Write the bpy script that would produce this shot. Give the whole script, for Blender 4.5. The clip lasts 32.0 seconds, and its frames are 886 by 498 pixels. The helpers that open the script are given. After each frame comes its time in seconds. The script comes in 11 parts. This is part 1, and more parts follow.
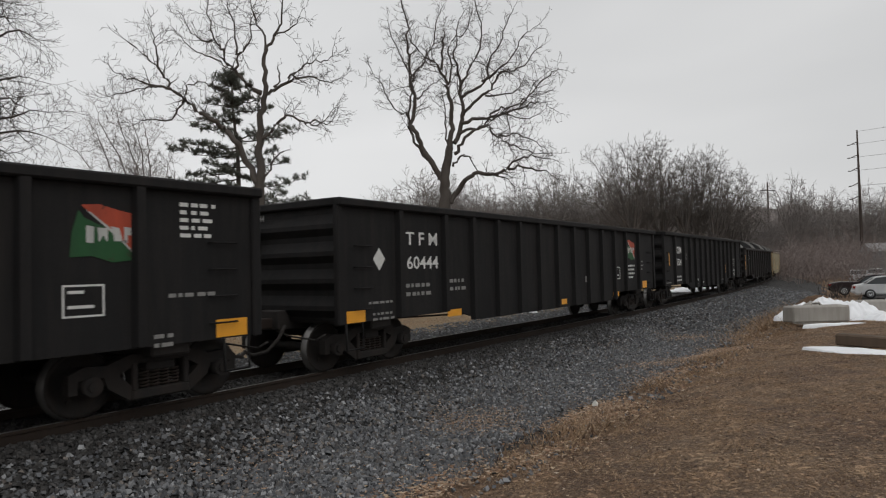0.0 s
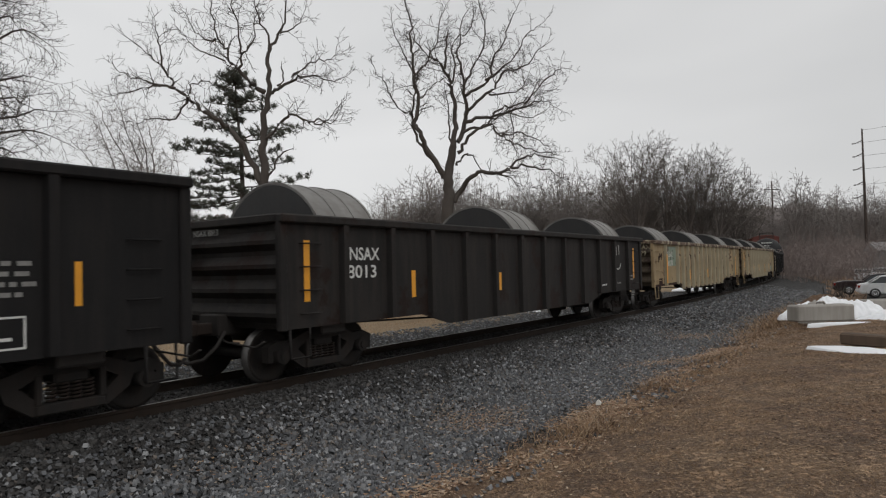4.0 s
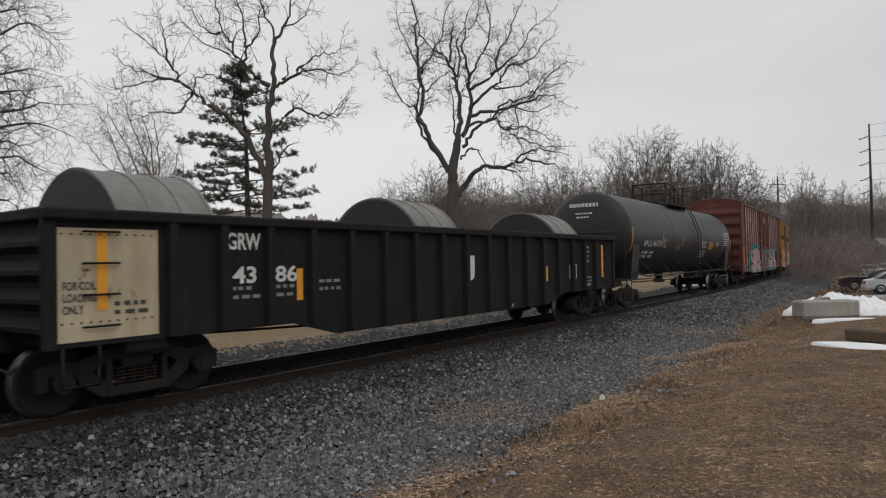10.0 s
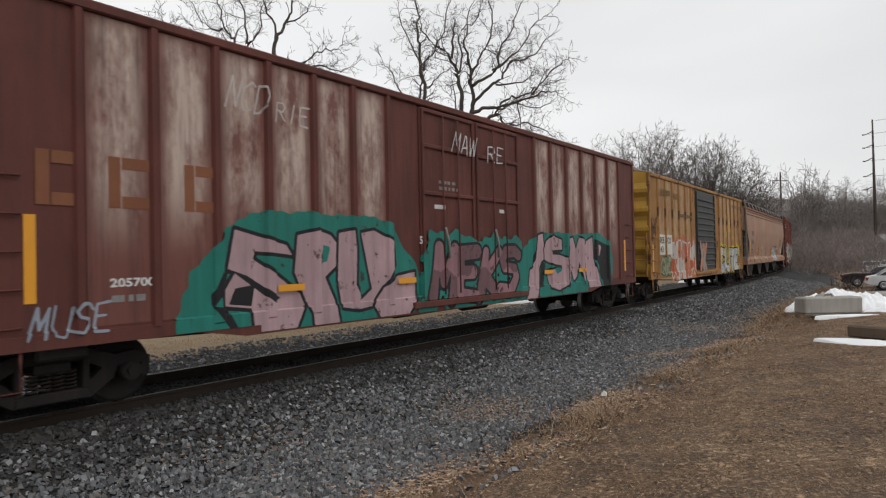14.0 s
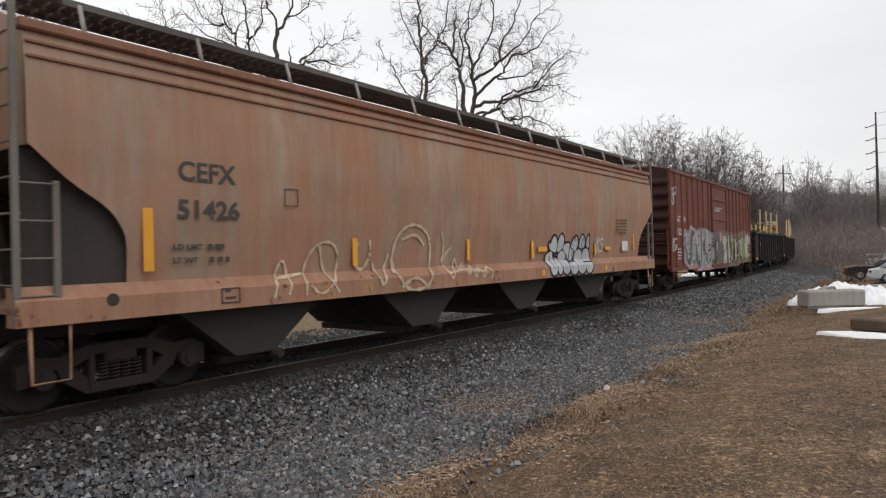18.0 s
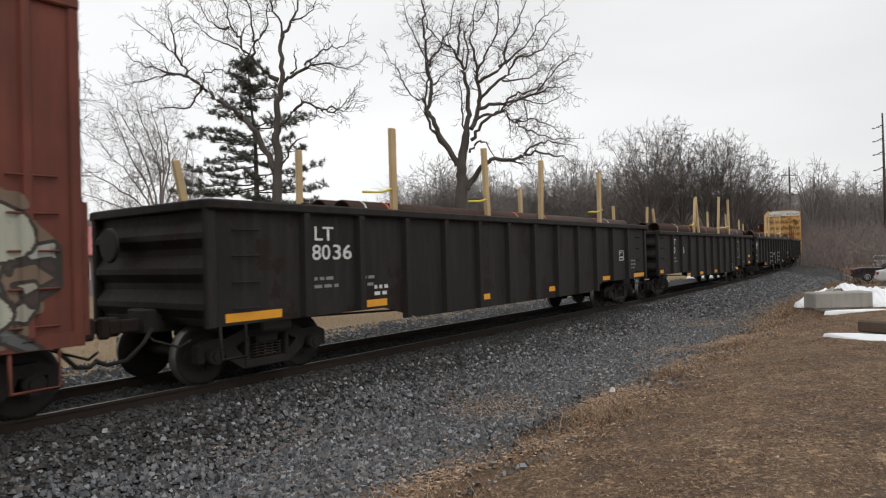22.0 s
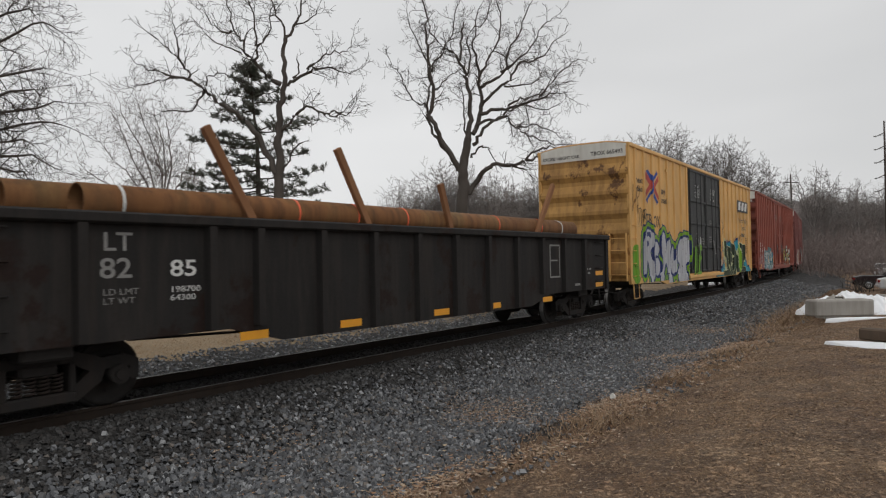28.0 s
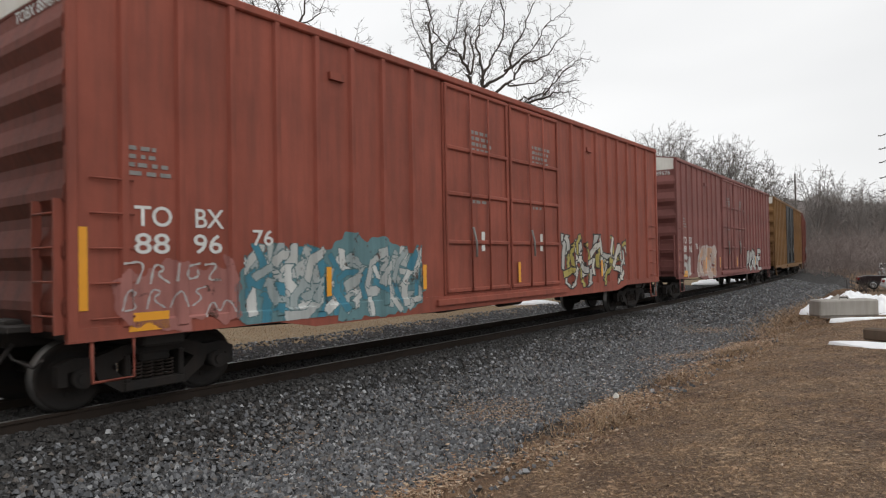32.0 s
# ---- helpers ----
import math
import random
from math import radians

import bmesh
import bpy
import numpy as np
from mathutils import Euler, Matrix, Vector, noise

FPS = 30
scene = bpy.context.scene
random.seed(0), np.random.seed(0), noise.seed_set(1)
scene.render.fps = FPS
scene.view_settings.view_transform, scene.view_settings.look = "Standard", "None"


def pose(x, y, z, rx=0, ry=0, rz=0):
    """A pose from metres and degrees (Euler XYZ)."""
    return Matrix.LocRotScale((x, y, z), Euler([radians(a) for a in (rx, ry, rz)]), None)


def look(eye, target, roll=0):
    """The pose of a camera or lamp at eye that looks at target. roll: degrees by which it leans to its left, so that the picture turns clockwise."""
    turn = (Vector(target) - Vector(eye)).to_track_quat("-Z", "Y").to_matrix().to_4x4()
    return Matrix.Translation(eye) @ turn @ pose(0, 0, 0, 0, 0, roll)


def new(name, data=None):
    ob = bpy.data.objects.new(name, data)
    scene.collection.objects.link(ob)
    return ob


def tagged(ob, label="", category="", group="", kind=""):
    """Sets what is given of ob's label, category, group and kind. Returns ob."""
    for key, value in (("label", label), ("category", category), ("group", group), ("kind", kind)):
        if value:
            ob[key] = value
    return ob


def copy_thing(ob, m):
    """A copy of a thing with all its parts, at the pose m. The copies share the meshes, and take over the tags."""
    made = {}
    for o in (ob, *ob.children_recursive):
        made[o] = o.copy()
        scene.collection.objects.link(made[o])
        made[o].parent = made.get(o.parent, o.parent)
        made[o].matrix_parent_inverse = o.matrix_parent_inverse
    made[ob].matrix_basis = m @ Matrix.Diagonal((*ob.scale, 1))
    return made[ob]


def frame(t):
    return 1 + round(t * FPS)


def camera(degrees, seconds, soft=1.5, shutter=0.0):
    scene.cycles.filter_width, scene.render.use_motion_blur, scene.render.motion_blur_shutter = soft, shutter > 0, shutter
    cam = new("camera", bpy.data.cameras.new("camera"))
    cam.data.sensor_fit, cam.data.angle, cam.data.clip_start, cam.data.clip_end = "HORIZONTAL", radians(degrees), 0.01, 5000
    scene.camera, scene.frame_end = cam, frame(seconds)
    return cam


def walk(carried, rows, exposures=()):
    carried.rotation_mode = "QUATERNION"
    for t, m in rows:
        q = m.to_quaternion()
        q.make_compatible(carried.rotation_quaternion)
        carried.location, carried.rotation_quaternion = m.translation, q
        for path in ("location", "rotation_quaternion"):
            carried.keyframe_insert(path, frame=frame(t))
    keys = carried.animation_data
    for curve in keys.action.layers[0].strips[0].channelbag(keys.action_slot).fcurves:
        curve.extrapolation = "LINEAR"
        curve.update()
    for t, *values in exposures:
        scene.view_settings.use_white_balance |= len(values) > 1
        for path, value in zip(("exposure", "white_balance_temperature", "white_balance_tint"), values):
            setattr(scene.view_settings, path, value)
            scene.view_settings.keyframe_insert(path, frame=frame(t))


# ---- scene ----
import functools

# ---------------------------------------------------------------- camera
EYE = (0.0, 0.0, 1.726)
cam = camera(67.97, 32.0, soft=1.2, shutter=0.1)
# seconds, tilt, lean, turn in degrees
HELD = [
(0, 91.76, 1.40, -0.65), (0.5, 91.80, 1.46, -0.63), (1, 91.87, 1.44, -0.38), (1.5, 91.98, 1.43, -0.14), (2, 91.94, 1.44, -0.23), (2.5, 91.79, 1.33, -0.46), (3, 91.81, 1.41, -0.25), (3.5, 91.76, 1.38, -0.38), (5.5, 91.38, 1.40, -0.10), (6, 91.32, 1.39, -0.06), (6.5, 91.44, 1.34, -0.23), (7, 91.49, 1.26, -0.25), (7.5, 91.44, 1.25, -0.24), (8, 91.40, 1.18, -0.23), (8.5, 91.35, 1.13, -0.30), (9, 91.22, 1.26, 0.03), (9.5, 91.24, 1.16, 0.00), (10, 91.18, 1.17, 0.01), (10.5, 91.20, 1.10, -0.06), (11, 90.99, 1.06, 0.05), (11.5, 90.86, 1.08, -0.02), (12, 90.84, 1.13, -0.11), (12.5, 90.78, 1.14, 0.05), (13, 90.81, 1.19, 0.17), (13.5, 90.90, 1.23, 0.23), (14, 90.87, 1.18, 0.19), (14.5, 90.92, 1.23, 0.27), (15, 90.79, 1.30, 0.32), (15.5, 90.81, 1.31, 0.31), (17.5, 90.56, 1.40, 0.16), (18, 90.41, 1.42, 0.38), (18.5, 90.51, 1.43, 0.43), (19, 90.69, 1.36, 0.56), (19.5, 90.70, 1.38, 0.66), (20, 90.65, 1.30, 0.50), (20.5, 90.62, 1.50, 0.59), (21, 90.49, 1.54, 0.70), (21.5, 90.59, 1.47, 0.79), (22, 90.61, 1.50, 0.82), (22.5, 90.66, 1.25, 0.83), (23, 90.91, 1.03, 0.76), (23.5, 90.97, 1.15, 1.08), (24, 91.10, 1.11, 0.93), (24.5, 91.09, 1.11, 0.92), (25, 91.17, 1.10, 0.90), (25.5, 91.18, 0.99, 0.64), (27.5, 91.02, 1.01, 0.84), (28, 91.03, 1.09, 0.90), (28.5, 90.92, 0.99, 1.29), (29, 91.07, 0.87, 1.48), (29.5, 91.10, 0.76, 1.32), (30, 91.07, 0.83, 1.19), (30.5, 91.08, 0.85, 1.28), (31, 90.94, 0.86, 1.27), (31.5, 90.91, 1.01, 1.11), (32, 90.97, 1.01, 1.18),
]
EXPOSURES = [(0.0, 0.09), (3.5, 0.08), (9.0, 0.1), (12.0, 0.18), (14.0, 0.41), (18.0, 0.53), (21.0, 0.51), (22.5, 0.46), (24.5, 0.15), (28.5, 0.12), (30.0, 0.4), (32.0, 0.57)]
walk(cam, [(t, pose(*EYE, a, b, c)) for t, a, b, c in HELD], exposures=EXPOSURES)

# ---------------------------------------------------------------- light: a closed overcast sky
world = bpy.data.worlds.new("overcast")
scene.world = world
world.use_nodes = True
wn, wl = world.node_tree.nodes, world.node_tree.links
wn.clear()
w_out, w_bg = wn.new("ShaderNodeOutputWorld"), wn.new("ShaderNodeBackground")
w_sky = wn.new("ShaderNodeTexSky")
w_sky.sky_type, w_sky.sun_disc = "NISHITA", False
w_sky.sun_elevation, w_sky.sun_rotation = radians(38), radians(150)
w_co, w_map, w_noise, w_ramp, w_mix = (wn.new("ShaderNode" + k) for k in ("TexCoord", "Mapping", "TexNoise", "ValToRGB", "MixRGB"))
w_map.inputs["Scale"].default_value = (1.0, 1.0, 3.2)
w_noise.inputs["Scale"].default_value, w_noise.inputs["Detail"].default_value = 1.3, 3.0
w_ramp.color_ramp.elements[0].position, w_ramp.color_ramp.elements[1].position = 0.3, 0.72
w_ramp.color_ramp.elements[0].color = (6.2, 6.25, 6.3, 1)
w_ramp.color_ramp.elements[1].color = (7.9, 7.9, 7.9, 1)
w_mix.inputs[0].default_value = 0.97
wl.new(w_co.outputs["Generated"], w_map.inputs[0])
wl.new(w_map.outputs[0], w_noise.inputs[0])
wl.new(w_noise.outputs[0], w_ramp.inputs[0])
wl.new(w_sky.outputs[0], w_mix.inputs[1])
w_sep, w_range, w_side = (wn.new("ShaderNode" + k) for k in ("SeparateXYZ", "MapRange", "MixRGB"))
w_range.interpolation_type = "SMOOTHSTEP"
w_range.inputs[1].default_value, w_range.inputs[2].default_value = -0.6, 0.7
w_range.inputs[3].default_value, w_range.inputs[4].default_value = 1.0, 0.82
w_side.blend_type, w_side.inputs[0].default_value = "MULTIPLY", 1.0
wl.new(w_co.outputs["Generated"], w_sep.inputs[0])
wl.new(w_sep.outputs[0], w_range.inputs[0])
wl.new(w_ramp.outputs[0], w_side.inputs[1])
wl.new(w_range.outputs[0], w_side.inputs[2])
wl.new(w_side.outputs[0], w_mix.inputs[2])
wl.new(w_mix.outputs[0], w_bg.inputs[0])
w_bg.inputs[1].default_value = 0.1
wl.new(w_bg.outputs[0], w_out.inputs[0])
sun_data = bpy.data.lights.new("sun", "SUN")
sun_data.energy, sun_data.angle, sun_data.color = 0.5, radians(35), (1.0, 0.98, 0.95)
sun = new("sun", sun_data)
sun.matrix_world = look((0, 0, 50), (-28, 30, 0))

# ---------------------------------------------------------------- materials
def tree_of(name):
    m = bpy.data.materials.new(name)
    m.use_nodes = True
    return m, m.node_tree.nodes, m.node_tree.links, m.node_tree.nodes["Principled BSDF"]


def noise_of(n, l, co, scale, detail=5.0, stretch=(1, 1, 1), rough=0.6):
    mp, nz = n.new("ShaderNodeMapping"), n.new("ShaderNodeTexNoise")
    mp.inputs["Scale"].default_value = stretch
    nz.inputs["Scale"].default_value, nz.inputs["Detail"].default_value, nz.inputs["Roughness"].default_value = scale, detail, rough
    l.new(co, mp.inputs[0])
    l.new(mp.outputs[0], nz.inputs[0])
    return nz.outputs[0]


def ramp_of(n, l, fac, stops):
    r = n.new("ShaderNodeValToRGB")
    e = r.color_ramp.elements
    while len(e) < len(stops):
        e.new(0.5)
    for k, (p, c) in zip(e, stops):
        k.position, k.color = p, (*c, 1) if len(c) == 3 else c
    l.new(fac, r.inputs[0])
    return r.outputs[0]


def mix_of(n, l, fac, a, b, how="MIX"):
    m = n.new("ShaderNodeMixRGB")
    m.blend_type = how
    for k, v in ((0, fac), (1, a), (2, b)):
        if isinstance(v, (int, float)):
            m.inputs[k].default_value = v
        elif isinstance(v, tuple):
            m.inputs[k].default_value = (*v, 1)
        else:
            l.new(v, m.inputs[k])
    return m.outputs[0]


def coords_of(n, l, shift=True):
    co = n.new("ShaderNodeTexCoord").outputs["Object"]
    if not shift:
        return co
    info, add, mul = n.new("ShaderNodeObjectInfo"), n.new("ShaderNodeVectorMath"), n.new("ShaderNodeVectorMath")
    mul.operation = "SCALE"
    l.new(info.outputs["Random"], add.inputs[0])
    mul.inputs[0].default_value = (37.0, 11.0, 23.0)
    l.new(info.outputs["Random"], mul.inputs["Scale"])
    l.new(co, add.inputs[0])
    l.new(mul.outputs[0], add.inputs[1])
    return add.outputs[0]


def grey(v):
    return (v, v, v)


def bump_of(n, l, p, height, strength, distance=0.02):
    b = n.new("ShaderNodeBump")
    b.inputs["Strength"].default_value, b.inputs["Distance"].default_value = strength, distance
    l.new(height, b.inputs["Height"])
    l.new(b.outputs[0], p.inputs["Normal"])


def paint(name, base, rough=0.55, dirt=(0.05, 0.04, 0.03), dirty=0.5, rust=(0.11, 0.035, 0.014), rusty=0.0, chalk=None, chalky=0.0, metal=0.0, shift=False, rust_scale=1.6, gloss=0.28):
    """Weathered paint on steel: tone variation, vertical streaks, rust blotches and chalking."""
    m, n, l, p = tree_of(name)
    co = coords_of(n, l, shift)
    col = mix_of(n, l, ramp_of(n, l, noise_of(n, l, co, 0.7, 6), [(0.35, grey(0.0)), (0.7, grey(1.0))]), tuple(c * 0.82 for c in base), tuple(min(1, c * 1.15) for c in base))
    if chalky:
        f = ramp_of(n, l, noise_of(n, l, co, 1.1, 5, (1.3, 1, 0.42)), [(0.62 - 0.24 * chalky, grey(0)), (0.8 - 0.2 * chalky, grey(0.85))])
        col = mix_of(n, l, f, col, chalk)
    if dirty:
        f = ramp_of(n, l, noise_of(n, l, co, 2.6, 7, (2.2, 2.2, 0.22)), [(0.42, grey(0)), (0.78, grey(dirty))])
        col = mix_of(n, l, f, col, dirt)
    if rusty:
        f = ramp_of(n, l, noise_of(n, l, co, rust_scale, 9, (1, 1, 0.8), 0.68), [(0.66 - 0.2 * rusty, grey(0)), (0.7 - 0.18 * rusty, grey(0.9))])
        tone = mix_of(n, l, noise_of(n, l, co, 14, 4), rust, tuple(c * 0.45 for c in rust))
        col = mix_of(n, l, f, col, tone)
    l.new(col, p.inputs["Base Color"])
    fine = noise_of(n, l, co, 22, 5)
    rr = n.new("ShaderNodeMapRange")
    rr.inputs[3].default_value, rr.inputs[4].default_value = rough - 0.1, min(1, rough + 0.2)
    l.new(fine, rr.inputs[0])
    l.new(rr.outputs[0], p.inputs["Roughness"])
    p.inputs["Metallic"].default_value = metal
    p.inputs["Specular IOR Level"].default_value = gloss
    bump_of(n, l, p, noise_of(n, l, co, 5, 6), 0.25, 0.012)
    return m


def plain(name, base, rough=0.6, metal=0.0, vary=0.2, scale=6.0, shift=False, emit=0.0):
    m, n, l, p = tree_of(name)
    co = coords_of(n, l, shift)
    col = mix_of(n, l, noise_of(n, l, co, scale, 5), tuple(c * (1 - vary) for c in base), tuple(min(1, c * (1 + vary)) for c in base))
    l.new(col, p.inputs["Base Color"])
    p.inputs["Roughness"].default_value, p.inputs["Metallic"].default_value = rough, metal
    return m


def islands(name, tones, rough=0.85, fine=40.0):
    """Many small pieces in one mesh, each with a tone of its own."""
    m, n, l, p = tree_of(name)
    geo = n.new("ShaderNodeNewGeometry")
    k = len(tones)
    col = ramp_of(n, l, geo.outputs["Random Per Island"], [(i / max(1, k - 1), c) for i, c in enumerate(tones)])
    co = coords_of(n, l, False)
    col = mix_of(n, l, noise_of(n, l, co, fine, 4), col, (0.6, 0.6, 0.6), "MULTIPLY")
    l.new(col, p.inputs["Base Color"])
    p.inputs["Roughness"].default_value = rough
    return m


M = {}
M["black"] = paint("black_car_paint", (0.015, 0.0145, 0.0148), 0.7, dirt=(0.03, 0.026, 0.024), dirty=0.6, gloss=0.16)
M["black_brown"] = paint("brown_black_car_paint", (0.019, 0.0172, 0.0165), 0.65, dirt=(0.042, 0.034, 0.029), dirty=0.7, gloss=0.22, rust=(0.024, 0.012, 0.009), rusty=0.55, rust_scale=0.9)
M["tank"] = paint("tank_black_paint", (0.018, 0.0185, 0.0195), 0.4, dirt=(0.045, 0.04, 0.036), dirty=0.4)
M["cream"] = paint("faded_cream_paint", (0.345, 0.262, 0.15), 0.68, dirt=(0.19, 0.11, 0.055), dirty=0.7, rust=(0.07, 0.03, 0.02), rusty=0.3, rust_scale=2.2)
M["cream_edge"] = paint("chipped_cream_edge", (0.4, 0.35, 0.25), 0.65, dirt=(0.15, 0.09, 0.05), dirty=0.6, rust=(0.085, 0.037, 0.025), rusty=1.1, rust_scale=2.4)
M["cream_panel"] = paint("cream_panel_paint", (0.52, 0.44, 0.31), 0.6, dirt=(0.3, 0.19, 0.1), dirty=0.6, rust=(0.13, 0.05, 0.03), rusty=0.3, rust_scale=3.0)
M["sage"] = paint("faded_green_panel", (0.23, 0.29, 0.22), 0.6, dirt=(0.35, 0.36, 0.32), dirty=0.6, rust=(0.07, 0.03, 0.02), rusty=0.3)
M["box_end_red"] = paint("dark_red_end_paint", (0.125, 0.04, 0.031), 0.6, dirt=(0.06, 0.026, 0.022), dirty=0.8)
M["box_brown"] = paint("brown_red_paint", (0.165, 0.05, 0.034), 0.6, dirt=(0.075, 0.03, 0.023), dirty=0.7)
# end wall colour, darker than the box_rust sides
M["box_end_rust"] = paint("dark_oxide_end_paint", (0.17, 0.045, 0.03), 0.65, dirt=(0.06, 0.024, 0.02), dirty=0.85)
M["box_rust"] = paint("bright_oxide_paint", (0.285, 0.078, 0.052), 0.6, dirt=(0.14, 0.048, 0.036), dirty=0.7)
M["box_yellow"] = paint("weathered_yellow_paint", (0.34, 0.17, 0.048), 0.6, dirt=(0.18, 0.085, 0.035), dirty=0.85, rust=(0.11, 0.045, 0.02), rusty=0.5)
M["tbox_yellow"] = paint("boxcar_yellow_paint", (0.68, 0.395, 0.14), 0.5, dirt=(0.46, 0.27, 0.1), dirty=0.45)
# end wall colour: base darker than the yellow sides, plus grime and rust stains
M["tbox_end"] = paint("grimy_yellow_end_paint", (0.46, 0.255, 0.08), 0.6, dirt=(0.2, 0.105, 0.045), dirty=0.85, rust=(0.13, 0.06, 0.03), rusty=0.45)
M["hopper"] = paint("rust_stained_tan_paint", (0.35, 0.255, 0.19), 0.7, dirt=(0.3, 0.14, 0.08), dirty=0.75, chalk=(0.37, 0.185, 0.115), chalky=0.9)
M["hopper_rust"] = paint("rust_washed_chord", (0.27, 0.135, 0.09), 0.75, dirt=(0.15, 0.07, 0.05), dirty=0.7)
M["hopper_sill"] = paint("rust_washed_sill", (0.37, 0.21, 0.14), 0.75, dirt=(0.27, 0.115, 0.06), dirty=0.9, rust=(0.12, 0.05, 0.03), rusty=0.25, rust_scale=3.0)
M["walkway_grey"] = paint("grey_walkway_steel", (0.12, 0.115, 0.11), 0.75, dirt=(0.08, 0.06, 0.05), dirty=0.6)
M["ladder_grey"] = paint("grey_ladder_paint", (0.19, 0.17, 0.15), 0.7, dirt=(0.12, 0.08, 0.06), dirty=0.6)
# hopper ends: grime, with the shade below the slope sheet put into the colour
M["hopper_dark"] = paint("shaded_grimy_end", (0.045, 0.04, 0.037), 0.8, dirt=(0.075, 0.055, 0.045), dirty=0.6)
M["door_grey"] = paint("dark_door_paint", (0.035, 0.037, 0.038), 0.5, dirt=(0.09, 0.075, 0.06), dirty=0.4)
M["roof"] = paint("galvanised_roof", (0.36, 0.35, 0.33), 0.5, dirt=(0.16, 0.1, 0.07), dirty=0.6, metal=0.3)
M["white_paint"] = paint("old_white_paint", (0.68, 0.67, 0.62), 0.6, dirt=(0.4, 0.36, 0.3), dirty=0.4)
M["truck"] = paint("truck_iron", (0.021, 0.019, 0.018), 0.85, dirt=(0.035, 0.025, 0.02), dirty=0.6)
M["truck_rust"] = paint("rusty_truck_iron", (0.027, 0.02, 0.017), 0.85, dirt=(0.04, 0.027, 0.021), dirty=0.6)
M["wheel"] = paint("wheel_steel", (0.017, 0.015, 0.014), 0.7, dirt=(0.04, 0.026, 0.018), dirty=0.5, metal=0.1)
M["tread"] = plain("worn_tread", (0.16, 0.155, 0.15), 0.45, 0.8, 0.2)
M["under"] = plain("underframe_grime", (0.026, 0.022, 0.02), 0.85, 0.0, 0.3)
# a darker yellow than yellow_tape, for the tank car and one black gondola
M["tape_dim"] = plain("dim_yellow_tape", (0.34, 0.16, 0.02), 0.5, 0.0, 0.25)
M["rib_cream"] = paint("pale_cream_rib", (0.39, 0.345, 0.245), 0.65, dirt=(0.2, 0.13, 0.07), dirty=0.5, rust=(0.09, 0.03, 0.018), rusty=0.35, rust_scale=3.0)
M["yellow_tape"] = plain("yellow_reflective_tape", (0.75, 0.33, 0.02), 0.4, 0.0, 0.12)
M["letter"] = plain("white_lettering", (0.62, 0.62, 0.6), 0.6, 0.0, 0.25, 9)
M["letter_dim"] = plain("worn_lettering", (0.22, 0.215, 0.205), 0.65, 0.0, 0.4, 12)
M["letter_dark"] = plain("dark_lettering", (0.05, 0.045, 0.04), 0.65, 0.0, 0.4, 12)
M["coil_cover"] = paint("grey_coil_cover", (0.215, 0.21, 0.2), 0.55, dirt=(0.13, 0.11, 0.095), dirty=0.6)
M["coil_dark"] = paint("dark_coil_cover_end", (0.03, 0.03, 0.031), 0.6, dirt=(0.05, 0.045, 0.04), dirty=0.4)
M["pipe"] = paint("rusted_pipe_steel", (0.23, 0.105, 0.042), 0.72, dirt=(0.07, 0.034, 0.02), dirty=0.9, metal=0.1, chalk=(0.2, 0.12, 0.05), chalky=0.6)
M["pipe_dark"] = paint("dark_pipe_steel", (0.065, 0.036, 0.026), 0.7, dirt=(0.035, 0.022, 0.018), dirty=0.6, metal=0.1)
M["lumber"] = paint("raw_lumber", (0.55, 0.40, 0.22), 0.75, dirt=(0.36, 0.25, 0.13), dirty=0.5, shift=True)
M["lumber_old"] = paint("brown_lumber", (0.24, 0.115, 0.055), 0.8, dirt=(0.14, 0.065, 0.035), dirty=0.5, shift=True)
M["orange_mark"] = plain("orange_marking_paint", (0.75, 0.13, 0.05), 0.6)
M["strap"] = plain("yellow_strap", (0.75, 0.6, 0.05), 0.5)
M["rail"] = paint("rail_steel", (0.026, 0.019, 0.015), 0.9, dirt=(0.04, 0.026, 0.018), dirty=0.6)
M["rail_top"] = plain("worn_rail_head", (0.2, 0.19, 0.18), 0.5, 0.6, 0.25)
M["tie"] = paint("creosoted_tie", (0.012, 0.010, 0.009), 0.9, dirt=(0.024, 0.02, 0.017), dirty=0.5, shift=True)
M["concrete"] = paint("weathered_concrete", (0.36, 0.34, 0.31), 0.85, dirt=(0.2, 0.18, 0.15), dirty=0.6)
M["snow"] = plain("old_snow", (0.86, 0.87, 0.89), 0.6, 0.0, 0.08, 3)
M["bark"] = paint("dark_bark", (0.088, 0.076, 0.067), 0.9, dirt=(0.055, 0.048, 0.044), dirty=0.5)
# far and middle bark and the thicket twigs: lightened in colour for distance haze
M["bark_far"] = paint("hazed_grey_bark", (0.24, 0.217, 0.204), 0.9, dirt=(0.175, 0.157, 0.147), dirty=0.5)
M["bark_mid"] = paint("half_hazed_bark", (0.14, 0.123, 0.112), 0.9, dirt=(0.095, 0.083, 0.076), dirty=0.5)
M["twig_red"] = plain("hazed_reddish_twigs", (0.24, 0.195, 0.178), 0.9, 0.0, 0.3)
M["needles"] = islands("pine_needles", [(0.085, 0.095, 0.073), (0.12, 0.128, 0.1), (0.155, 0.16, 0.125)], 0.7)
M["weed"] = islands("dry_weed_stems", [(0.14, 0.08, 0.05), (0.42, 0.27, 0.15), (0.2, 0.11, 0.065), (0.62, 0.46, 0.29), (0.1, 0.065, 0.05), (0.5, 0.33, 0.19)], 0.85)
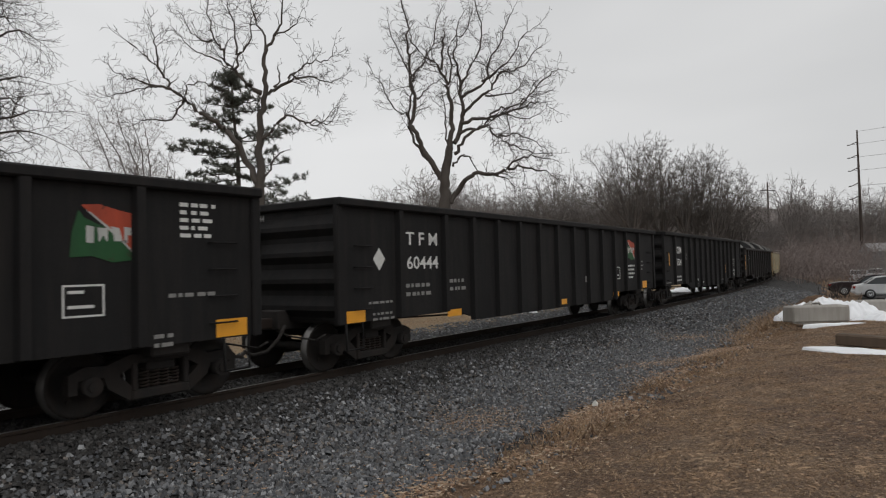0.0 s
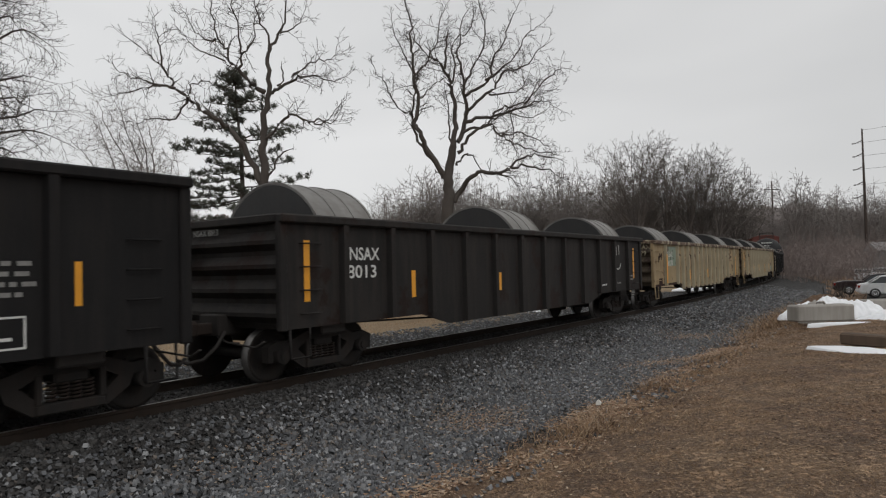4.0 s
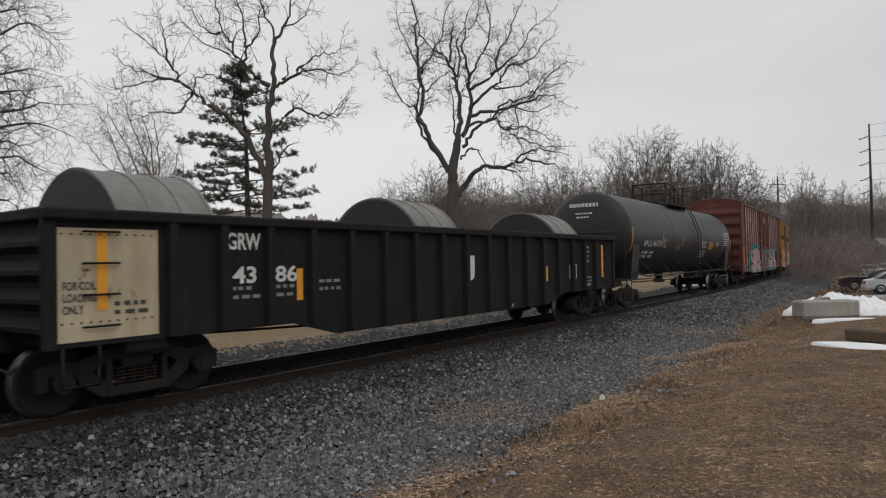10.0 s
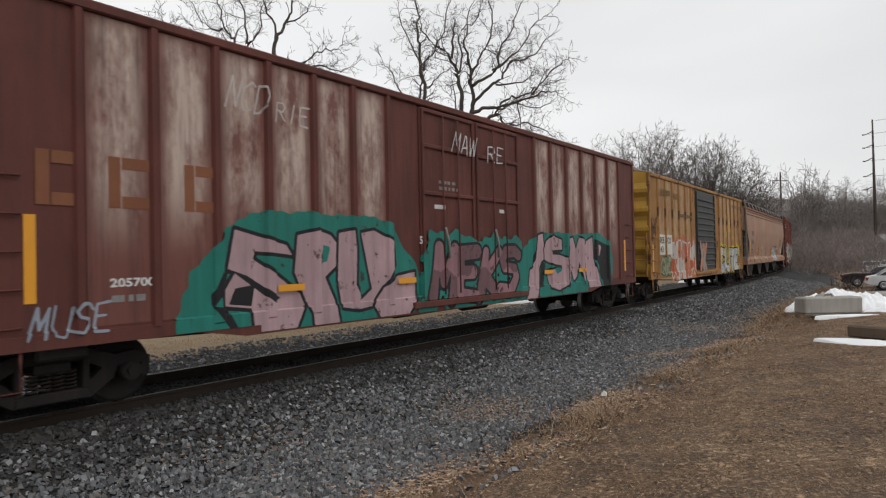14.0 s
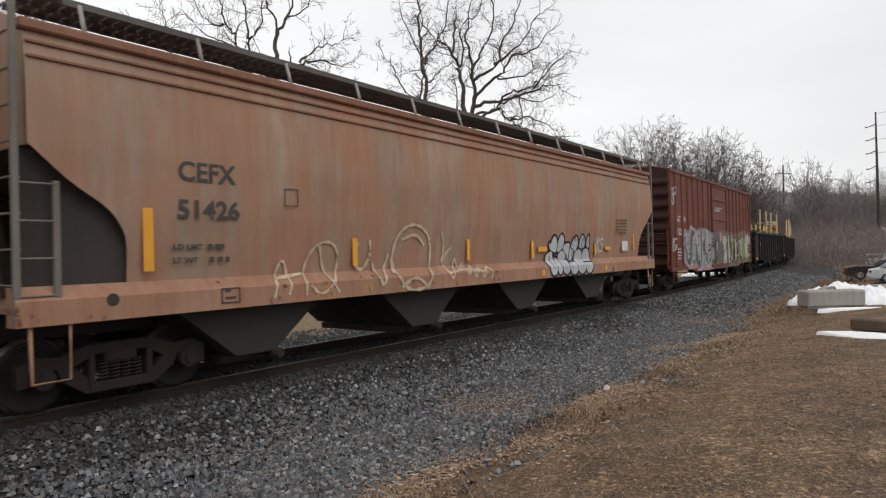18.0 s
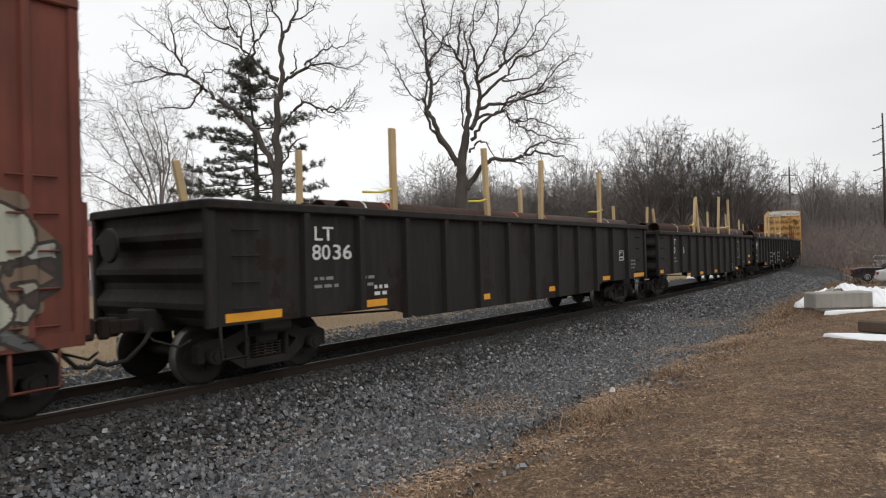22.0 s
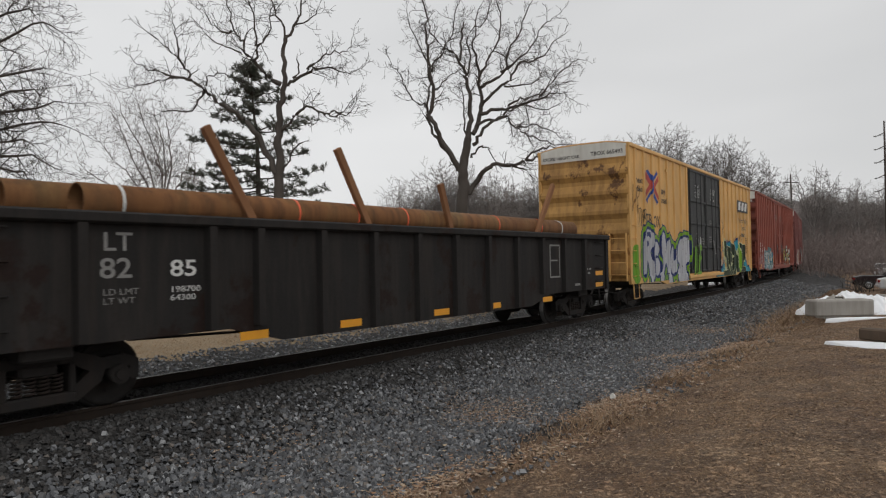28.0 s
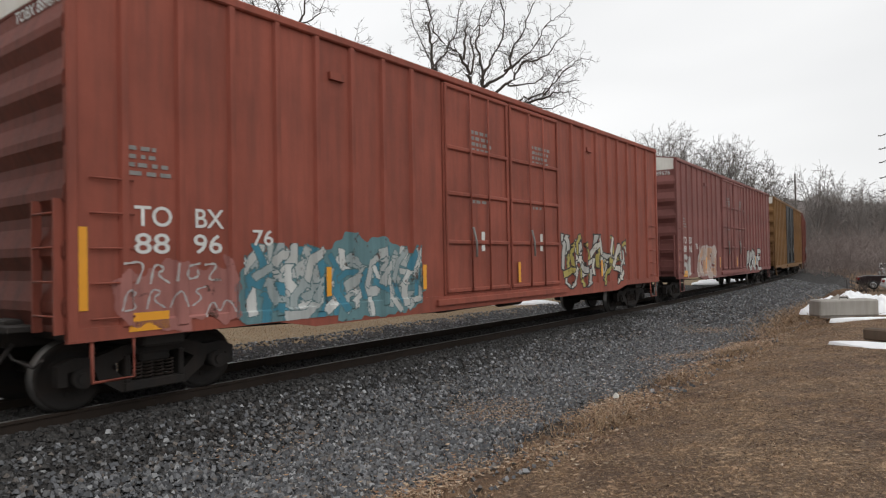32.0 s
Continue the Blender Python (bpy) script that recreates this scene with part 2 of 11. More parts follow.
M["dead_leaf"] = islands("dead_leaves", [(0.24, 0.135, 0.08), (0.4, 0.25, 0.15), (0.58, 0.44, 0.3), (0.13, 0.08, 0.056), (0.42, 0.24, 0.14), (0.66, 0.54, 0.41)], 0.85)
M["thatch"] = islands("dark_thatch", [(0.07, 0.045, 0.03), (0.12, 0.075, 0.048), (0.2, 0.125, 0.075), (0.09, 0.06, 0.042)], 0.95)
M["straw"] = islands("dead_grass_blades", [(0.25, 0.14, 0.07), (0.52, 0.35, 0.205), (0.34, 0.2, 0.108), (0.66, 0.475, 0.3), (0.25, 0.142, 0.075), (0.45, 0.29, 0.165)], 0.85)
M["stone"] = islands("ballast_stones", [(0.05, 0.052, 0.056), (0.25, 0.255, 0.265), (0.07, 0.072, 0.077), (0.19, 0.196, 0.208), (0.085, 0.084, 0.085), (0.42, 0.425, 0.43), (0.062, 0.065, 0.07), (0.21, 0.18, 0.155), (0.14, 0.147, 0.16), (0.055, 0.057, 0.061)], 0.8, 25)


def ground_mat(name, tones, scales, bump, rough=0.95, dark=0.45):
    m, n, l, p = tree_of(name)
    co = coords_of(n, l, False)
    a, b, c, d = tones
    big = ramp_of(n, l, noise_of(n, l, co, scales[0], 6), [(0.35, grey(0)), (0.68, grey(1))])
    mid = ramp_of(n, l, noise_of(n, l, co, scales[1], 7, rough=0.7), [(0.38, grey(0)), (0.64, grey(1))])
    fine = ramp_of(n, l, noise_of(n, l, co, scales[2], 4, rough=0.7), [(0.35, grey(0)), (0.68, grey(1))])
    col = mix_of(n, l, mid, mix_of(n, l, big, a, b), mix_of(n, l, big, c, d))
    col = mix_of(n, l, fine, mix_of(n, l, dark, col, (0.03, 0.02, 0.013)), col)
    l.new(col, p.inputs["Base Color"])
    p.inputs["Roughness"].default_value = rough
    bump_of(n, l, p, fine, bump, 0.03)
    return m


# distance haze is mixed into these tones as lighter grey
M["woods"] = ground_mat("hazed_winter_woods", [(0.26, 0.235, 0.226), (0.3, 0.27, 0.26), (0.23, 0.206, 0.199), (0.28, 0.25, 0.24)], (0.05, 0.35, 1.4), 0.3, dark=0.15)


def lawn_mat(name):
    """Dormant turf: straw thatch over brown soil, broken at four sizes."""
    m, n, l, p = tree_of(name)
    co = coords_of(n, l, False)
    step = lambda scale, a, b, detail=4: ramp_of(n, l, noise_of(n, l, co, scale, detail, rough=0.65), [(a, grey(0)), (b, grey(1))])
    col = mix_of(n, l, step(0.55, 0.38, 0.62), (0.3, 0.172, 0.095), (0.52, 0.345, 0.205))
    col = mix_of(n, l, step(2.4, 0.44, 0.58), mix_of(n, l, 0.55, col, (0.1, 0.062, 0.04)), col)
    fine = step(17.0, 0.42, 0.58, 5)
    col = mix_of(n, l, fine, mix_of(n, l, 0.6, col, (0.075, 0.046, 0.03)), col)
    col = mix_of(n, l, step(24.0, 0.56, 0.66, 5), col, (0.6, 0.42, 0.262))
    col = mix_of(n, l, step(70.0, 0.4, 0.6), mix_of(n, l, 0.5, col, (0.08, 0.05, 0.033)), col)
    l.new(col, p.inputs["Base Color"])
    p.inputs["Roughness"].default_value = 0.95
    bump_of(n, l, p, fine, 1.0, 0.04)
    return m


M["lawn"] = lawn_mat("dormant_lawn")
# gravel bed coloured dark to give the shade in gaps between stones
M["gravel"] = ground_mat("gap_shade_gravel_bed", [(0.034, 0.035, 0.037), (0.05, 0.051, 0.053), (0.04, 0.038, 0.036), (0.06, 0.06, 0.06)], (0.6, 4.0, 30.0), 0.9)
M["field"] = ground_mat("straw_field", [(0.27, 0.19, 0.105), (0.33, 0.24, 0.14), (0.22, 0.15, 0.085), (0.38, 0.29, 0.18)], (0.2, 1.6, 25.0), 0.6)
M["litter_soil"] = ground_mat("leafy_soil", [(0.18, 0.105, 0.06), (0.25, 0.15, 0.08), (0.12, 0.08, 0.055), (0.3, 0.18, 0.1)], (0.8, 5.0, 45.0), 0.8)


def panel_mat(name, base, chalk, low, high):
    """Paint chalked white down the middle of each panel."""
    m, n, l, p = tree_of(name)
    co = n.new("ShaderNodeTexCoord").outputs["Object"]
    sep = n.new("ShaderNodeSeparateXYZ")
    l.new(co, sep.inputs[0])
    sh = coords_of(n, l, True)

    def math_of(op, a, b):
        k = n.new("ShaderNodeMath")
        k.operation, k.use_clamp = op, False
        for i, v in enumerate((a, b)):
            if isinstance(v, (int, float)):
                k.inputs[i].default_value = v
            else:
                l.new(v, k.inputs[i])
        return k.outputs[0]

    def smooth(v, a, b):
        k = n.new("ShaderNodeMapRange")
        k.interpolation_type = "SMOOTHSTEP"
        k.inputs[1].default_value, k.inputs[2].default_value = a, b
        l.new(v, k.inputs[0])
        return k.outputs[0]
    mid = smooth(math_of("ABSOLUTE", sep.outputs[0], 0), 0.4, 0.16)
    up = math_of("MULTIPLY", smooth(sep.outputs[2], low, low + 1.3), smooth(sep.outputs[2], high, high - 0.35))
    blot = ramp_of(n, l, noise_of(n, l, sh, 2.2, 8, (1, 1, 0.45), 0.7), [(0.38, grey(0.05)), (0.58, grey(1))])
    f = math_of("MULTIPLY", math_of("MULTIPLY", mid, up), blot)
    col = mix_of(n, l, noise_of(n, l, sh, 1.2, 6, (1, 1, 0.4)), tuple(c * 0.75 for c in base), tuple(c * 1.2 for c in base))
    col = mix_of(n, l, f, col, chalk)
    streak = ramp_of(n, l, noise_of(n, l, sh, 3.0, 8, (2.6, 2.6, 0.16), 0.7), [(0.46, grey(0)), (0.72, grey(0.75))])
    col = mix_of(n, l, streak, col, tuple(c * 0.35 for c in base))
    l.new(col, p.inputs["Base Color"])
    p.inputs["Roughness"].default_value = 0.65
    return m


M["red_panel"] = panel_mat("chalked_red_panel", (0.165, 0.055, 0.041), (0.5, 0.39, 0.33), 1.7, 4.75)
M["yellow_panel"] = panel_mat("bleached_yellow_panel", (0.31, 0.14, 0.042), (0.45, 0.3, 0.16), 1.2, 4.7)
# stones near the rails: track grime plus the train's shade, both in the colour
M["stone_dark"] = islands("shaded_grimy_ballast", [(0.022, 0.021, 0.02), (0.042, 0.04, 0.039), (0.06, 0.057, 0.054), (0.03, 0.027, 0.025), (0.11, 0.11, 0.11), (0.045, 0.036, 0.031)], 0.85, 25)
# ---------------------------------------------------------------- mesh helpers
def box(bm, x0, x1, y0, y1, z0, z1, c=0.0, mi=0):
    """A box with chamfered edges of width c."""
    lo, hi = (min(x0, x1), min(y0, y1), min(z0, z1)), (max(x0, x1), max(y0, y1), max(z0, z1))
    if c <= 0:
        v = [bm.verts.new((hi[0] if i & 1 else lo[0], hi[1] if i & 2 else lo[1], hi[2] if i & 4 else lo[2])) for i in range(8)]
        for q in ((0, 2, 3, 1), (4, 5, 7, 6), (0, 1, 5, 4), (2, 6, 7, 3), (0, 4, 6, 2), (1, 3, 7, 5)):
            bm.faces.new([v[i] for i in q]).material_index = mi
        return
    c = min(c, *[(hi[k] - lo[k]) * 0.45 for k in range(3)])
    v = {}
    for sx in (0, 1):
        for sy in (0, 1):
            for sz in (0, 1):
                s = (sx, sy, sz)
                for a in range(3):
                    p = [(hi[k] - (c if k != a else 0)) if s[k] else (lo[k] + (c if k != a else 0)) for k in range(3)]
                    v[s, a] = bm.verts.new(p)
    made = []
    for a in range(3):
        b, d = (a + 1) % 3, (a + 2) % 3
        for s in (0, 1):
            def key(i, j):
                k = [0, 0, 0]
                k[a], k[b], k[d] = s, i, j
                return tuple(k), a
            made.append([v[key(0, 0)], v[key(1, 0)], v[key(1, 1)], v[key(0, 1)]])
        for i in (0, 1):
            for j in (0, 1):
                k0, k1 = [0, 0, 0], [0, 0, 0]
                k0[b], k0[d], k1[b], k1[d], k1[a] = i, j, i, j, 1
                made.append([v[tuple(k0), b], v[tuple(k1), b], v[tuple(k1), d], v[tuple(k0), d]])
    for sx in (0, 1):
        for sy in (0, 1):
            for sz in (0, 1):
                made.append([v[(sx, sy, sz), a] for a in range(3)])
    for q in made:
        bm.faces.new(q).material_index = mi


def prism(bm, pts, axis, a, b, mi=0):
    """A polygon of (u, w) points drawn out along an axis from a to b."""
    def at(u, w, h):
        return {"x": (h, u, w), "y": (u, h, w), "z": (u, w, h)}[axis]
    v0, v1 = [bm.verts.new(at(u, w, a)) for u, w in pts], [bm.verts.new(at(u, w, b)) for u, w in pts]
    k = len(pts)
    bm.faces.new(v0).material_index = mi
    bm.faces.new(v1[::-1]).material_index = mi
    for i in range(k):
        bm.faces.new((v0[i], v1[i], v1[(i + 1) % k], v0[(i + 1) % k])).material_index = mi


def tube(bm, pts, r, seg=8, caps=True, mi=0):
    """A round bar along points; r is one radius or one for each point."""
    rs = r if isinstance(r, (list, tuple)) else [r] * len(pts)
    pts = [Vector(p) for p in pts]
    rings = []
    for i, p in enumerate(pts):
        d = (pts[min(i + 1, len(pts) - 1)] - pts[max(i - 1, 0)]).normalized()
        u = d.cross(Vector((0, 0, 1)) if abs(d.z) < 0.9 else Vector((1, 0, 0))).normalized()
        w = d.cross(u)
        rings.append([bm.verts.new(p + (u * math.cos(2 * math.pi * k / seg) + w * math.sin(2 * math.pi * k / seg)) * rs[i]) for k in range(seg)])
    for a, b in zip(rings, rings[1:]):
        for k in range(seg):
            f = bm.faces.new((a[k], a[(k + 1) % seg], b[(k + 1) % seg], b[k]))
            f.smooth, f.material_index = True, mi
    if caps:
        bm.faces.new(rings[0][::-1]).material_index = mi
        bm.faces.new(rings[-1]).material_index = mi


def lathe(bm, prof, seg, axis="y", centre=(0, 0, 0), mi=0):
    """Turn (distance along axis, radius) points round the axis."""
    rings = []
    for h, r in prof:
        ring = []
        for k in range(seg):
            c, s = math.cos(2 * math.pi * k / seg) * r, math.sin(2 * math.pi * k / seg) * r
            p = {"y": (c, h, s), "x": (h, c, s), "z": (c, s, h)}[axis]
            ring.append(bm.verts.new(Vector(p) + Vector(centre)))
        rings.append(ring)
    for a, b in zip(rings, rings[1:]):
        for k in range(seg):
            f = bm.faces.new((a[k], a[(k + 1) % seg], b[(k + 1) % seg], b[k]))
            f.material_index, f.smooth = mi, True
    for ring in (rings[0], rings[-1]):
        bm.faces.new(ring).material_index = mi


def mesh_of(name, bm, mats):
    bmesh.ops.recalc_face_normals(bm, faces=bm.faces)
    me = bpy.data.meshes.new(name)
    bm.to_mesh(me)
    bm.free()
    for m in mats if isinstance(mats, (list, tuple)) else [mats]:
        me.materials.append(m)
    return me


def part(name, bm, material, parent, label=""):
    """One mesh object under a thing or a part; bm may be a finished mesh."""
    ob = new(name, bm if isinstance(bm, bpy.types.Mesh) else mesh_of(name, bm, material))
    ob.parent = parent
    return tagged(ob, label)


def thing(name, label, category, group="", kind=""):
    return tagged(new(name), label, category, group, kind)


def raw_mesh(name, verts, faces, mats, index=None, smooth=False):
    """A mesh from number arrays; faces all with the same count of corners."""
    verts, faces = np.asarray(verts, np.float32), np.asarray(faces, np.int32)
    me = bpy.data.meshes.new(name)
    me.vertices.add(len(verts))
    me.vertices.foreach_set("co", verts.ravel())
    k = faces.shape[1]
    me.loops.add(faces.size)
    me.loops.foreach_set("vertex_index", faces.ravel())
    me.polygons.add(len(faces))
    me.polygons.foreach_set("loop_start", np.arange(0, faces.size, k, dtype=np.int32))
    if index is not None:
        me.polygons.foreach_set("material_index", np.asarray(index, np.int32))
    me.polygons.foreach_set("use_smooth", np.full(len(faces), smooth))
    me.update(calc_edges=True)
    for m in mats if isinstance(mats, (list, tuple)) else [mats]:
        me.materials.append(m)
    return me


# ---------------------------------------------------------------- the line of the track
SPEED = 9.214
T_S = np.arange(-90.0, 480.0, 0.25)
T_K = (0.000785 + 4.2e-5 * np.clip(T_S, -30, 125)) * np.clip((185 - T_S) / 60, 0, 1)
T_A = np.cumsum(T_K) * 0.25
T_A += radians(54.0436) - np.interp(0.0, T_S, T_A)
T_X = np.cumsum(np.cos(T_A)) * 0.25
T_Y = np.cumsum(np.sin(T_A)) * 0.25
T_X -= np.interp(0.0, T_S, T_X)
T_Y += 15.544 - np.interp(0.0, T_S, T_Y)


def along(s, n=0.0, z=0.0):
    """The place s metres along the track and n metres to its near side."""
    a = np.interp(s, T_S, T_A)
    return Vector((float(np.interp(s, T_S, T_X) + n * math.sin(a)), float(np.interp(s, T_S, T_Y) - n * math.cos(a)), z))


def heading(s):
    return float(np.degrees(np.interp(s, T_S, T_A)))


def track_coords(x, y):
    """s and n of points, by the nearest sample of the track."""
    s, n = np.empty(len(x)), np.empty(len(x))
    st = slice(None, None, 4)
    tx, ty, ts, ta = T_X[st], T_Y[st], T_S[st], T_A[st]
    for i in range(0, len(x), 4000):
        j = slice(i, i + 4000)
        k = ((x[j, None] - tx) ** 2 + (y[j, None] - ty) ** 2).argmin(1)
        dx, dy, a = x[j] - tx[k], y[j] - ty[k], ta[k]
        s[j], n[j] = ts[k] + dx * np.cos(a) + dy * np.sin(a), dx * np.sin(a) - dy * np.cos(a)
    return s, n


def wave(x, y):
    return np.sin(x * 0.9 + 1.3 * np.sin(y * 0.37)) * np.sin(y * 0.8 + 1.1 * np.sin(x * 0.51 + 2))


def ground_z(s, n):
    z = np.interp(n, [-60, -14, -5.4, -3.7, -1.5, 1.5, 3.3, 5.0, 7.4, 9.0, 30], [0.0, -0.3, -0.42, -0.66, -0.15, -0.15, -0.56, -0.46, 0.0, 0.1, 0.1])
    low = np.clip((s - 17) / 11, 0, 1)
    low = low * low * (3 - 2 * low) * np.clip((n - 4) / 1.5, 0, 1)
    z = z - low * np.maximum(0, z + 0.93)
    return z + 0.02 * wave(s * 1.3, n * 1.9) * (np.abs(n) > 3) + 0.05 * wave(s * 0.23, n * 0.3) * (np.abs(n) > 7)


def build_ground():
    r = np.concatenate([1.2 * 1.028 ** np.arange(0, 160), 1.2 * 1.028 ** 160 * 1.07 ** np.arange(0, 52)])
    ang = np.concatenate([np.linspace(-48, 48, 281), np.linspace(54, 306, 40)])
    rr, aa = np.meshgrid(r, np.radians(ang), indexing="ij")
    x, y = (rr * np.sin(aa)).ravel(), (rr * np.cos(aa)).ravel()
    s, n = track_coords(x, y)
    far = np.hypot(x, y)
    z = np.where(far < 400, ground_z(s, n), 0.0)
    z = np.where((s < -85) | (s > 470), 0.0, z)
    k, c = len(r), len(ang)
    i, j = np.meshgrid(np.arange(k - 1), np.arange(c), indexing="ij")
    a, b = (i * c + j).ravel(), (i * c + (j + 1) % c).ravel()
    quads = np.column_stack([a, b, b + c, a + c])
    nm = n[quads].mean(1) + 0.22 * wave(s[a] * 2.1, n[a] * 2.3) + 0.12 * wave(s[a] * 7, n[a] * 6)
    idx = np.where(nm > 5.95, 0, np.where(nm > 5.2, 1, np.where(nm > -5.1, 2, 3)))
    me = raw_mesh("ground", np.column_stack([x, y, z]), quads, [M["lawn"], M["litter_soil"], M["gravel"], M["field"]], idx, True)
    g = tagged(new("ground", me), "dormant brown lawn, leafy ditch and grey ballast slope beside a railway", "ground", kind="structure")
    # the hole under the camera's feet
    cap = raw_mesh("ground_patch", np.column_stack([x[:c], y[:c], z[:c]]).tolist() + [[0, 0, 0.1]], [[q, (q + 1) % c, c] for q in range(c)], [M["lawn"]])
    part("lawn_patch", cap, None, g)
    return g


def build_track():
    t = tagged(new("railway_track"), "single track of two rusty rails on dark timber ties", "railway track", kind="structure")
    prof = [(-0.07, -0.175), (0.07, -0.175), (0.07, -0.163), (0.012, -0.145), (0.012, -0.045), (0.036, -0.036), (0.036, -0.004), (0.03, 0.0), (-0.03, 0.0), (-0.036, -0.004), (-0.036, -0.036), (-0.012, -0.045), (-0.012, -0.145), (-0.07, -0.163)]
    ss = np.arange(-70, 380, 1.5)
    for n0 in (0.755, -0.755):
        v, f, idx = [], [], []
        for i, s in enumerate(ss):
            v += [along(s, n0 + u, w) for u, w in prof]
            if i:
                for k in range(14):
                    f.append([(i - 1) * 14 + k, (i - 1) * 14 + (k + 1) % 14, i * 14 + (k + 1) % 14, i * 14 + k])
                    idx.append(1 if k == 7 else 0)
        part("rail", raw_mesh("rail", v, f, [M["rail"], M["rail_top"]], idx), None, t, "rusty steel rail with a polished top")
    bm = bmesh.new()
    box(bm, -0.115, 0.115, -1.3, 1.3, -0.34, -0.172, 0.012)
    me = mesh_of("tie", bm, M["tie"])
    for i in range(150):
        s = -15 + i * 0.52
        o = part("tie", me, None, t)
        o.matrix_basis = Matrix.Translation(along(s)) @ pose(0, 0, random.uniform(-0.006, 0.004), 0, 0, heading(s) + random.uniform(-1, 1))
    return t
# ---------------------------------------------------------------- railway cars
# Each car: x runs back along the train, -y is the side towards the camera, z from the rail top.
CARS, WHEELSETS = [], []


def text_mesh(body, size, mat, squeeze=1.0, bold=0.0):
    cu = bpy.data.curves.new("lettering", "FONT")
    cu.body, cu.size, cu.align_x, cu.offset = body, size, "LEFT", bold
    cu.resolution_u = 3
    ob = bpy.data.objects.new("lettering", cu)
    me = bpy.data.meshes.new_from_object(ob)
    bpy.data.objects.remove(ob)
    me.transform(Matrix(((squeeze, 0, 0, 0), (0, 0, 1, 0), (0, 1, 0, 0), (0, 0, 0, 1))))
    me.materials.clear()
    me.materials.append(mat)
    return me


def lettering(car, body, x, z, size, mat=None, y=-1.5, squeeze=1.0, bold=0.004, name="lettering", width=None):
    """Words on the near side: x and z of the first line's lower left corner, size = height of capitals."""
    o = part(name, text_mesh(body, size / 0.72, mat or M["letter"], squeeze, bold), None, car)
    if width:
        xs = [v.co.x for v in o.data.vertices]
        o.scale.x = width / (max(xs) - min(xs))
    o.location = (x, y - 0.004, z)
    return o


def end_lettering(car, body, y, z, size, x, mat=None, squeeze=1.0):
    """Words on the front end (towards the camera's left), read from in front."""
    o = part("lettering", text_mesh(body, size / 0.72, mat or M["letter"], squeeze, 0.003), None, car)
    o.matrix_basis = pose(x - 0.004, y, z, 0, 0, -90)
    return o


def plate(car, x0, x1, z0, z1, mat, name="reflector", y=-1.5, d=0.004, label=""):
    bm = bmesh.new()
    box(bm, x0, x1, y - d, y - 0.001, z0, z1)
    return part(name, bm, mat, car, label)


def data_bars(car, x, z, w, rows, gap=0.11, h=0.05, mat=None, y=-1.5, seed=0):
    """Small writing too worn to read: rows of short bars."""
    rnd = random.Random(seed * 77 + int(x * 100))
    bm = bmesh.new()
    for r in range(rows):
        u = x
        while u < x + w * rnd.uniform(0.7, 1.0):
            k = rnd.uniform(0.05, 0.16)
            box(bm, u, u + k, y - 0.004, y - 0.001, z - r * gap, z - r * gap + h)
            u += k + rnd.uniform(0.03, 0.07)
    return tagged(part("data_lettering", bm, mat or M["letter_dim"], car), kind="stuff")


def wheelset_mesh():
    bm = bmesh.new()
    lathe(bm, [(-1.08, 0.0), (-1.08, 0.075), (1.08, 0.075), (1.08, 0.0)][1:3], 10)
    for sg in (-1, 1):
        prof = [(0.68, 0.16), (0.685, 0.30), (0.68, 0.38), (0.675, 0.445), (0.70, 0.45), (0.712, 0.43), (0.80, 0.418), (0.805, 0.37), (0.79, 0.34), (0.765, 0.28), (0.775, 0.17), (0.82, 0.14), (0.82, 0.08)]
        lathe(bm, [(h * sg, r) for h, r in prof], 26)
    for f in bm.faces:
        c = f.calc_center_median()
        if 0.405 < math.hypot(c.x, c.z) < 0.44 and 0.7 < abs(c.y) < 0.81:
            f.material_index = 1
    for k in range(3):
        a = 2 * math.pi * k / 3
        for sg in (-1, 1):
            tube(bm, [(0.23 * math.cos(a), sg * 0.77, 0.23 * math.sin(a)), (0.23 * math.cos(a), sg * 0.785, 0.23 * math.sin(a))], 0.035, 8)
    return mesh_of("wheelset", bm, [M["wheel"], M["tread"]])


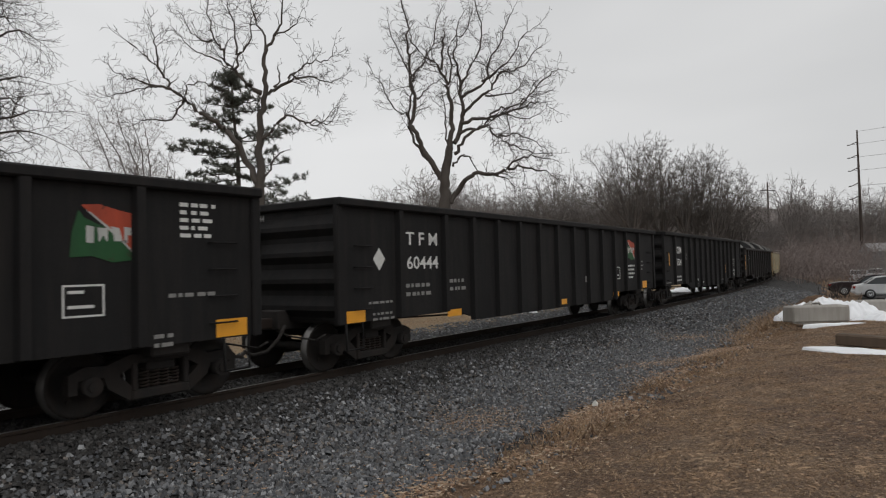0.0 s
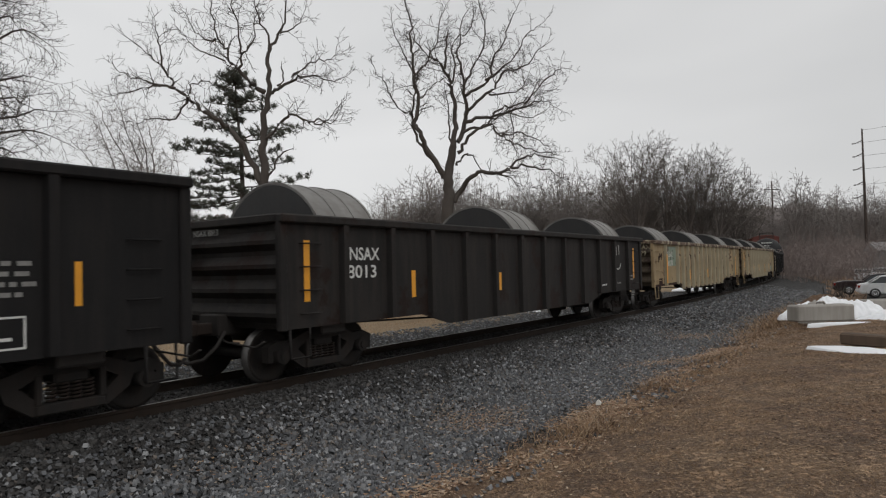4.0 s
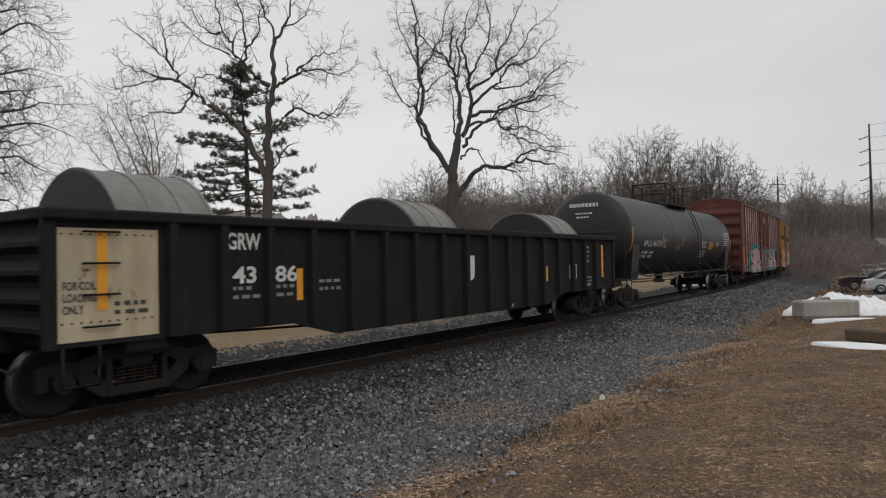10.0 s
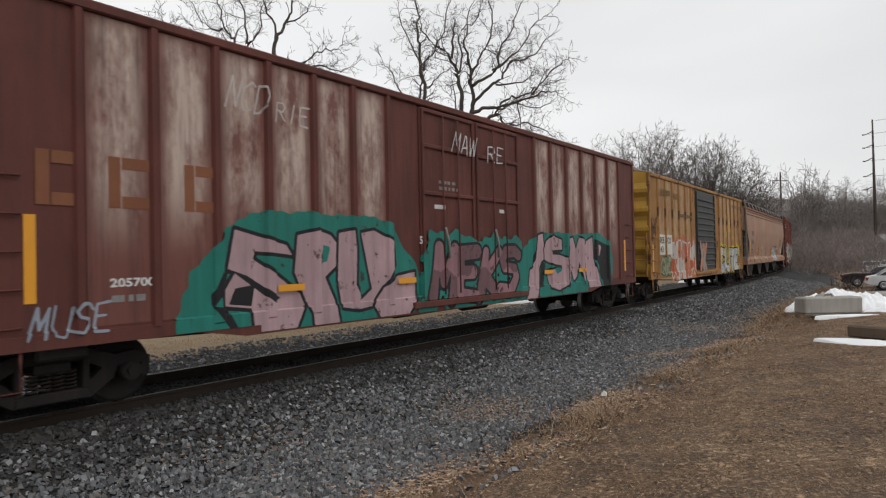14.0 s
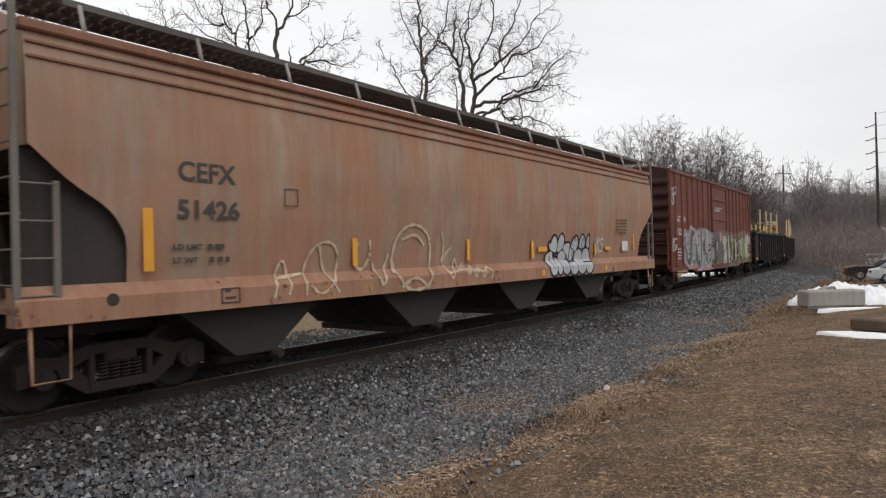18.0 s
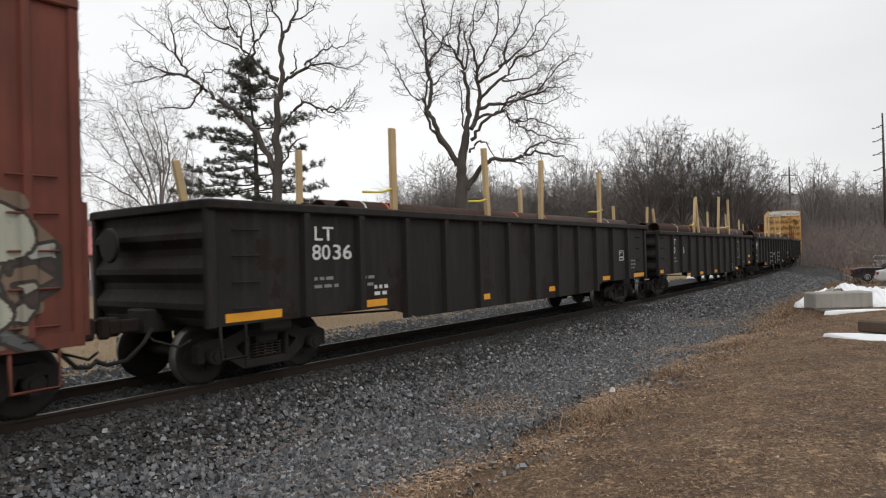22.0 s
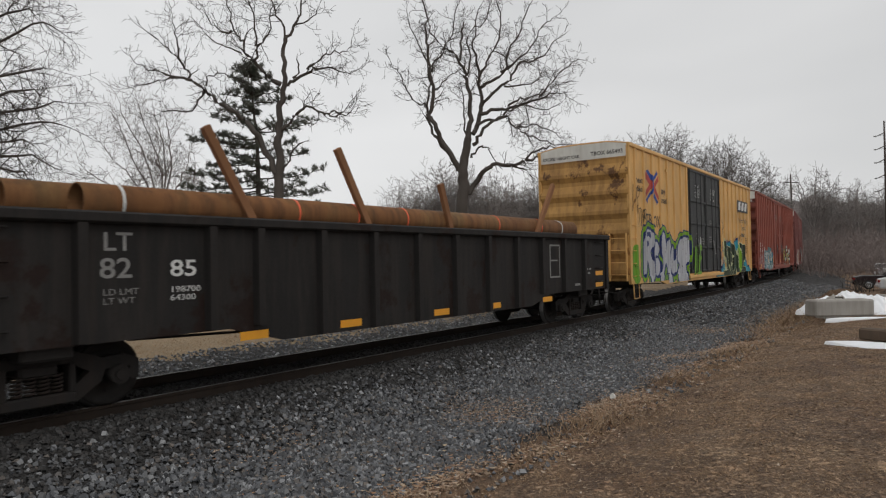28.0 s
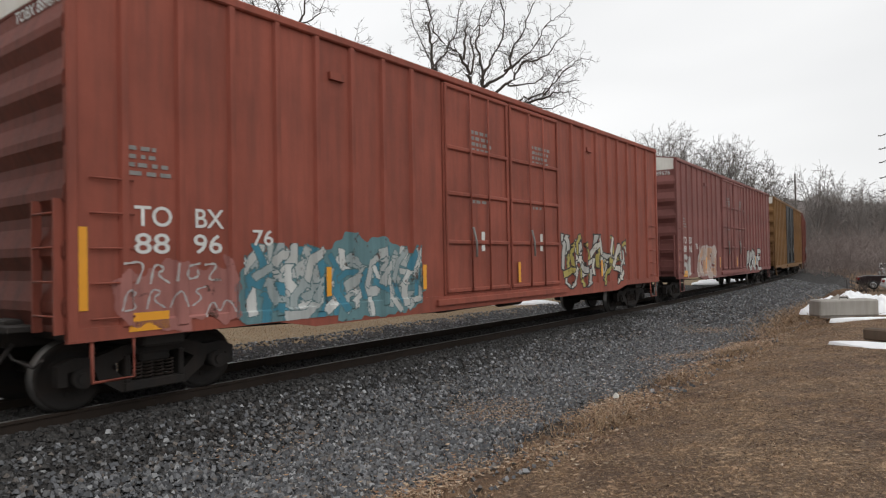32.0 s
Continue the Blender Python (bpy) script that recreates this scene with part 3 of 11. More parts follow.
def side_frame_mesh(mat):
    """A cast truck side frame: two pedestal jaws, an arched top chord, a dropped bottom chord and a window for the springs."""
    top = [(-1.16, 0.34), (-1.16, 0.58), (-0.98, 0.66), (-0.72, 0.64), (-0.42, 0.74), (0.42, 0.74), (0.72, 0.64), (0.98, 0.66), (1.16, 0.58), (1.16, 0.34)]
    low = [(1.05, 0.34), (1.05, 0.5), (0.75, 0.5), (0.70, 0.36), (0.42, 0.17), (-0.42, 0.17), (-0.70, 0.36), (-0.75, 0.5), (-1.05, 0.5), (-1.05, 0.34)]
    bm = bmesh.new()
    # left web, right web, arch and seat, so that the spring window stays open
    prism(bm, [(-1.16, 0.34), (-1.16, 0.58), (-0.98, 0.66), (-0.72, 0.64), (-0.42, 0.74), (-0.36, 0.745), (-0.33, 0.62), (-0.56, 0.50), (-0.33, 0.29), (-0.36, 0.17), (-0.42, 0.17), (-0.70, 0.36), (-0.75, 0.5), (-1.05, 0.5), (-1.05, 0.34)], "y", -0.07, 0.07)
    prism(bm, [(-x, z) for x, z in [(-1.16, 0.34), (-1.16, 0.58), (-0.98, 0.66), (-0.72, 0.64), (-0.42, 0.74), (-0.36, 0.745), (-0.33, 0.62), (-0.56, 0.50), (-0.33, 0.29), (-0.36, 0.17), (-0.42, 0.17), (-0.70, 0.36), (-0.75, 0.5), (-1.05, 0.5), (-1.05, 0.34)]][::-1], "y", -0.07, 0.07)
    box(bm, -0.37, 0.37, -0.07, 0.07, 0.615, 0.75, 0.02)
    box(bm, -0.40, 0.40, -0.1, 0.1, 0.165, 0.295, 0.02)
    for sg in (-1, 1):
        box(bm, sg * 0.36 - 0.04, sg * 0.36 + 0.04, -0.1, 0.1, 0.28, 0.63, 0.015)
        tube(bm, [(sg * 0.9, -0.14, 0.42), (sg * 0.9, 0.1, 0.42)], 0.12, 14)
        tube(bm, [(sg * 0.9, -0.165, 0.42), (sg * 0.9, -0.13, 0.42)], 0.07, 10)
    return mesh_of("side_frame", bm, mat)


def spring_mesh():
    """One coil spring."""
    bm = bmesh.new()
    tube(bm, [(0.055 * math.cos(k * 0.785), 0.055 * math.sin(k * 0.785), 0.295 + 0.0054 * k) for k in range(44)], 0.017, 4)
    return mesh_of("spring", bm, M["truck_rust"])


WHEEL_ME = wheelset_mesh()
FRAME_ME = {k: side_frame_mesh(M[k]) for k in ("truck", "truck_rust")}
SPRING_ME = spring_mesh()


def truck(car, x, kind="truck"):
    bm = bmesh.new()
    box(bm, x - 0.2, x + 0.2, -1.12, 1.12, 0.5, 0.64, 0.03)
    tube(bm, [(x, 0, 0.6), (x, 0, 0.74)], 0.2, 14)
    for sg in (-1, 1):
        tube(bm, [(x + sg * 0.42, -0.72, 0.42), (x + sg * 0.42, 0.72, 0.42)], 0.05, 6)
        for s2 in (-1, 1):
            box(bm, x + sg * 0.42 - 0.03, x + sg * 0.42 + 0.06, s2 * 0.62, s2 * 0.84, 0.32, 0.5, 0.01)
    t = part("truck", bm, M[kind], car, "cast iron two-axle truck")
    for sg in (-1, 1):
        o = part("side_frame", FRAME_ME[kind], None, t)
        o.matrix_basis = pose(x, sg * 1.02, 0, 0, 0, 0 if sg < 0 else 180)
        for u in (-0.21, -0.07, 0.07, 0.21) if sg < 0 else ():
            o = part("spring", SPRING_ME, None, t)
            o.location = (x + u, sg * 1.05, 0)
    for dx in (-0.9, 0.9):
        w = part("wheelset", WHEEL_ME, None, t)
        w.matrix_basis = pose(x + dx, 0, 0.42)
        WHEELSETS.append((w, car, x + dx))
    return t


def coupler(car, x, sg):
    bm = bmesh.new()
    box(bm, x, x + sg * 0.5, -0.09, 0.09, 0.77, 0.95, 0.02)
    box(bm, x + sg * 0.42, x + sg * 0.68, -0.17, 0.15, 0.74, 1.0, 0.05)
    box(bm, x + sg * 0.6, x + sg * 0.75, -0.2, -0.08, 0.72, 1.02, 0.03)
    c = part("coupler", bm, M["truck_rust"], car, "rusty knuckle coupler")
    bm = bmesh.new()
    tube(bm, [(x + sg * 0.1, -0.35, 0.82), (x + sg * 0.25, -0.36, 0.62), (x + sg * 0.45, -0.3, 0.42), (x + sg * 0.66, -0.2, 0.38), (x + sg * 0.8, -0.12, 0.45)], 0.03, 7)
    part("air_hose", bm, M["under"], c)
    bm = bmesh.new()
    tube(bm, [(x + sg * 0.06, -0.1, 0.72), (x + sg * 0.16, -0.5, 0.66), (x + sg * 0.2, -1.2, 0.62), (x + sg * 0.2, -1.42, 0.72)], 0.016, 6)
    part("uncoupling_lever", bm, M["under"], c)
    return c


RUNG = {}


def rung(car, x0, x1, z, y=-1.6, mat=None, parent=None):
    """A grab iron on the near side."""
    bm = bmesh.new()
    tube(bm, [(x0, y + 0.08, z), (x0, y - 0.04, z), (x1, y - 0.04, z), (x1, y + 0.08, z)], 0.014, 6)
    return part("grab_iron", bm, mat or M["under"], parent or car)


def end_rung(car, y0, y1, z, x, sg, mat):
    bm = bmesh.new()
    tube(bm, [(x, y0, z), (x + sg * 0.09, y0, z), (x + sg * 0.09, y1, z), (x, y1, z)], 0.014, 6)
    return part("grab_iron", bm, mat, car)


def stirrup(car, x0, x1, z0, z1, mat, y=-1.5):
    bm = bmesh.new()
    tube(bm, [(x0, y, z1), (x0, y - 0.02, z0), (x1, y - 0.02, z0), (x1, y, z1)], 0.022, 6)
    return part("step", bm, mat, car)


def end_panel(bm, x, sg, w, z0, z1, ribs, depth, flat_top=0.12):
    """A pressed steel end wall with horizontal corrugations standing out on the side sg."""
    prof = [(x + sg * -0.06, z0), (x, z0)]
    h = (z1 - flat_top - z0) / ribs
    for i in range(ribs):
        a = z0 + h * i
        prof += [(x, a + 0.12 * h), (x + sg * depth, a + 0.38 * h), (x + sg * depth, a + 0.55 * h), (x, a + 0.92 * h)]
    prof += [(x, z1), (x - sg * 0.06, z1)]
    prism(bm, prof, "y", -w, w)


def underframe(car, L, zb, mat, tc):
    bm = bmesh.new()
    box(bm, -L / 2 - 0.15, L / 2 + 0.15, -0.25, 0.25, zb - 0.12, zb + 0.22, 0.02)
    k = int(L / 1.5)
    for i in range(k + 1):
        x = -L / 2 + 0.2 + (L - 0.4) * i / k
        box(bm, x - 0.05, x + 0.05, -1.42, 1.42, zb, zb + 0.2)
    for sg in (-1, 1):
        box(bm, sg * tc - 0.28, sg * tc + 0.28, -1.35, 1.35, zb - 0.16, zb + 0.18, 0.03)
    part("underframe", bm, mat, car)
    bm = bmesh.new()
    tube(bm, [(0.6, -0.75, zb - 0.12), (1.5, -0.75, zb - 0.12)], 0.17, 12)
    part("air_reservoir", bm, M["under"], car)
    bm = bmesh.new()
    tube(bm, [(-tc + 1.3, -0.55, zb - 0.1), (-1.2, -0.55, zb - 0.26), (1.0, -0.5, zb - 0.24), (tc - 1.3, -0.5, zb - 0.08)], 0.022, 6)
    part("brake_rod", bm, M["under"], car)
    bm = bmesh.new()
    tube(bm, [(-1.6, -0.62, zb - 0.14), (-1.1, -0.62, zb - 0.14)], 0.14, 12)
    part("brake_cylinder", bm, M["under"], car)


def running_gear(car, L, tc, kind="truck"):
    truck(car, -tc, kind)
    truck(car, tc, kind)
    coupler(car, -L / 2, -1)
    coupler(car, L / 2, 1)


def start_car(name, label, front, rear, category="railway car"):
    car = thing(name, label, category, "freight train")
    L = rear - front
    CARS.append((car, (front + rear) / 2, L / 2 - 1.6, Matrix.Identity(4)))
    return car, L


def gondola(name, label, front, rear, ztop, mat, ribs=12, zb=0.86, belly=0.62, edge=None, rib_d=0.1, end_ribs=4, gear="truck", rib_xs=None, end_mat=None):
    car, L = start_car(name, label, front, rear, "gondola car")
    mat_e = edge or mat
    tc = L / 2 - 1.28
    h = L / 2
    out = [(-h, ztop - 0.1), (-h, zb), (-h + 3.5, zb), (-h + 4.4, belly), (h - 4.4, belly), (h - 3.5, zb), (h, zb), (h, ztop - 0.1)]
    for sg in (-1, 1):
        bm = bmesh.new()
        prism(bm, out if sg < 0 else out[::-1], "y", sg * 1.5, sg * 1.44)
        side = part("side_wall", bm, mat, car)
        bm = bmesh.new()
        box(bm, -h - 0.02, h + 0.02, sg * 1.4, sg * 1.615, ztop - 0.14, ztop, 0.025)
        part("top_rail", bm, mat_e, car)
        for kind, z0 in (("end", zb), ("mid", belly)):
            bm = bmesh.new()
            prism(bm, [(-0.085, 1.5 * sg), (-0.055, (1.5 + rib_d) * sg), (0.055, (1.5 + rib_d) * sg), (0.085, 1.5 * sg)][::-sg], "z", z0 + 0.02, ztop - 0.135)
            RUNG[kind] = mesh_of("rib", bm, M["rib_cream"] if edge else mat)
        for x in rib_xs if rib_xs is not None else np.linspace(-h + 1.3, h - 1.3, ribs):
            x = float(x)
            o = part("rib", RUNG["mid" if abs(x) < h - 4.0 else "end"], None, side)
            o.location = (x, 0, 0)
    for sg in (-1, 1):
        bm = bmesh.new()
        end_panel(bm, sg * (h - 0.1), sg, 1.46, zb + 0.05, ztop - 0.1, end_ribs, 0.1)
        part("end_wall", bm, end_mat or mat, car)
        bm = bmesh.new()
        box(bm, sg * (h - 0.2), sg * (h + 0.02), -1.5, 1.5, ztop - 0.13, ztop + 0.004, 0.02)
        part("end_cap", bm, mat_e, car)
        for y in (-1.5, 1.5):
            bm = bmesh.new()
            box(bm, sg * (h - 0.14), sg * (h + 0.015), y - 0.05, y + 0.05, zb - 0.02, ztop - 0.1, 0.02)
            part("corner_post", bm, mat, car)
        for i in range(4):
            rung(car, sg * (h - 0.62) - 0.2, sg * (h - 0.62) + 0.2, zb + 0.22 + 0.36 * i, -1.52, mat)
        stirrup(car, sg * (h - 0.4) - 0.2, sg * (h - 0.4) + 0.2, 0.42, zb, mat)
    bm = bmesh.new()
    box(bm, -h + 0.1, h - 0.1, -1.45, 1.45, zb + 0.2, zb + 0.28)
    part("floor", bm, M["under"], car)
    bm = bmesh.new()
    lathe(bm, [(-h - 0.16, 0.24), (-h - 0.12, 0.27), (-h - 0.10, 0.24)], 16, "x", (0, 0.75, ztop - 0.55))
    tube(bm, [(-h - 0.02, 0.75, ztop - 0.55), (-h - 0.15, 0.75, ztop - 0.55)], 0.05, 8)
    for k in range(3):
        a = 2.1 * k
        tube(bm, [(-h - 0.13, 0.75, ztop - 0.55), (-h - 0.13, 0.75 + 0.24 * math.cos(a), ztop - 0.55 + 0.24 * math.sin(a))], 0.015, 5)
    part("brake_wheel", bm, M["under"], car)
    underframe(car, L, zb, M["under"], tc)
    running_gear(car, L, tc, gear)
    return car, L


def load(name, label, category, car, group, offset=None):
    """A thing that lies in a car and rides with it."""
    o = thing(name, label, category, group)
    s0, half = next((s, k) for c, s, k, _ in CARS if c is car)
    CARS.append((o, s0, half, offset or Matrix.Identity(4)))
    return o


def coil_cover(car, x, ztop, top, length=1.35, r=1.22):
    """A half-round steel cover over a coil, lying in a gondola."""
    o = load("coil_cover", "grey half-round steel coil cover in a gondola", "coil cover", car, "coil covers", pose(x, 0, ztop))
    rise = top - ztop
    c = (rise * rise + r * r) / (2 * rise) if rise < r else r
    zc = rise - c
    a0 = math.asin(min(1, r / c))
    k = 20
    arc = [(c * math.sin(-a0 + 2 * a0 * i / k), zc + c * math.cos(-a0 + 2 * a0 * i / k)) for i in range(k + 1)]
    base = -1.1
    bm = bmesh.new()
    prism(bm, [(arc[0][0], base)] + arc + [(arc[-1][0], base)], "x", -length / 2, length / 2)
    part("shell", bm, M["coil_cover"], o)
    for sg in (-1, 1):
        bm = bmesh.new()
        v = [(y * 0.97, z - 0.03) for y, z in [(arc[0][0], base)] + arc + [(arc[-1][0], base)]]
        prism(bm, v, "x", sg * length / 2, sg * (length / 2 + 0.012))
        part("cover_end", bm, M["coil_dark"], o, "dark end plate")
    for u in (-0.985, -0.33, 0.33, 0.985):
        bm = bmesh.new()
        out = [(y * 1.012, zc + (z - zc) * 1.012) for y, z in arc]
        prism(bm, out + [(y * 0.995, zc + (z - zc) * 0.995) for y, z in arc[::-1]], "x", u * length / 2 - 0.025, u * length / 2 + 0.025)
        part("band", bm, M["coil_cover"], o)
    return o


def pipes(car, L, ztop, rust=True, tags=(), x0=0.9, x1=0.9, white=(), r=0.205, up=0.05, first=0.0):
    """A tier of long steel pipes in a gondola."""
    for k, (y, z) in enumerate([(-1.08, 0.0), (-0.65, 0.03), (-0.21, 0.01), (0.22, 0.03), (0.65, 0.0), (1.08, 0.02)]):
        sh = random.uniform(-0.4, 0.2) if k else first
        a, b = -L / 2 + x0 + sh, L / 2 - x1 + sh
        zc = ztop + up + z
        o = load("steel_pipe", "long rust-brown steel pipe lying in a gondola", "pipe", car, "pipes in gondolas", pose(0, y, zc))
        bm = bmesh.new()
        lathe(bm, [(a + 0.5, r - 0.025), (a, r - 0.025), (a, r), (b, r), (b, r - 0.025), (b - 0.5, r - 0.025)], 20, "x")
        part("tube", bm, M["pipe" if rust else "pipe_dark"], o)
        if k < 1:
            for x in list(tags) + list(white):
                bm = bmesh.new()
                lathe(bm, [(x, r - 0.001), (x, r + 0.004), (x + 0.04, r + 0.004), (x + 0.04, r - 0.001)], 20, "x")
                part("mark", bm, M["orange_mark" if x in tags else "letter"], o, "orange band" if x in tags else "white band")


def stake(car, x, y, z0, z1, lean=0.0, mat="lumber", side=0.0, w=0.13):
    """A timber stake standing in a gondola beside the pipes; it leans along and across the car."""
    o = load("stake", "pale sawn timber stake between pipes" if mat == "lumber" else "brown weathered timber stake between pipes", "stake", car, "timber stakes", pose(x, y, z0, side, lean, 0))
    bm = bmesh.new()
    box(bm, -w / 2, w / 2, -0.045, 0.045, 0, (z1 - z0) / math.cos(radians(lean)), 0.008)
    part("timber", bm, M[mat], o)
    return o


def strap(car, x0, z0, x1, z1, y=-1.33):
    o = load("strap", "yellow strap tied between stakes", "strap", car, "tie straps", pose(x0, y, z0))
    bm = bmesh.new()
    tube(bm, [(0, 0, 0), ((x1 - x0) / 2, -0.02, (z1 - z0) / 2 - 0.04), (x1 - x0, 0, z1 - z0)], 0.022, 5)
    part("webbing", bm, M["strap"], o)


def boxcar(name, label, front, rear, zeave, mat, end_mat, posts, door, door_mat, zs=0.9, peak=0.22, end_ribs=6, post_d=0.055, post_w=0.13, gear="truck", cap=None, door_kind="plug", zc=None, inset=1.25, panel=None):
    """A boxcar: panels between posts, one or two sliding doors, a peaked roof with ribs, corrugated ends."""
    car, L = start_car(name, label, front, rear, "boxcar")
    h, tc, w = L / 2, L / 2 - inset, 1.54
    d0, d1 = door
    for sg in (-1, 1):
        for a, b in ((-h, d0 - 0.02), (d1 + 0.02, h)):
            bm = bmesh.new()
            box(bm, a, b, sg * w, sg * (w - 0.06), zs + 0.12, zeave - 0.1)
            side = part("side_wall", bm, mat, car)
            if a < d0:
                fore = side
        bm = bmesh.new()
        prism(bm, [(-h, zs + 0.16), (-h, zs), (-tc + 1.6, zs), (-tc + 2.3, zs - 0.12), (tc - 2.3, zs - 0.12), (tc - 1.6, zs), (h, zs), (h, zs + 0.16)][::-sg], "y", sg * (w - 0.05), sg * (w + 0.035))
        part("side_sill", bm, mat, car)
        bm = bmesh.new()
        box(bm, -h, h, sg * (w - 0.05), sg * (w + 0.06), zeave - 0.13, zeave, 0.02)
        part("eave_rail", bm, mat, car)
        bm = bmesh.new()
        prism(bm, [(-post_w / 2, w * sg), (-post_w / 2 + 0.025, (w + post_d) * sg), (post_w / 2 - 0.025, (w + post_d) * sg), (post_w / 2, w * sg)][::-sg], "z", zs + 0.14, zeave - 0.125)
        me = mesh_of("post", bm, mat)
        for x in posts:
            o = part("post", me, None, fore if x < d0 else side)
            o.location = (x, 0, 0)
        if panel and sg < 0:
            for a, b in zip(posts, posts[1:]):
                if b - a < 1.2:
                    bm = bmesh.new()
                    box(bm, -(b - a) / 2 + post_w / 2 + 0.01, (b - a) / 2 - post_w / 2 - 0.01, sg * (w + 0.008), sg * (w - 0.01), zs + 0.2, zeave - 0.14)
                    o = part("panel", bm, panel, fore if a < d0 else side)
                    o.location = ((a + b) / 2, 0, 0)
        # doors
        bm = bmesh.new()
        box(bm, d0 - 0.3, d1 + 0.3, sg * (w + 0.02), sg * (w + 0.1), zs - 0.02, zs + 0.1, 0.01)
        part("door_track", bm, mat, car)
        leaves = [(d0, d1)] if door_kind in ("single", "slat") else [(d0, (d0 + d1) / 2 - 0.015), ((d0 + d1) / 2 + 0.015, d1)]
        for a, b in leaves:
            bm = bmesh.new()
            box(bm, a, b, sg * (w - 0.03), sg * (w + 0.03), zs + 0.16, zeave - 0.16, 0.012)
            leaf = part("door", bm, door_mat, car)
            bm = bmesh.new()
            zz = [zs + 0.2, zs + 1.15, zs + 2.1, zs + 3.0, zeave - 0.25]
            if door_kind == "slat":
                zz = [zs + 0.3 + 0.26 * i for i in range(int((zeave - zs - 0.5) / 0.26))]
            for z in zz:
                box(bm, a + 0.03, b - 0.03, sg * (w + 0.028), sg * (w + 0.075), z, z + 0.09, 0.02)
            for x in (a + 0.03, b - 0.1):
                box(bm, x, x + 0.07, sg * (w + 0.028), sg * (w + 0.075), zs + 0.2, zeave - 0.2, 0.02)
            part("door_rib", bm, door_mat, leaf)
            if door_kind == "plug":
                bm = bmesh.new()
                for x in (a + (b - a) * 0.36, a + (b - a) * 0.64):
                    tube(bm, [(x, sg * (w + 0.09), zs + 0.2), (x, sg * (w + 0.09), zeave - 0.25)], 0.02, 6)
                part("lock_rod", bm, door_mat, leaf)
                bm = bmesh.new()
                tube(bm, [(a + (b - a) * 0.36, sg * (w + 0.12), zs + 1.5), (a + (b - a) * 0.36 + 0.1, sg * (w + 0.13), zs + 1.2), (a + (b - a) * 0.36 + 0.1, sg * (w + 0.13), zs + 0.9)], 0.025, 6)
                part("door_handle", bm, M["letter_dim"], leaf, "pale steel door handle")
    ridge = zeave + peak
    bm = bmesh.new()
    prism(bm, [(-w - 0.02, zeave - 0.02), (-w * 0.55, zeave + peak * 0.8), (0, ridge), (w * 0.55, zeave + peak * 0.8), (w + 0.02, zeave - 0.02), (0, zeave - 0.05)], "x", -h + 0.06, h - 0.06)
    roof = part("roof", bm, M["roof"] if cap is None else mat, car)
    bm = bmesh.new()
    prism(bm, [(-w - 0.03, zeave), (-w * 0.55, zeave + peak * 0.8 + 0.04), (0, ridge + 0.04), (w * 0.55, zeave + peak * 0.8 + 0.04), (w + 0.03, zeave), (0, zeave)], "x", -0.04, 0.04)
    me = mesh_of("roof_rib", bm, mat)
    for i in range(int(L / 1.2) + 1):
        o = part("roof_rib", me, None, roof)
        o.location = (-h + 0.1 + (L - 0.2) * i / int(L / 1.2), 0, 0)
    for sg in (-1, 1):
        bm = bmesh.new()
        end_panel(bm, sg * (h - 0.06), sg, w - 0.02, zs + 0.1, zeave - (0.42 if zc else 0.12), end_ribs, 0.085, 0.15)
        prism(bm, [(-w + 0.02, zeave - 0.45), (w - 0.02, zeave - 0.45), (w - 0.02, zeave - 0.02), (w * 0.55, zeave + peak * 0.78), (0, ridge - 0.01), (-w * 0.55, zeave + peak * 0.78), (-w + 0.02, zeave - 0.02)], "x", sg * (h - 0.12), sg * (h - 0.045))
        e = part("end_wall", bm, end_mat, car)
        if zc:
            bm = bmesh.new()
            prism(bm, [(-w + 0.04, zeave - 0.42), (w - 0.04, zeave - 0.42), (w - 0.04, zeave - 0.03), (w * 0.55, zeave + peak * 0.74), (0, ridge - 0.015), (-w * 0.55, zeave + peak * 0.74), (-w + 0.04, zeave - 0.03)], "x", sg * (h - 0.045), sg * (h - 0.038))
            part("excess_height_band", bm, M["white_paint"], e, "white band on the upper end")
        for y in (-w, w):
            bm = bmesh.new()
            box(bm, sg * (h - 0.12), sg * h, y - 0.04, y + 0.04, zs, zeave, 0.02)
            part("corner_post", bm, mat, car)
        for i in range(5):
            rung(car, sg * (h - 0.5) - 0.24, sg * (h - 0.5) + 0.24, zs + 0.25 + 0.4 * i, -w, mat)
        stirrup(car, sg * (h - 0.5) - 0.24, sg * (h - 0.5) + 0.24, 0.42, zs, mat, -w)
        bm = bmesh.new()
        box(bm, sg * (h - 0.05), sg * (h + 0.28), -0.7, 0.7, zs + 0.1, zs + 0.16)
        part("end_platform", bm, M["under"], car)
        for y0 in (-1.45, -0.9):
            bm = bmesh.new()
            box(bm, sg * h, sg * (h + 0.1), y0 - 0.02, y0 + 0.02, zs + 0.1, zs + 1.6)
            part("ladder_rail", bm, mat, car)
        for i in range(4):
            end_rung(car, -1.45, -0.9, zs + 0.3 + 0.38 * i, sg * h, sg, mat)
    bm = bmesh.new()
    box(bm, -h + 0.1, h - 0.1, -w + 0.08, w - 0.08, zs + 0.08, zs + 0.2)
    part("floor", bm, M["under"], car)
    underframe(car, L, zs, M["under"], tc)
    running_gear(car, L, tc, gear)
    return car, L


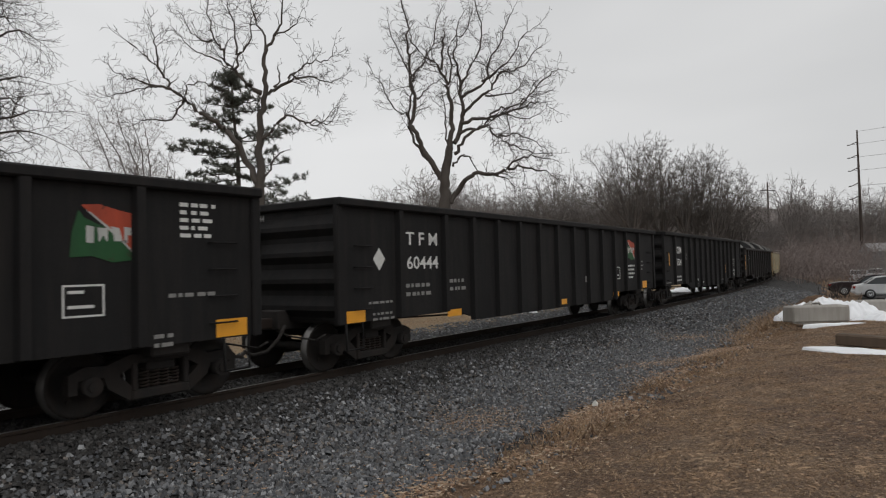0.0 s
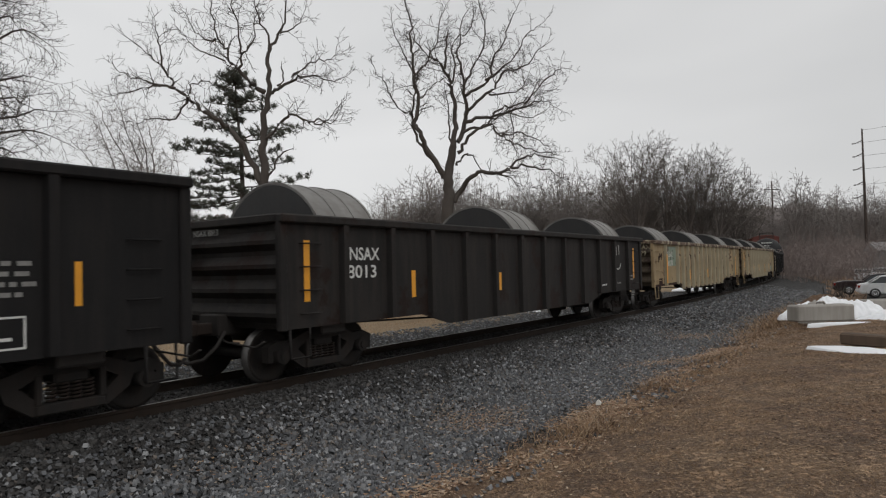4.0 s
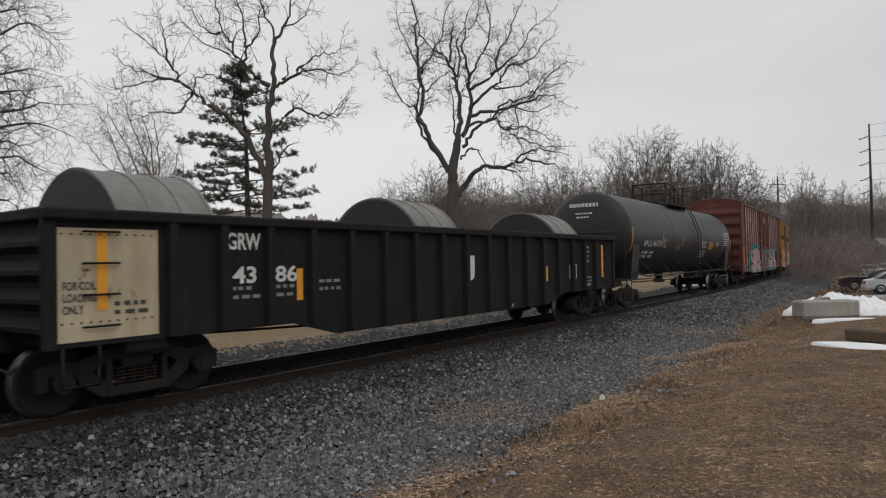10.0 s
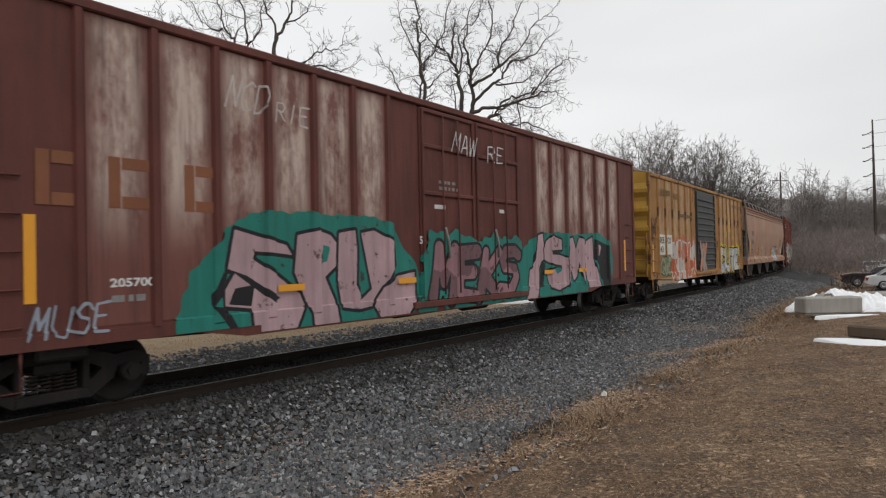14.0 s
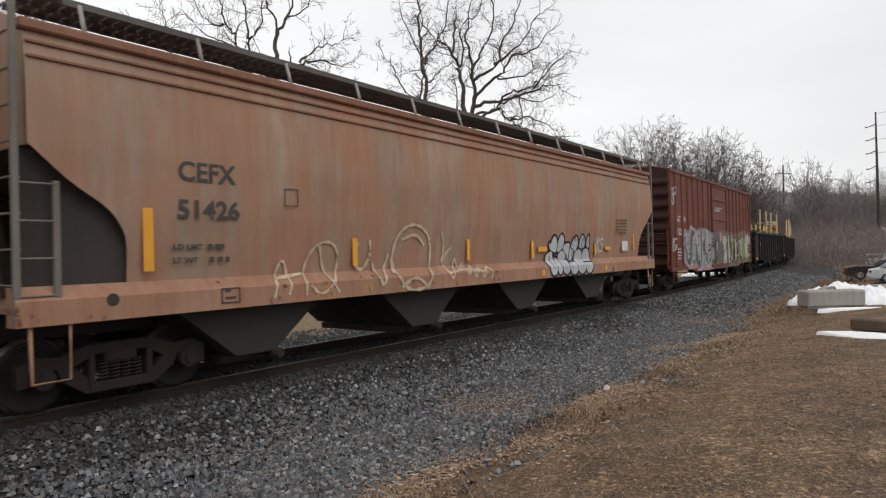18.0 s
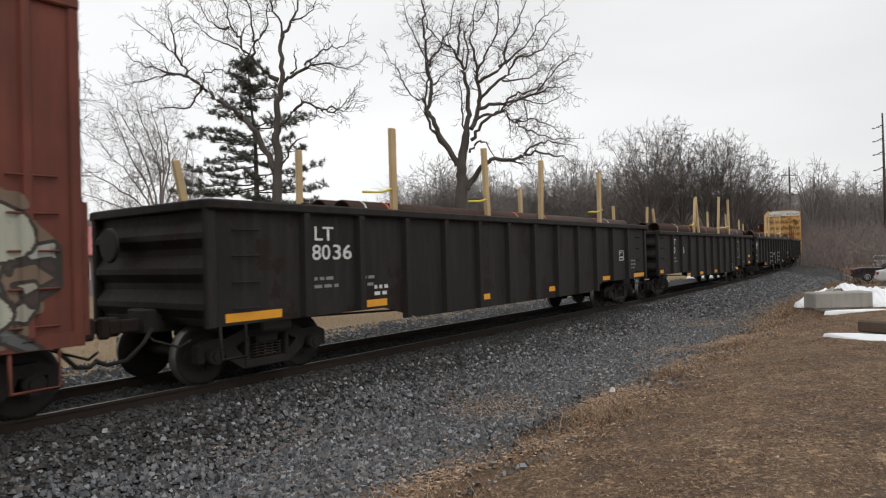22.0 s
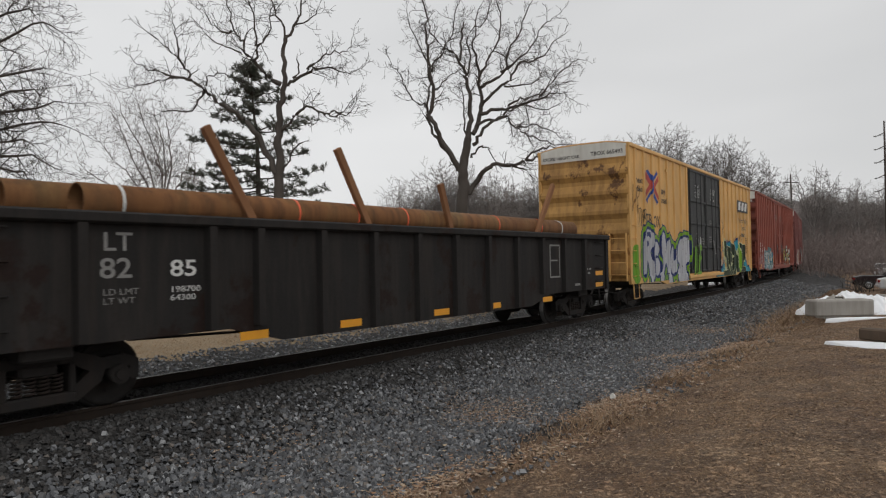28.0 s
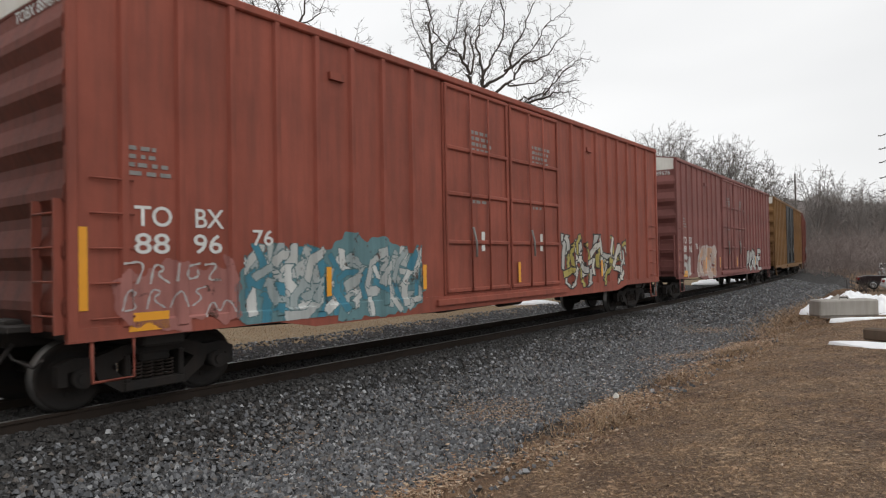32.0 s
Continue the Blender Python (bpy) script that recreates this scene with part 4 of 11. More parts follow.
def tank_car(front, rear):
    car, L = start_car("tank_car", "black cylindrical tank car with white lettering and a top platform", front, rear, "tank car")
    h, tc, R, zc = L / 2, L / 2 - 0.85, 1.49, 2.56
    prof = []
    for i in range(9):
        a = math.pi / 2 * i / 8
        prof.append((-h + 0.62 * (1 - math.sin(a)) - 0.25, max(0.02, R * math.cos(math.pi / 2 - a) ** 0.72)))
    prof = [(-h - 0.28 + 0.62 * (1 - math.cos(math.pi / 2 * i / 9)), max(0.02, R * math.sin(math.pi / 2 * i / 9))) for i in range(10)]
    prof += [(x, R) for x in np.linspace(-h + 0.5, h - 0.5, 8)]
    prof += [(-x, r) for x, r in prof[:10][::-1]]
    bm = bmesh.new()
    lathe(bm, prof, 56, "x", (0, 0, zc))
    shell = part("tank_shell", bm, M["tank"], car)
    for x in (-h + 0.36, -h / 3, h / 3, h - 0.36):
        bm = bmesh.new()
        lathe(bm, [(x - 0.02, R), (x - 0.015, R + 0.006), (x + 0.015, R + 0.006), (x + 0.02, R)], 56, "x", (0, 0, zc))
        part("weld_seam", bm, M["tank"], shell)
    # top fittings and platform
    bm = bmesh.new()
    tube(bm, [(0.9, 0, zc + R - 0.1), (0.9, 0, zc + R + 0.2)], 0.26, 20)
    tube(bm, [(0.9, 0, zc + R + 0.2), (0.9, 0, zc + R + 0.26)], 0.3, 20)
    part("dome", bm, M["tank"], car)
    zt = zc + R - 0.1
    for y in (-0.7, 0.7):
        bm = bmesh.new()
        box(bm, -0.95, 2.0, y - 0.24, y + 0.24, zt, zt + 0.05)
        part("platform", bm, M["under"], car)
        for x in (-0.78, 1.9):
            bm = bmesh.new()
            box(bm, x - 0.13, x + 0.13, y - 0.03, y + 0.03, zt - 0.12, zt + 0.95, 0.01)
            part("railing_post", bm, M["under"], car)
        for x0, x1 in ((-0.7, 0.42), (1.85, 1.0)):
            q = 0.1 if x1 > x0 else -0.1
            bm = bmesh.new()
            tube(bm, [(x0, y, zt + 0.92), (x1 - q, y, zt + 0.9), (x1, y, zt + 0.78), (x1, y, zt)], 0.028, 6)
            part("railing", bm, M["under"], car)
            bm = bmesh.new()
            tube(bm, [(x0, y, zt + 0.45), (x1, y, zt + 0.42)], 0.022, 6)
            part("railing", bm, M["under"], car)
    for x in (-0.8, 1.92):
        for z, w in ((0.92, 0.14), (0.5, 0.0)):
            bm = bmesh.new()
            q = -w if x < 0 else w
            tube(bm, [(x, -0.7, zt + z), (x + q, -0.35, zt + z), (x + q, 0.35, zt + z), (x, 0.7, zt + z)], 0.028, 6)
            part("railing", bm, M["under"], car)
    bm = bmesh.new()
    for x in (-0.2, 0.05, 0.3):
        tube(bm, [(x, 0, zt + 0.1), (x, 0, zt + 0.42)], 0.09, 10)
    box(bm, -0.5, 0.6, -0.3, 0.3, zt + 0.1, zt + 0.24, 0.03)
    part("valve", bm, M["under"], car)
    # side ladder
    for x in (0.55, 1.05):
        bm = bmesh.new()
        tube(bm, [(x, -1.62, 0.75), (x, -1.62, zc + 0.2), (x, -1.35, zc + 0.95), (x, -1.0, zc + R + 0.05)], 0.022, 6)
        part("ladder_rail", bm, M["under"], car)
    for i in range(8):
        z = 0.9 + 0.28 * i
        bm = bmesh.new()
        y = -1.62 if z < zc + 0.2 else -1.62 + (z - zc - 0.2) * 0.36
        tube(bm, [(0.55, y, z), (1.05, y, z)], 0.016, 6)
        part("grab_iron", bm, M["under"], car)
    # walkway rail along the sides, stub sills, saddles
    for sg in (-1, 1):
        bm = bmesh.new()
        tube(bm, [(-h + 0.4, sg * 1.5, 1.28), (-h + 1.6, sg * 1.58, 1.12), (h - 1.6, sg * 1.58, 1.12), (h - 0.4, sg * 1.5, 1.28)], 0.028, 6)
        part("handrail", bm, M["under"], car)
        for x in np.linspace(-h + 2.4, h - 2.4, 6):
            bm = bmesh.new()
            tube(bm, [(x, sg * 1.58, 1.12), (x - 0.2, sg * 1.2, 1.55)], 0.022, 5)
            part("rail_bracket", bm, M["under"], car)
        bm = bmesh.new()
        box(bm, sg * (h - 2.6), sg * (h + 0.35), -0.3, 0.3, 0.72, 1.12, 0.03)
        part("stub_sill", bm, M["under"], car)
        bm = bmesh.new()
        prism(bm, [(-1.35, 1.0), (1.35, 1.0), (1.46, 2.2), (1.2, 1.7), (0, 1.06), (-1.2, 1.7), (-1.46, 2.2)], "x", sg * tc - 0.35, sg * tc + 0.35)
        part("saddle", bm, M["tank"], car)
        bm = bmesh.new()
        box(bm, sg * (h - 0.1), sg * (h + 0.4), -1.5, 1.5, 1.02, 1.07)
        part("end_platform", bm, M["under"], car)
        bm = bmesh.new()
        tube(bm, [(sg * (h + 0.38), -1.48, 1.05), (sg * (h + 0.38), -1.48, 2.5), (sg * (h + 0.3), -1.2, 2.62), (sg * (h + 0.3), 1.2, 2.62), (sg * (h + 0.38), 1.48, 2.5), (sg * (h + 0.38), 1.48, 1.05)], 0.022, 6)
        part("end_handrail", bm, M["under"], car)
        stirrup(car, sg * (h + 0.1) - 0.22, sg * (h + 0.1) + 0.22, 0.45, 1.05, M["under"], -1.5)
    bm = bmesh.new()
    tube(bm, [(0.2, 0, 0.78), (0.2, 0, 1.15)], 0.16, 12)
    box(bm, 0.0, 0.4, -0.2, 0.2, 0.68, 0.82, 0.03)
    part("bottom_outlet", bm, M["under"], car)
    for u in (-0.6, 0.6):
        bm = bmesh.new()
        tube(bm, [(-h + 2.9, u, 0.86), (-1.0, u, 0.82), (1.4, u, 0.82), (h - 2.9, u, 0.86)], 0.025, 6)
        part("brake_rod", bm, M["under"], car)
    running_gear(car, L + 0.5, tc, "truck")
    return car, L


def hopper_car(front, rear, ztop):
    car, L = start_car("covered_hopper", "tan covered hopper car streaked with rust, graffiti along its sill", front, rear, "hopper car")
    h, tc = L / 2, L / 2 - 1.35
    zs = 1.06
    # curved sides: half-width by height
    sz = np.concatenate([np.linspace(1.2, 3.0, 31), np.linspace(3.2, ztop - 0.12, 6)])
    sect = list(zip(np.interp(sz, [1.2, 1.6, 2.3, 3.0, 3.6, ztop - 0.28, ztop - 0.12], [1.42, 1.47, 1.56, 1.6, 1.58, 1.52, 1.46]).tolist(), sz.tolist()))
    slope1 = -h + 0.14
    for sg in (-1, 1):
        v, f = [], []
        xs = []
        for wv, z in sect:
            x0 = -h + float(np.interp(z, [1.2, 1.55, 1.9, 2.05, 2.19, 2.3, 2.41, 2.56, 2.68, 3.0], [1.24, 1.24, 1.23, 1.2, 1.12, 1.03, 0.9, 0.66, 0.5, 0.14]))
            xs.append((x0, wv, z))
        cols = 40
        for i in range(cols + 1):
            u = i / cols
            for x0, wv, z in xs:
                v.append((x0 + (-2 * x0) * u, sg * wv, z))
        k = len(xs)
        for i in range(cols):
            for j in range(k - 1):
                q = [i * k + j, (i + 1) * k + j, (i + 1) * k + j + 1, i * k + j + 1]
                f.append(q if sg < 0 else q[::-1])
        part("side_wall", raw_mesh("side_wall", v, f, [M["hopper"]], None, True), None, car)
        bm = bmesh.new()
        prism(bm, [(1.36 * sg, zs), (1.6 * sg, zs), (1.6 * sg, zs + 0.27), (1.46 * sg, zs + 0.42), (1.36 * sg, zs + 0.42)][::sg], "x", -h, h)
        part("side_sill", bm, M["hopper_sill"], car)
        bm = bmesh.new()
        box(bm, slope1 - 0.05, -slope1 + 0.05, sg * 1.4, sg * 1.56, ztop - 0.2, ztop - 0.08, 0.02)
        part("top_chord", bm, M["hopper_rust"], car)
        for zb in (ztop - 0.34, ztop - 0.5):
            bm = bmesh.new()
            box(bm, slope1 + 0.02, -slope1 - 0.02, sg * 1.5, sg * (1.575 if zb < ztop - 0.4 else 1.56), zb, zb + 0.035, 0.006)
            part("side_band", bm, M["hopper_rust"], car)
        # running board on the roof edge with its supports
        bm = bmesh.new()
        for i in range(int((L - 0.5) / 0.16)):
            x = -h + 0.25 + 0.16 * i
            box(bm, x, x + 0.13, sg * 0.72, sg * 1.36, ztop + 0.26, ztop + 0.295)
        for y in (0.72, 1.03, 1.36):
            box(bm, -h + 0.25, h - 0.25, sg * y - 0.02, sg * y + 0.02, ztop + 0.22, ztop + 0.3)
        part("running_board", bm, M["walkway_grey"], car, "grey steel grating walkway")
        for i in range(13):
            x = -h + 0.8 + (L - 1.6) * i / 12
            bm = bmesh.new()
            tube(bm, [(x, sg * 1.38, ztop + 0.25), (x, sg * 1.5, ztop - 0.12)], 0.03, 5)
            part("walkway_bracket", bm, M["roof"], car)
        # end slope sheets, ladder cage
    bm = bmesh.new()
    prism(bm, [(-1.47, ztop - 0.12), (-1.0, ztop + 0.08), (0, ztop + 0.16), (1.0, ztop + 0.08), (1.47, ztop - 0.12)], "x", slope1, -slope1)
    part("roof", bm, M["hopper"], car)
    for i in range(4):
        bm = bmesh.new()
        x = -h + 2.2 + (L - 4.4) * (i + 0.5) / 4
        box(bm, x - 1.5, x + 1.5, -0.3, 0.3, ztop + 0.1, ztop + 0.28, 0.04)
        part("hatch", bm, M["hopper"], car)
    for sg in (-1, 1):
        bm = bmesh.new()
        slope = [(h - 2.9, 1.2), (h - 2.6, 1.7), (h - 1.3, 2.6), (h - 0.16, 3.0), (h - 0.22, 3.02), (h - 1.36, 2.64), (h - 2.68, 1.72), (h - 2.98, 1.2)]
        prism(bm, [(sg * x, z) for x, z in slope][::sg], "y", -1.41, 1.41)
        part("end_slope", bm, M["hopper_dark"], car)
        # added panels at the front end only, dark in place of shade below the slope
        for y in (-1.39, 1.39):
            if sg < 0:
                bm = bmesh.new()
                box(bm, -h + 0.12, -h + 3.1, y - 0.02, y + 0.02, 1.28, 2.96)
                part("end_gusset", bm, M["hopper_dark"], car, "added dark panel standing in for shade below the end slope")
        bm = bmesh.new()
        box(bm, sg * (h - 0.22), sg * (h - 0.16), -1.46, 1.46, 3.0, ztop - 0.1)
        part("end_wall", bm, M["hopper"], car)
        bm = bmesh.new()
        prism(bm, [(sg * (h - 0.6), 1.3), (sg * (h - 0.5), 1.3), (sg * (-slope1 - 0.1), 2.6), (sg * (-slope1 - 0.25), 2.6)], "y", -0.05, 0.05)
        part("end_brace", bm, M["hopper_dark"], car)
        for y in (-1.55, 1.55):
            for x in (h - 0.03, h - 0.43):
                bm = bmesh.new()
                box(bm, sg * x - 0.035, sg * x + 0.035, y - 0.03, y + 0.03, zs, (ztop + 0.1) if x > h - 0.3 else 2.62, 0.01)
                part("ladder_post", bm, M["ladder_grey"], car)
            bm = bmesh.new()
            tube(bm, [(sg * (h - 0.03), y, ztop + 0.1), (sg * (h - 0.2), y * 0.96, ztop + 0.3), (sg * (h - 0.6), y * 0.9, ztop + 0.26)], 0.035, 6)
            part("ladder_post", bm, M["ladder_grey"], car)
        for i in range(4):
            rung(car, sg * (h - 0.03), sg * (h - 0.43), 1.38 + 0.4 * i, -1.53, M["ladder_grey"])
        for i in range(7):
            end_rung(car, -1.5, -0.95, 1.5 + 0.38 * i, sg * (h - 0.1), sg, M["ladder_grey"])
        bm = bmesh.new()
        box(bm, sg * (h - 0.95), sg * h, -1.5, 1.5, zs + 0.14, zs + 0.2)
        part("end_platform", bm, M["hopper"], car)
        stirrup(car, sg * (h - 0.35) - 0.2, sg * (h - 0.35) + 0.2, 0.45, zs, M["hopper"], -1.55)
    # discharge bays
    for i in range(4):
        x = -6.65 + 3.95 * i
        bm = bmesh.new()
        prism(bm, [(x - 1.5, zs + 0.2), (x - 0.34, 0.36), (x + 0.34, 0.36), (x + 1.5, zs + 0.2)], "y", -1.3, 1.3)
        bay = part("discharge_bay", bm, M["under"], car)
        bm = bmesh.new()
        box(bm, x - 0.44, x + 0.44, -1.1, 1.1, 0.24, 0.36, 0.02)
        part("outlet_gate", bm, M["truck_rust"], bay)
        bm = bmesh.new()
        tube(bm, [(x + 0.35, -1.42, 0.32), (x + 0.35, -1.0, 0.32)], 0.07, 10)
        part("gate_shaft", bm, M["truck_rust"], bay)
    bm = bmesh.new()
    box(bm, -h - 0.1, h + 0.1, -0.3, 0.3, 0.78, 1.2, 0.02)
    part("centre_sill", bm, M["under"], car)
    running_gear(car, L, tc, "truck_rust")
    return car, L


# ---------------------------------------------------------------- spray paint
GLYPH = {"S": "9,8 7,9 2,9 0,7 2,5 8,5 9,3 7,0 0,1", "P": "1,0 1,9 7,9 9,7 7,5 1,5", "U": "0,9 0,3 3,0 7,0 9,3 9,9", "O": "2,0 0,3 0,6 2,9 7,9 9,6 9,3 7,0 2,0",
         "A": "0,0 4,9 6,9 9,0|2,3 8,3", "M": "0,0 1,9 5,3 8,9 9,0", "R": "1,0 1,9 7,9 9,7 7,5 1,5|4,5 9,0", "E": "9,9 1,9 1,0 9,0|1,5 7,5", "N": "0,0 1,9 8,0 9,9",
         "Z": "0,9 9,9 0,0 9,0", "K": "1,0 1,9|9,9 2,4 9,0", "D": "1,0 1,9 6,9 9,6 9,3 6,0 1,0", "T": "0,9 9,9|5,9 5,0", "W": "0,9 2,0 5,7 7,0 9,9", "C": "9,8 6,9 1,7 0,3 3,0 9,1",
         "X": "0,0 9,9|0,9 9,0", "I": "4,0 5,9", "B": "1,0 1,9 7,8 7,6 3,5 8,4 8,1 1,0", "V": "0,9 4,0 9,9", "G": "9,8 5,9 0,6 1,1 6,0 9,3 6,4", "L": "1,9 1,0 9,0", "J": "8,9 8,2 5,0 1,2"}


def stroke_field(word, x0, x1, z0, z1, X, Z, seed, slant=0.0, jig=0.06):
    """Distance from each point to the nearest stroke of a row of painted letters, and which letter that is."""
    rnd = random.Random(seed)
    cell = (x1 - x0) / len(word)
    best, who = np.full(X.shape, 9.0), np.zeros(X.shape, int)
    for i, ch in enumerate(word):
        up = rnd.uniform(-0.06, 0.06) * (z1 - z0)
        lean = slant + rnd.uniform(-0.12, 0.12)
        for line in GLYPH[ch].split("|"):
            pts = []
            for p in line.split():
                u, v = (float(q) / 9 for q in p.split(","))
                u, v = u + rnd.uniform(-jig, jig), v + rnd.uniform(-jig, jig)
                pts.append((x0 + cell * (i + 0.12 + 0.8 * u) + lean * (v - 0.5) * (z1 - z0), z0 + up + (z1 - z0) * v))
            for (ax, az), (bx, bz) in zip(pts, pts[1:]):
                dx, dz = bx - ax, bz - az
                t = np.clip(((X - ax) * dx + (Z - az) * dz) / (dx * dx + dz * dz + 1e-9), 0, 1)
                d = np.hypot(X - ax - t * dx, Z - az - t * dz)
                who = np.where(d < best, i, who)
                best = np.minimum(best, d)
    return best, who


SPRAY = {}


def spray(colour):
    if colour not in SPRAY:
        SPRAY[colour] = paint("spray_paint", colour, 0.55, dirt=tuple(c * 0.45 + 0.01 for c in colour), dirty=0.7, rust=(0.07, 0.035, 0.025), rusty=0.28, rust_scale=4.0)
    return SPRAY[colour]


def graffiti(car, word, x0, x1, z0, z1, fills, line, ground=None, weight=0.11, edge=0.05, seed=1, surface=None, slant=0.1, halo=0.22, shine=None, cell=0.024, drop=0.0, label="", low=None, cloud=0.0):
    """A painted piece on the near side, following posts and sills: letters with outline, fill and a cloud behind."""
    pad = edge + weight + (halo * 1.6 if ground else 0.02)
    xs, zs = np.arange(x0 - pad, x1 + pad, cell), np.arange(z0 - min(pad, drop + 0.3), z1 + pad, cell)
    X, Z = np.meshgrid((xs[1:] + xs[:-1]) / 2, (zs[1:] + zs[:-1]) / 2, indexing="ij")
    d, who = stroke_field(word, x0 + weight, x1 - weight, z0 + weight, z1 - weight, X, Z, seed, slant)
    rag = 0.5 * np.sin(X * 5.1 + seed) + 0.3 * np.sin(X * 13.7 + Z * 6 + seed) + 0.25 * np.sin(Z * 11 + X * 3.3)
    wv = weight * (1 + 0.18 * np.sin(Z * 4 + who * 2.1 + seed))
    idx = np.full(X.shape, -1)
    mats = [spray(line)] + [spray(c) for c in fills]
    if ground:
        mats.append(spray(ground))
        u, v = (X - (x0 + x1) / 2) / (x1 - x0) * 2, (Z - (z0 + z1) / 2) / (z1 - z0) * 2
        if cloud:
            idx[np.abs(u) ** 4 + np.abs(v) ** 4 < cloud * (1 + 0.16 * rag)] = len(mats) - 1
        idx[d < wv + edge + halo * (0.75 + 0.7 * rag)] = len(mats) - 1
    idx[d < wv + edge] = 0
    inside = d < wv
    k = (who + ((Z - z0) / (z1 - z0) + 0.12 * rag > 0.52)) % len(fills) if len(fills) > 1 else np.zeros(X.shape, int)
    idx = np.where(inside, 1 + k, idx)
    if shine:
        mats.append(spray(shine))
        idx[(np.abs(d - wv * 0.55) < 0.022) & (Z > z0 + (z1 - z0) * 0.55) & (np.sin(X * 3.1 + seed) > 0.35)] = len(mats) - 1
    if low:
        idx[Z < np.where(np.abs(X) < low[1], low[0] - 0.1, low[0] + 0.01)] = -1
    keep = idx >= 0
    i, j = np.nonzero(keep)
    n = len(zs)
    quads = np.column_stack([i * n + j, (i + 1) * n + j, (i + 1) * n + j + 1, i * n + j + 1])
    GX, GZ = np.meshgrid(xs, zs, indexing="ij")
    # edges of the paint drawn smooth: corners slide onto the nearest outline
    big = np.pad(d, 1, mode="edge")
    dv = (big[1:, 1:] + big[:-1, 1:] + big[1:, :-1] + big[:-1, :-1]) / 4
    gx, gz = np.gradient(dv, cell)
    wide = np.pad(wv, 1, mode="edge")[1:, 1:]
    ragged = np.pad(rag, 1, mode="edge")[1:, 1:]
    norm = np.maximum(gx * gx + gz * gz, 0.3)
    best = np.full(dv.shape, 9.0)
    for level in [wide, wide + edge] + ([wide + edge + halo * (0.75 + 0.7 * ragged)] if ground and not cloud else []):
        f = dv - level
        best = np.where(np.abs(f) < np.abs(best), f, best)
    move = np.where(np.abs(best) < 0.75 * cell, best, 0) / norm
    GX, GZ = GX - np.clip(gx * move, -0.7 * cell, 0.7 * cell), GZ - np.clip(gz * move, -0.7 * cell, 0.7 * cell)
    GY = surface(GX, GZ)
    verts = np.column_stack([GX.ravel(), GY.ravel(), GZ.ravel()])
    used, inv_ = np.unique(quads, return_inverse=True)
    me = raw_mesh("graffiti", verts[used], inv_.reshape(quads.shape), mats, idx[i, j])
    return part("graffiti", me, None, car, label or "spray-painted graffiti lettering")


def outline_field(pts, X, Z):
    """Signed distance to a closed outline, negative inside."""
    d, inside = np.full(X.shape, 9.0), np.zeros(X.shape, bool)
    for (ax, az), (bx, bz) in zip(pts, pts[1:] + pts[:1]):
        dx, dz = bx - ax, bz - az
        t = np.clip(((X - ax) * dx + (Z - az) * dz) / (dx * dx + dz * dz + 1e-9), 0, 1)
        d = np.minimum(d, np.hypot(X - ax - t * dx, Z - az - t * dz))
        if abs(dz) > 1e-9:
            inside ^= ((az > Z) != (bz > Z)) & (X < ax + (Z - az) / dz * dx)
    return np.where(inside, -d, d)


def rounded(pts, times):
    for _ in range(times):
        pts = [(a[0] * (1 - k) + b[0] * k, a[1] * (1 - k) + b[1] * k) for a, b in zip(pts, pts[1:] + pts[:1]) for k in (0.25, 0.75)]
    return pts


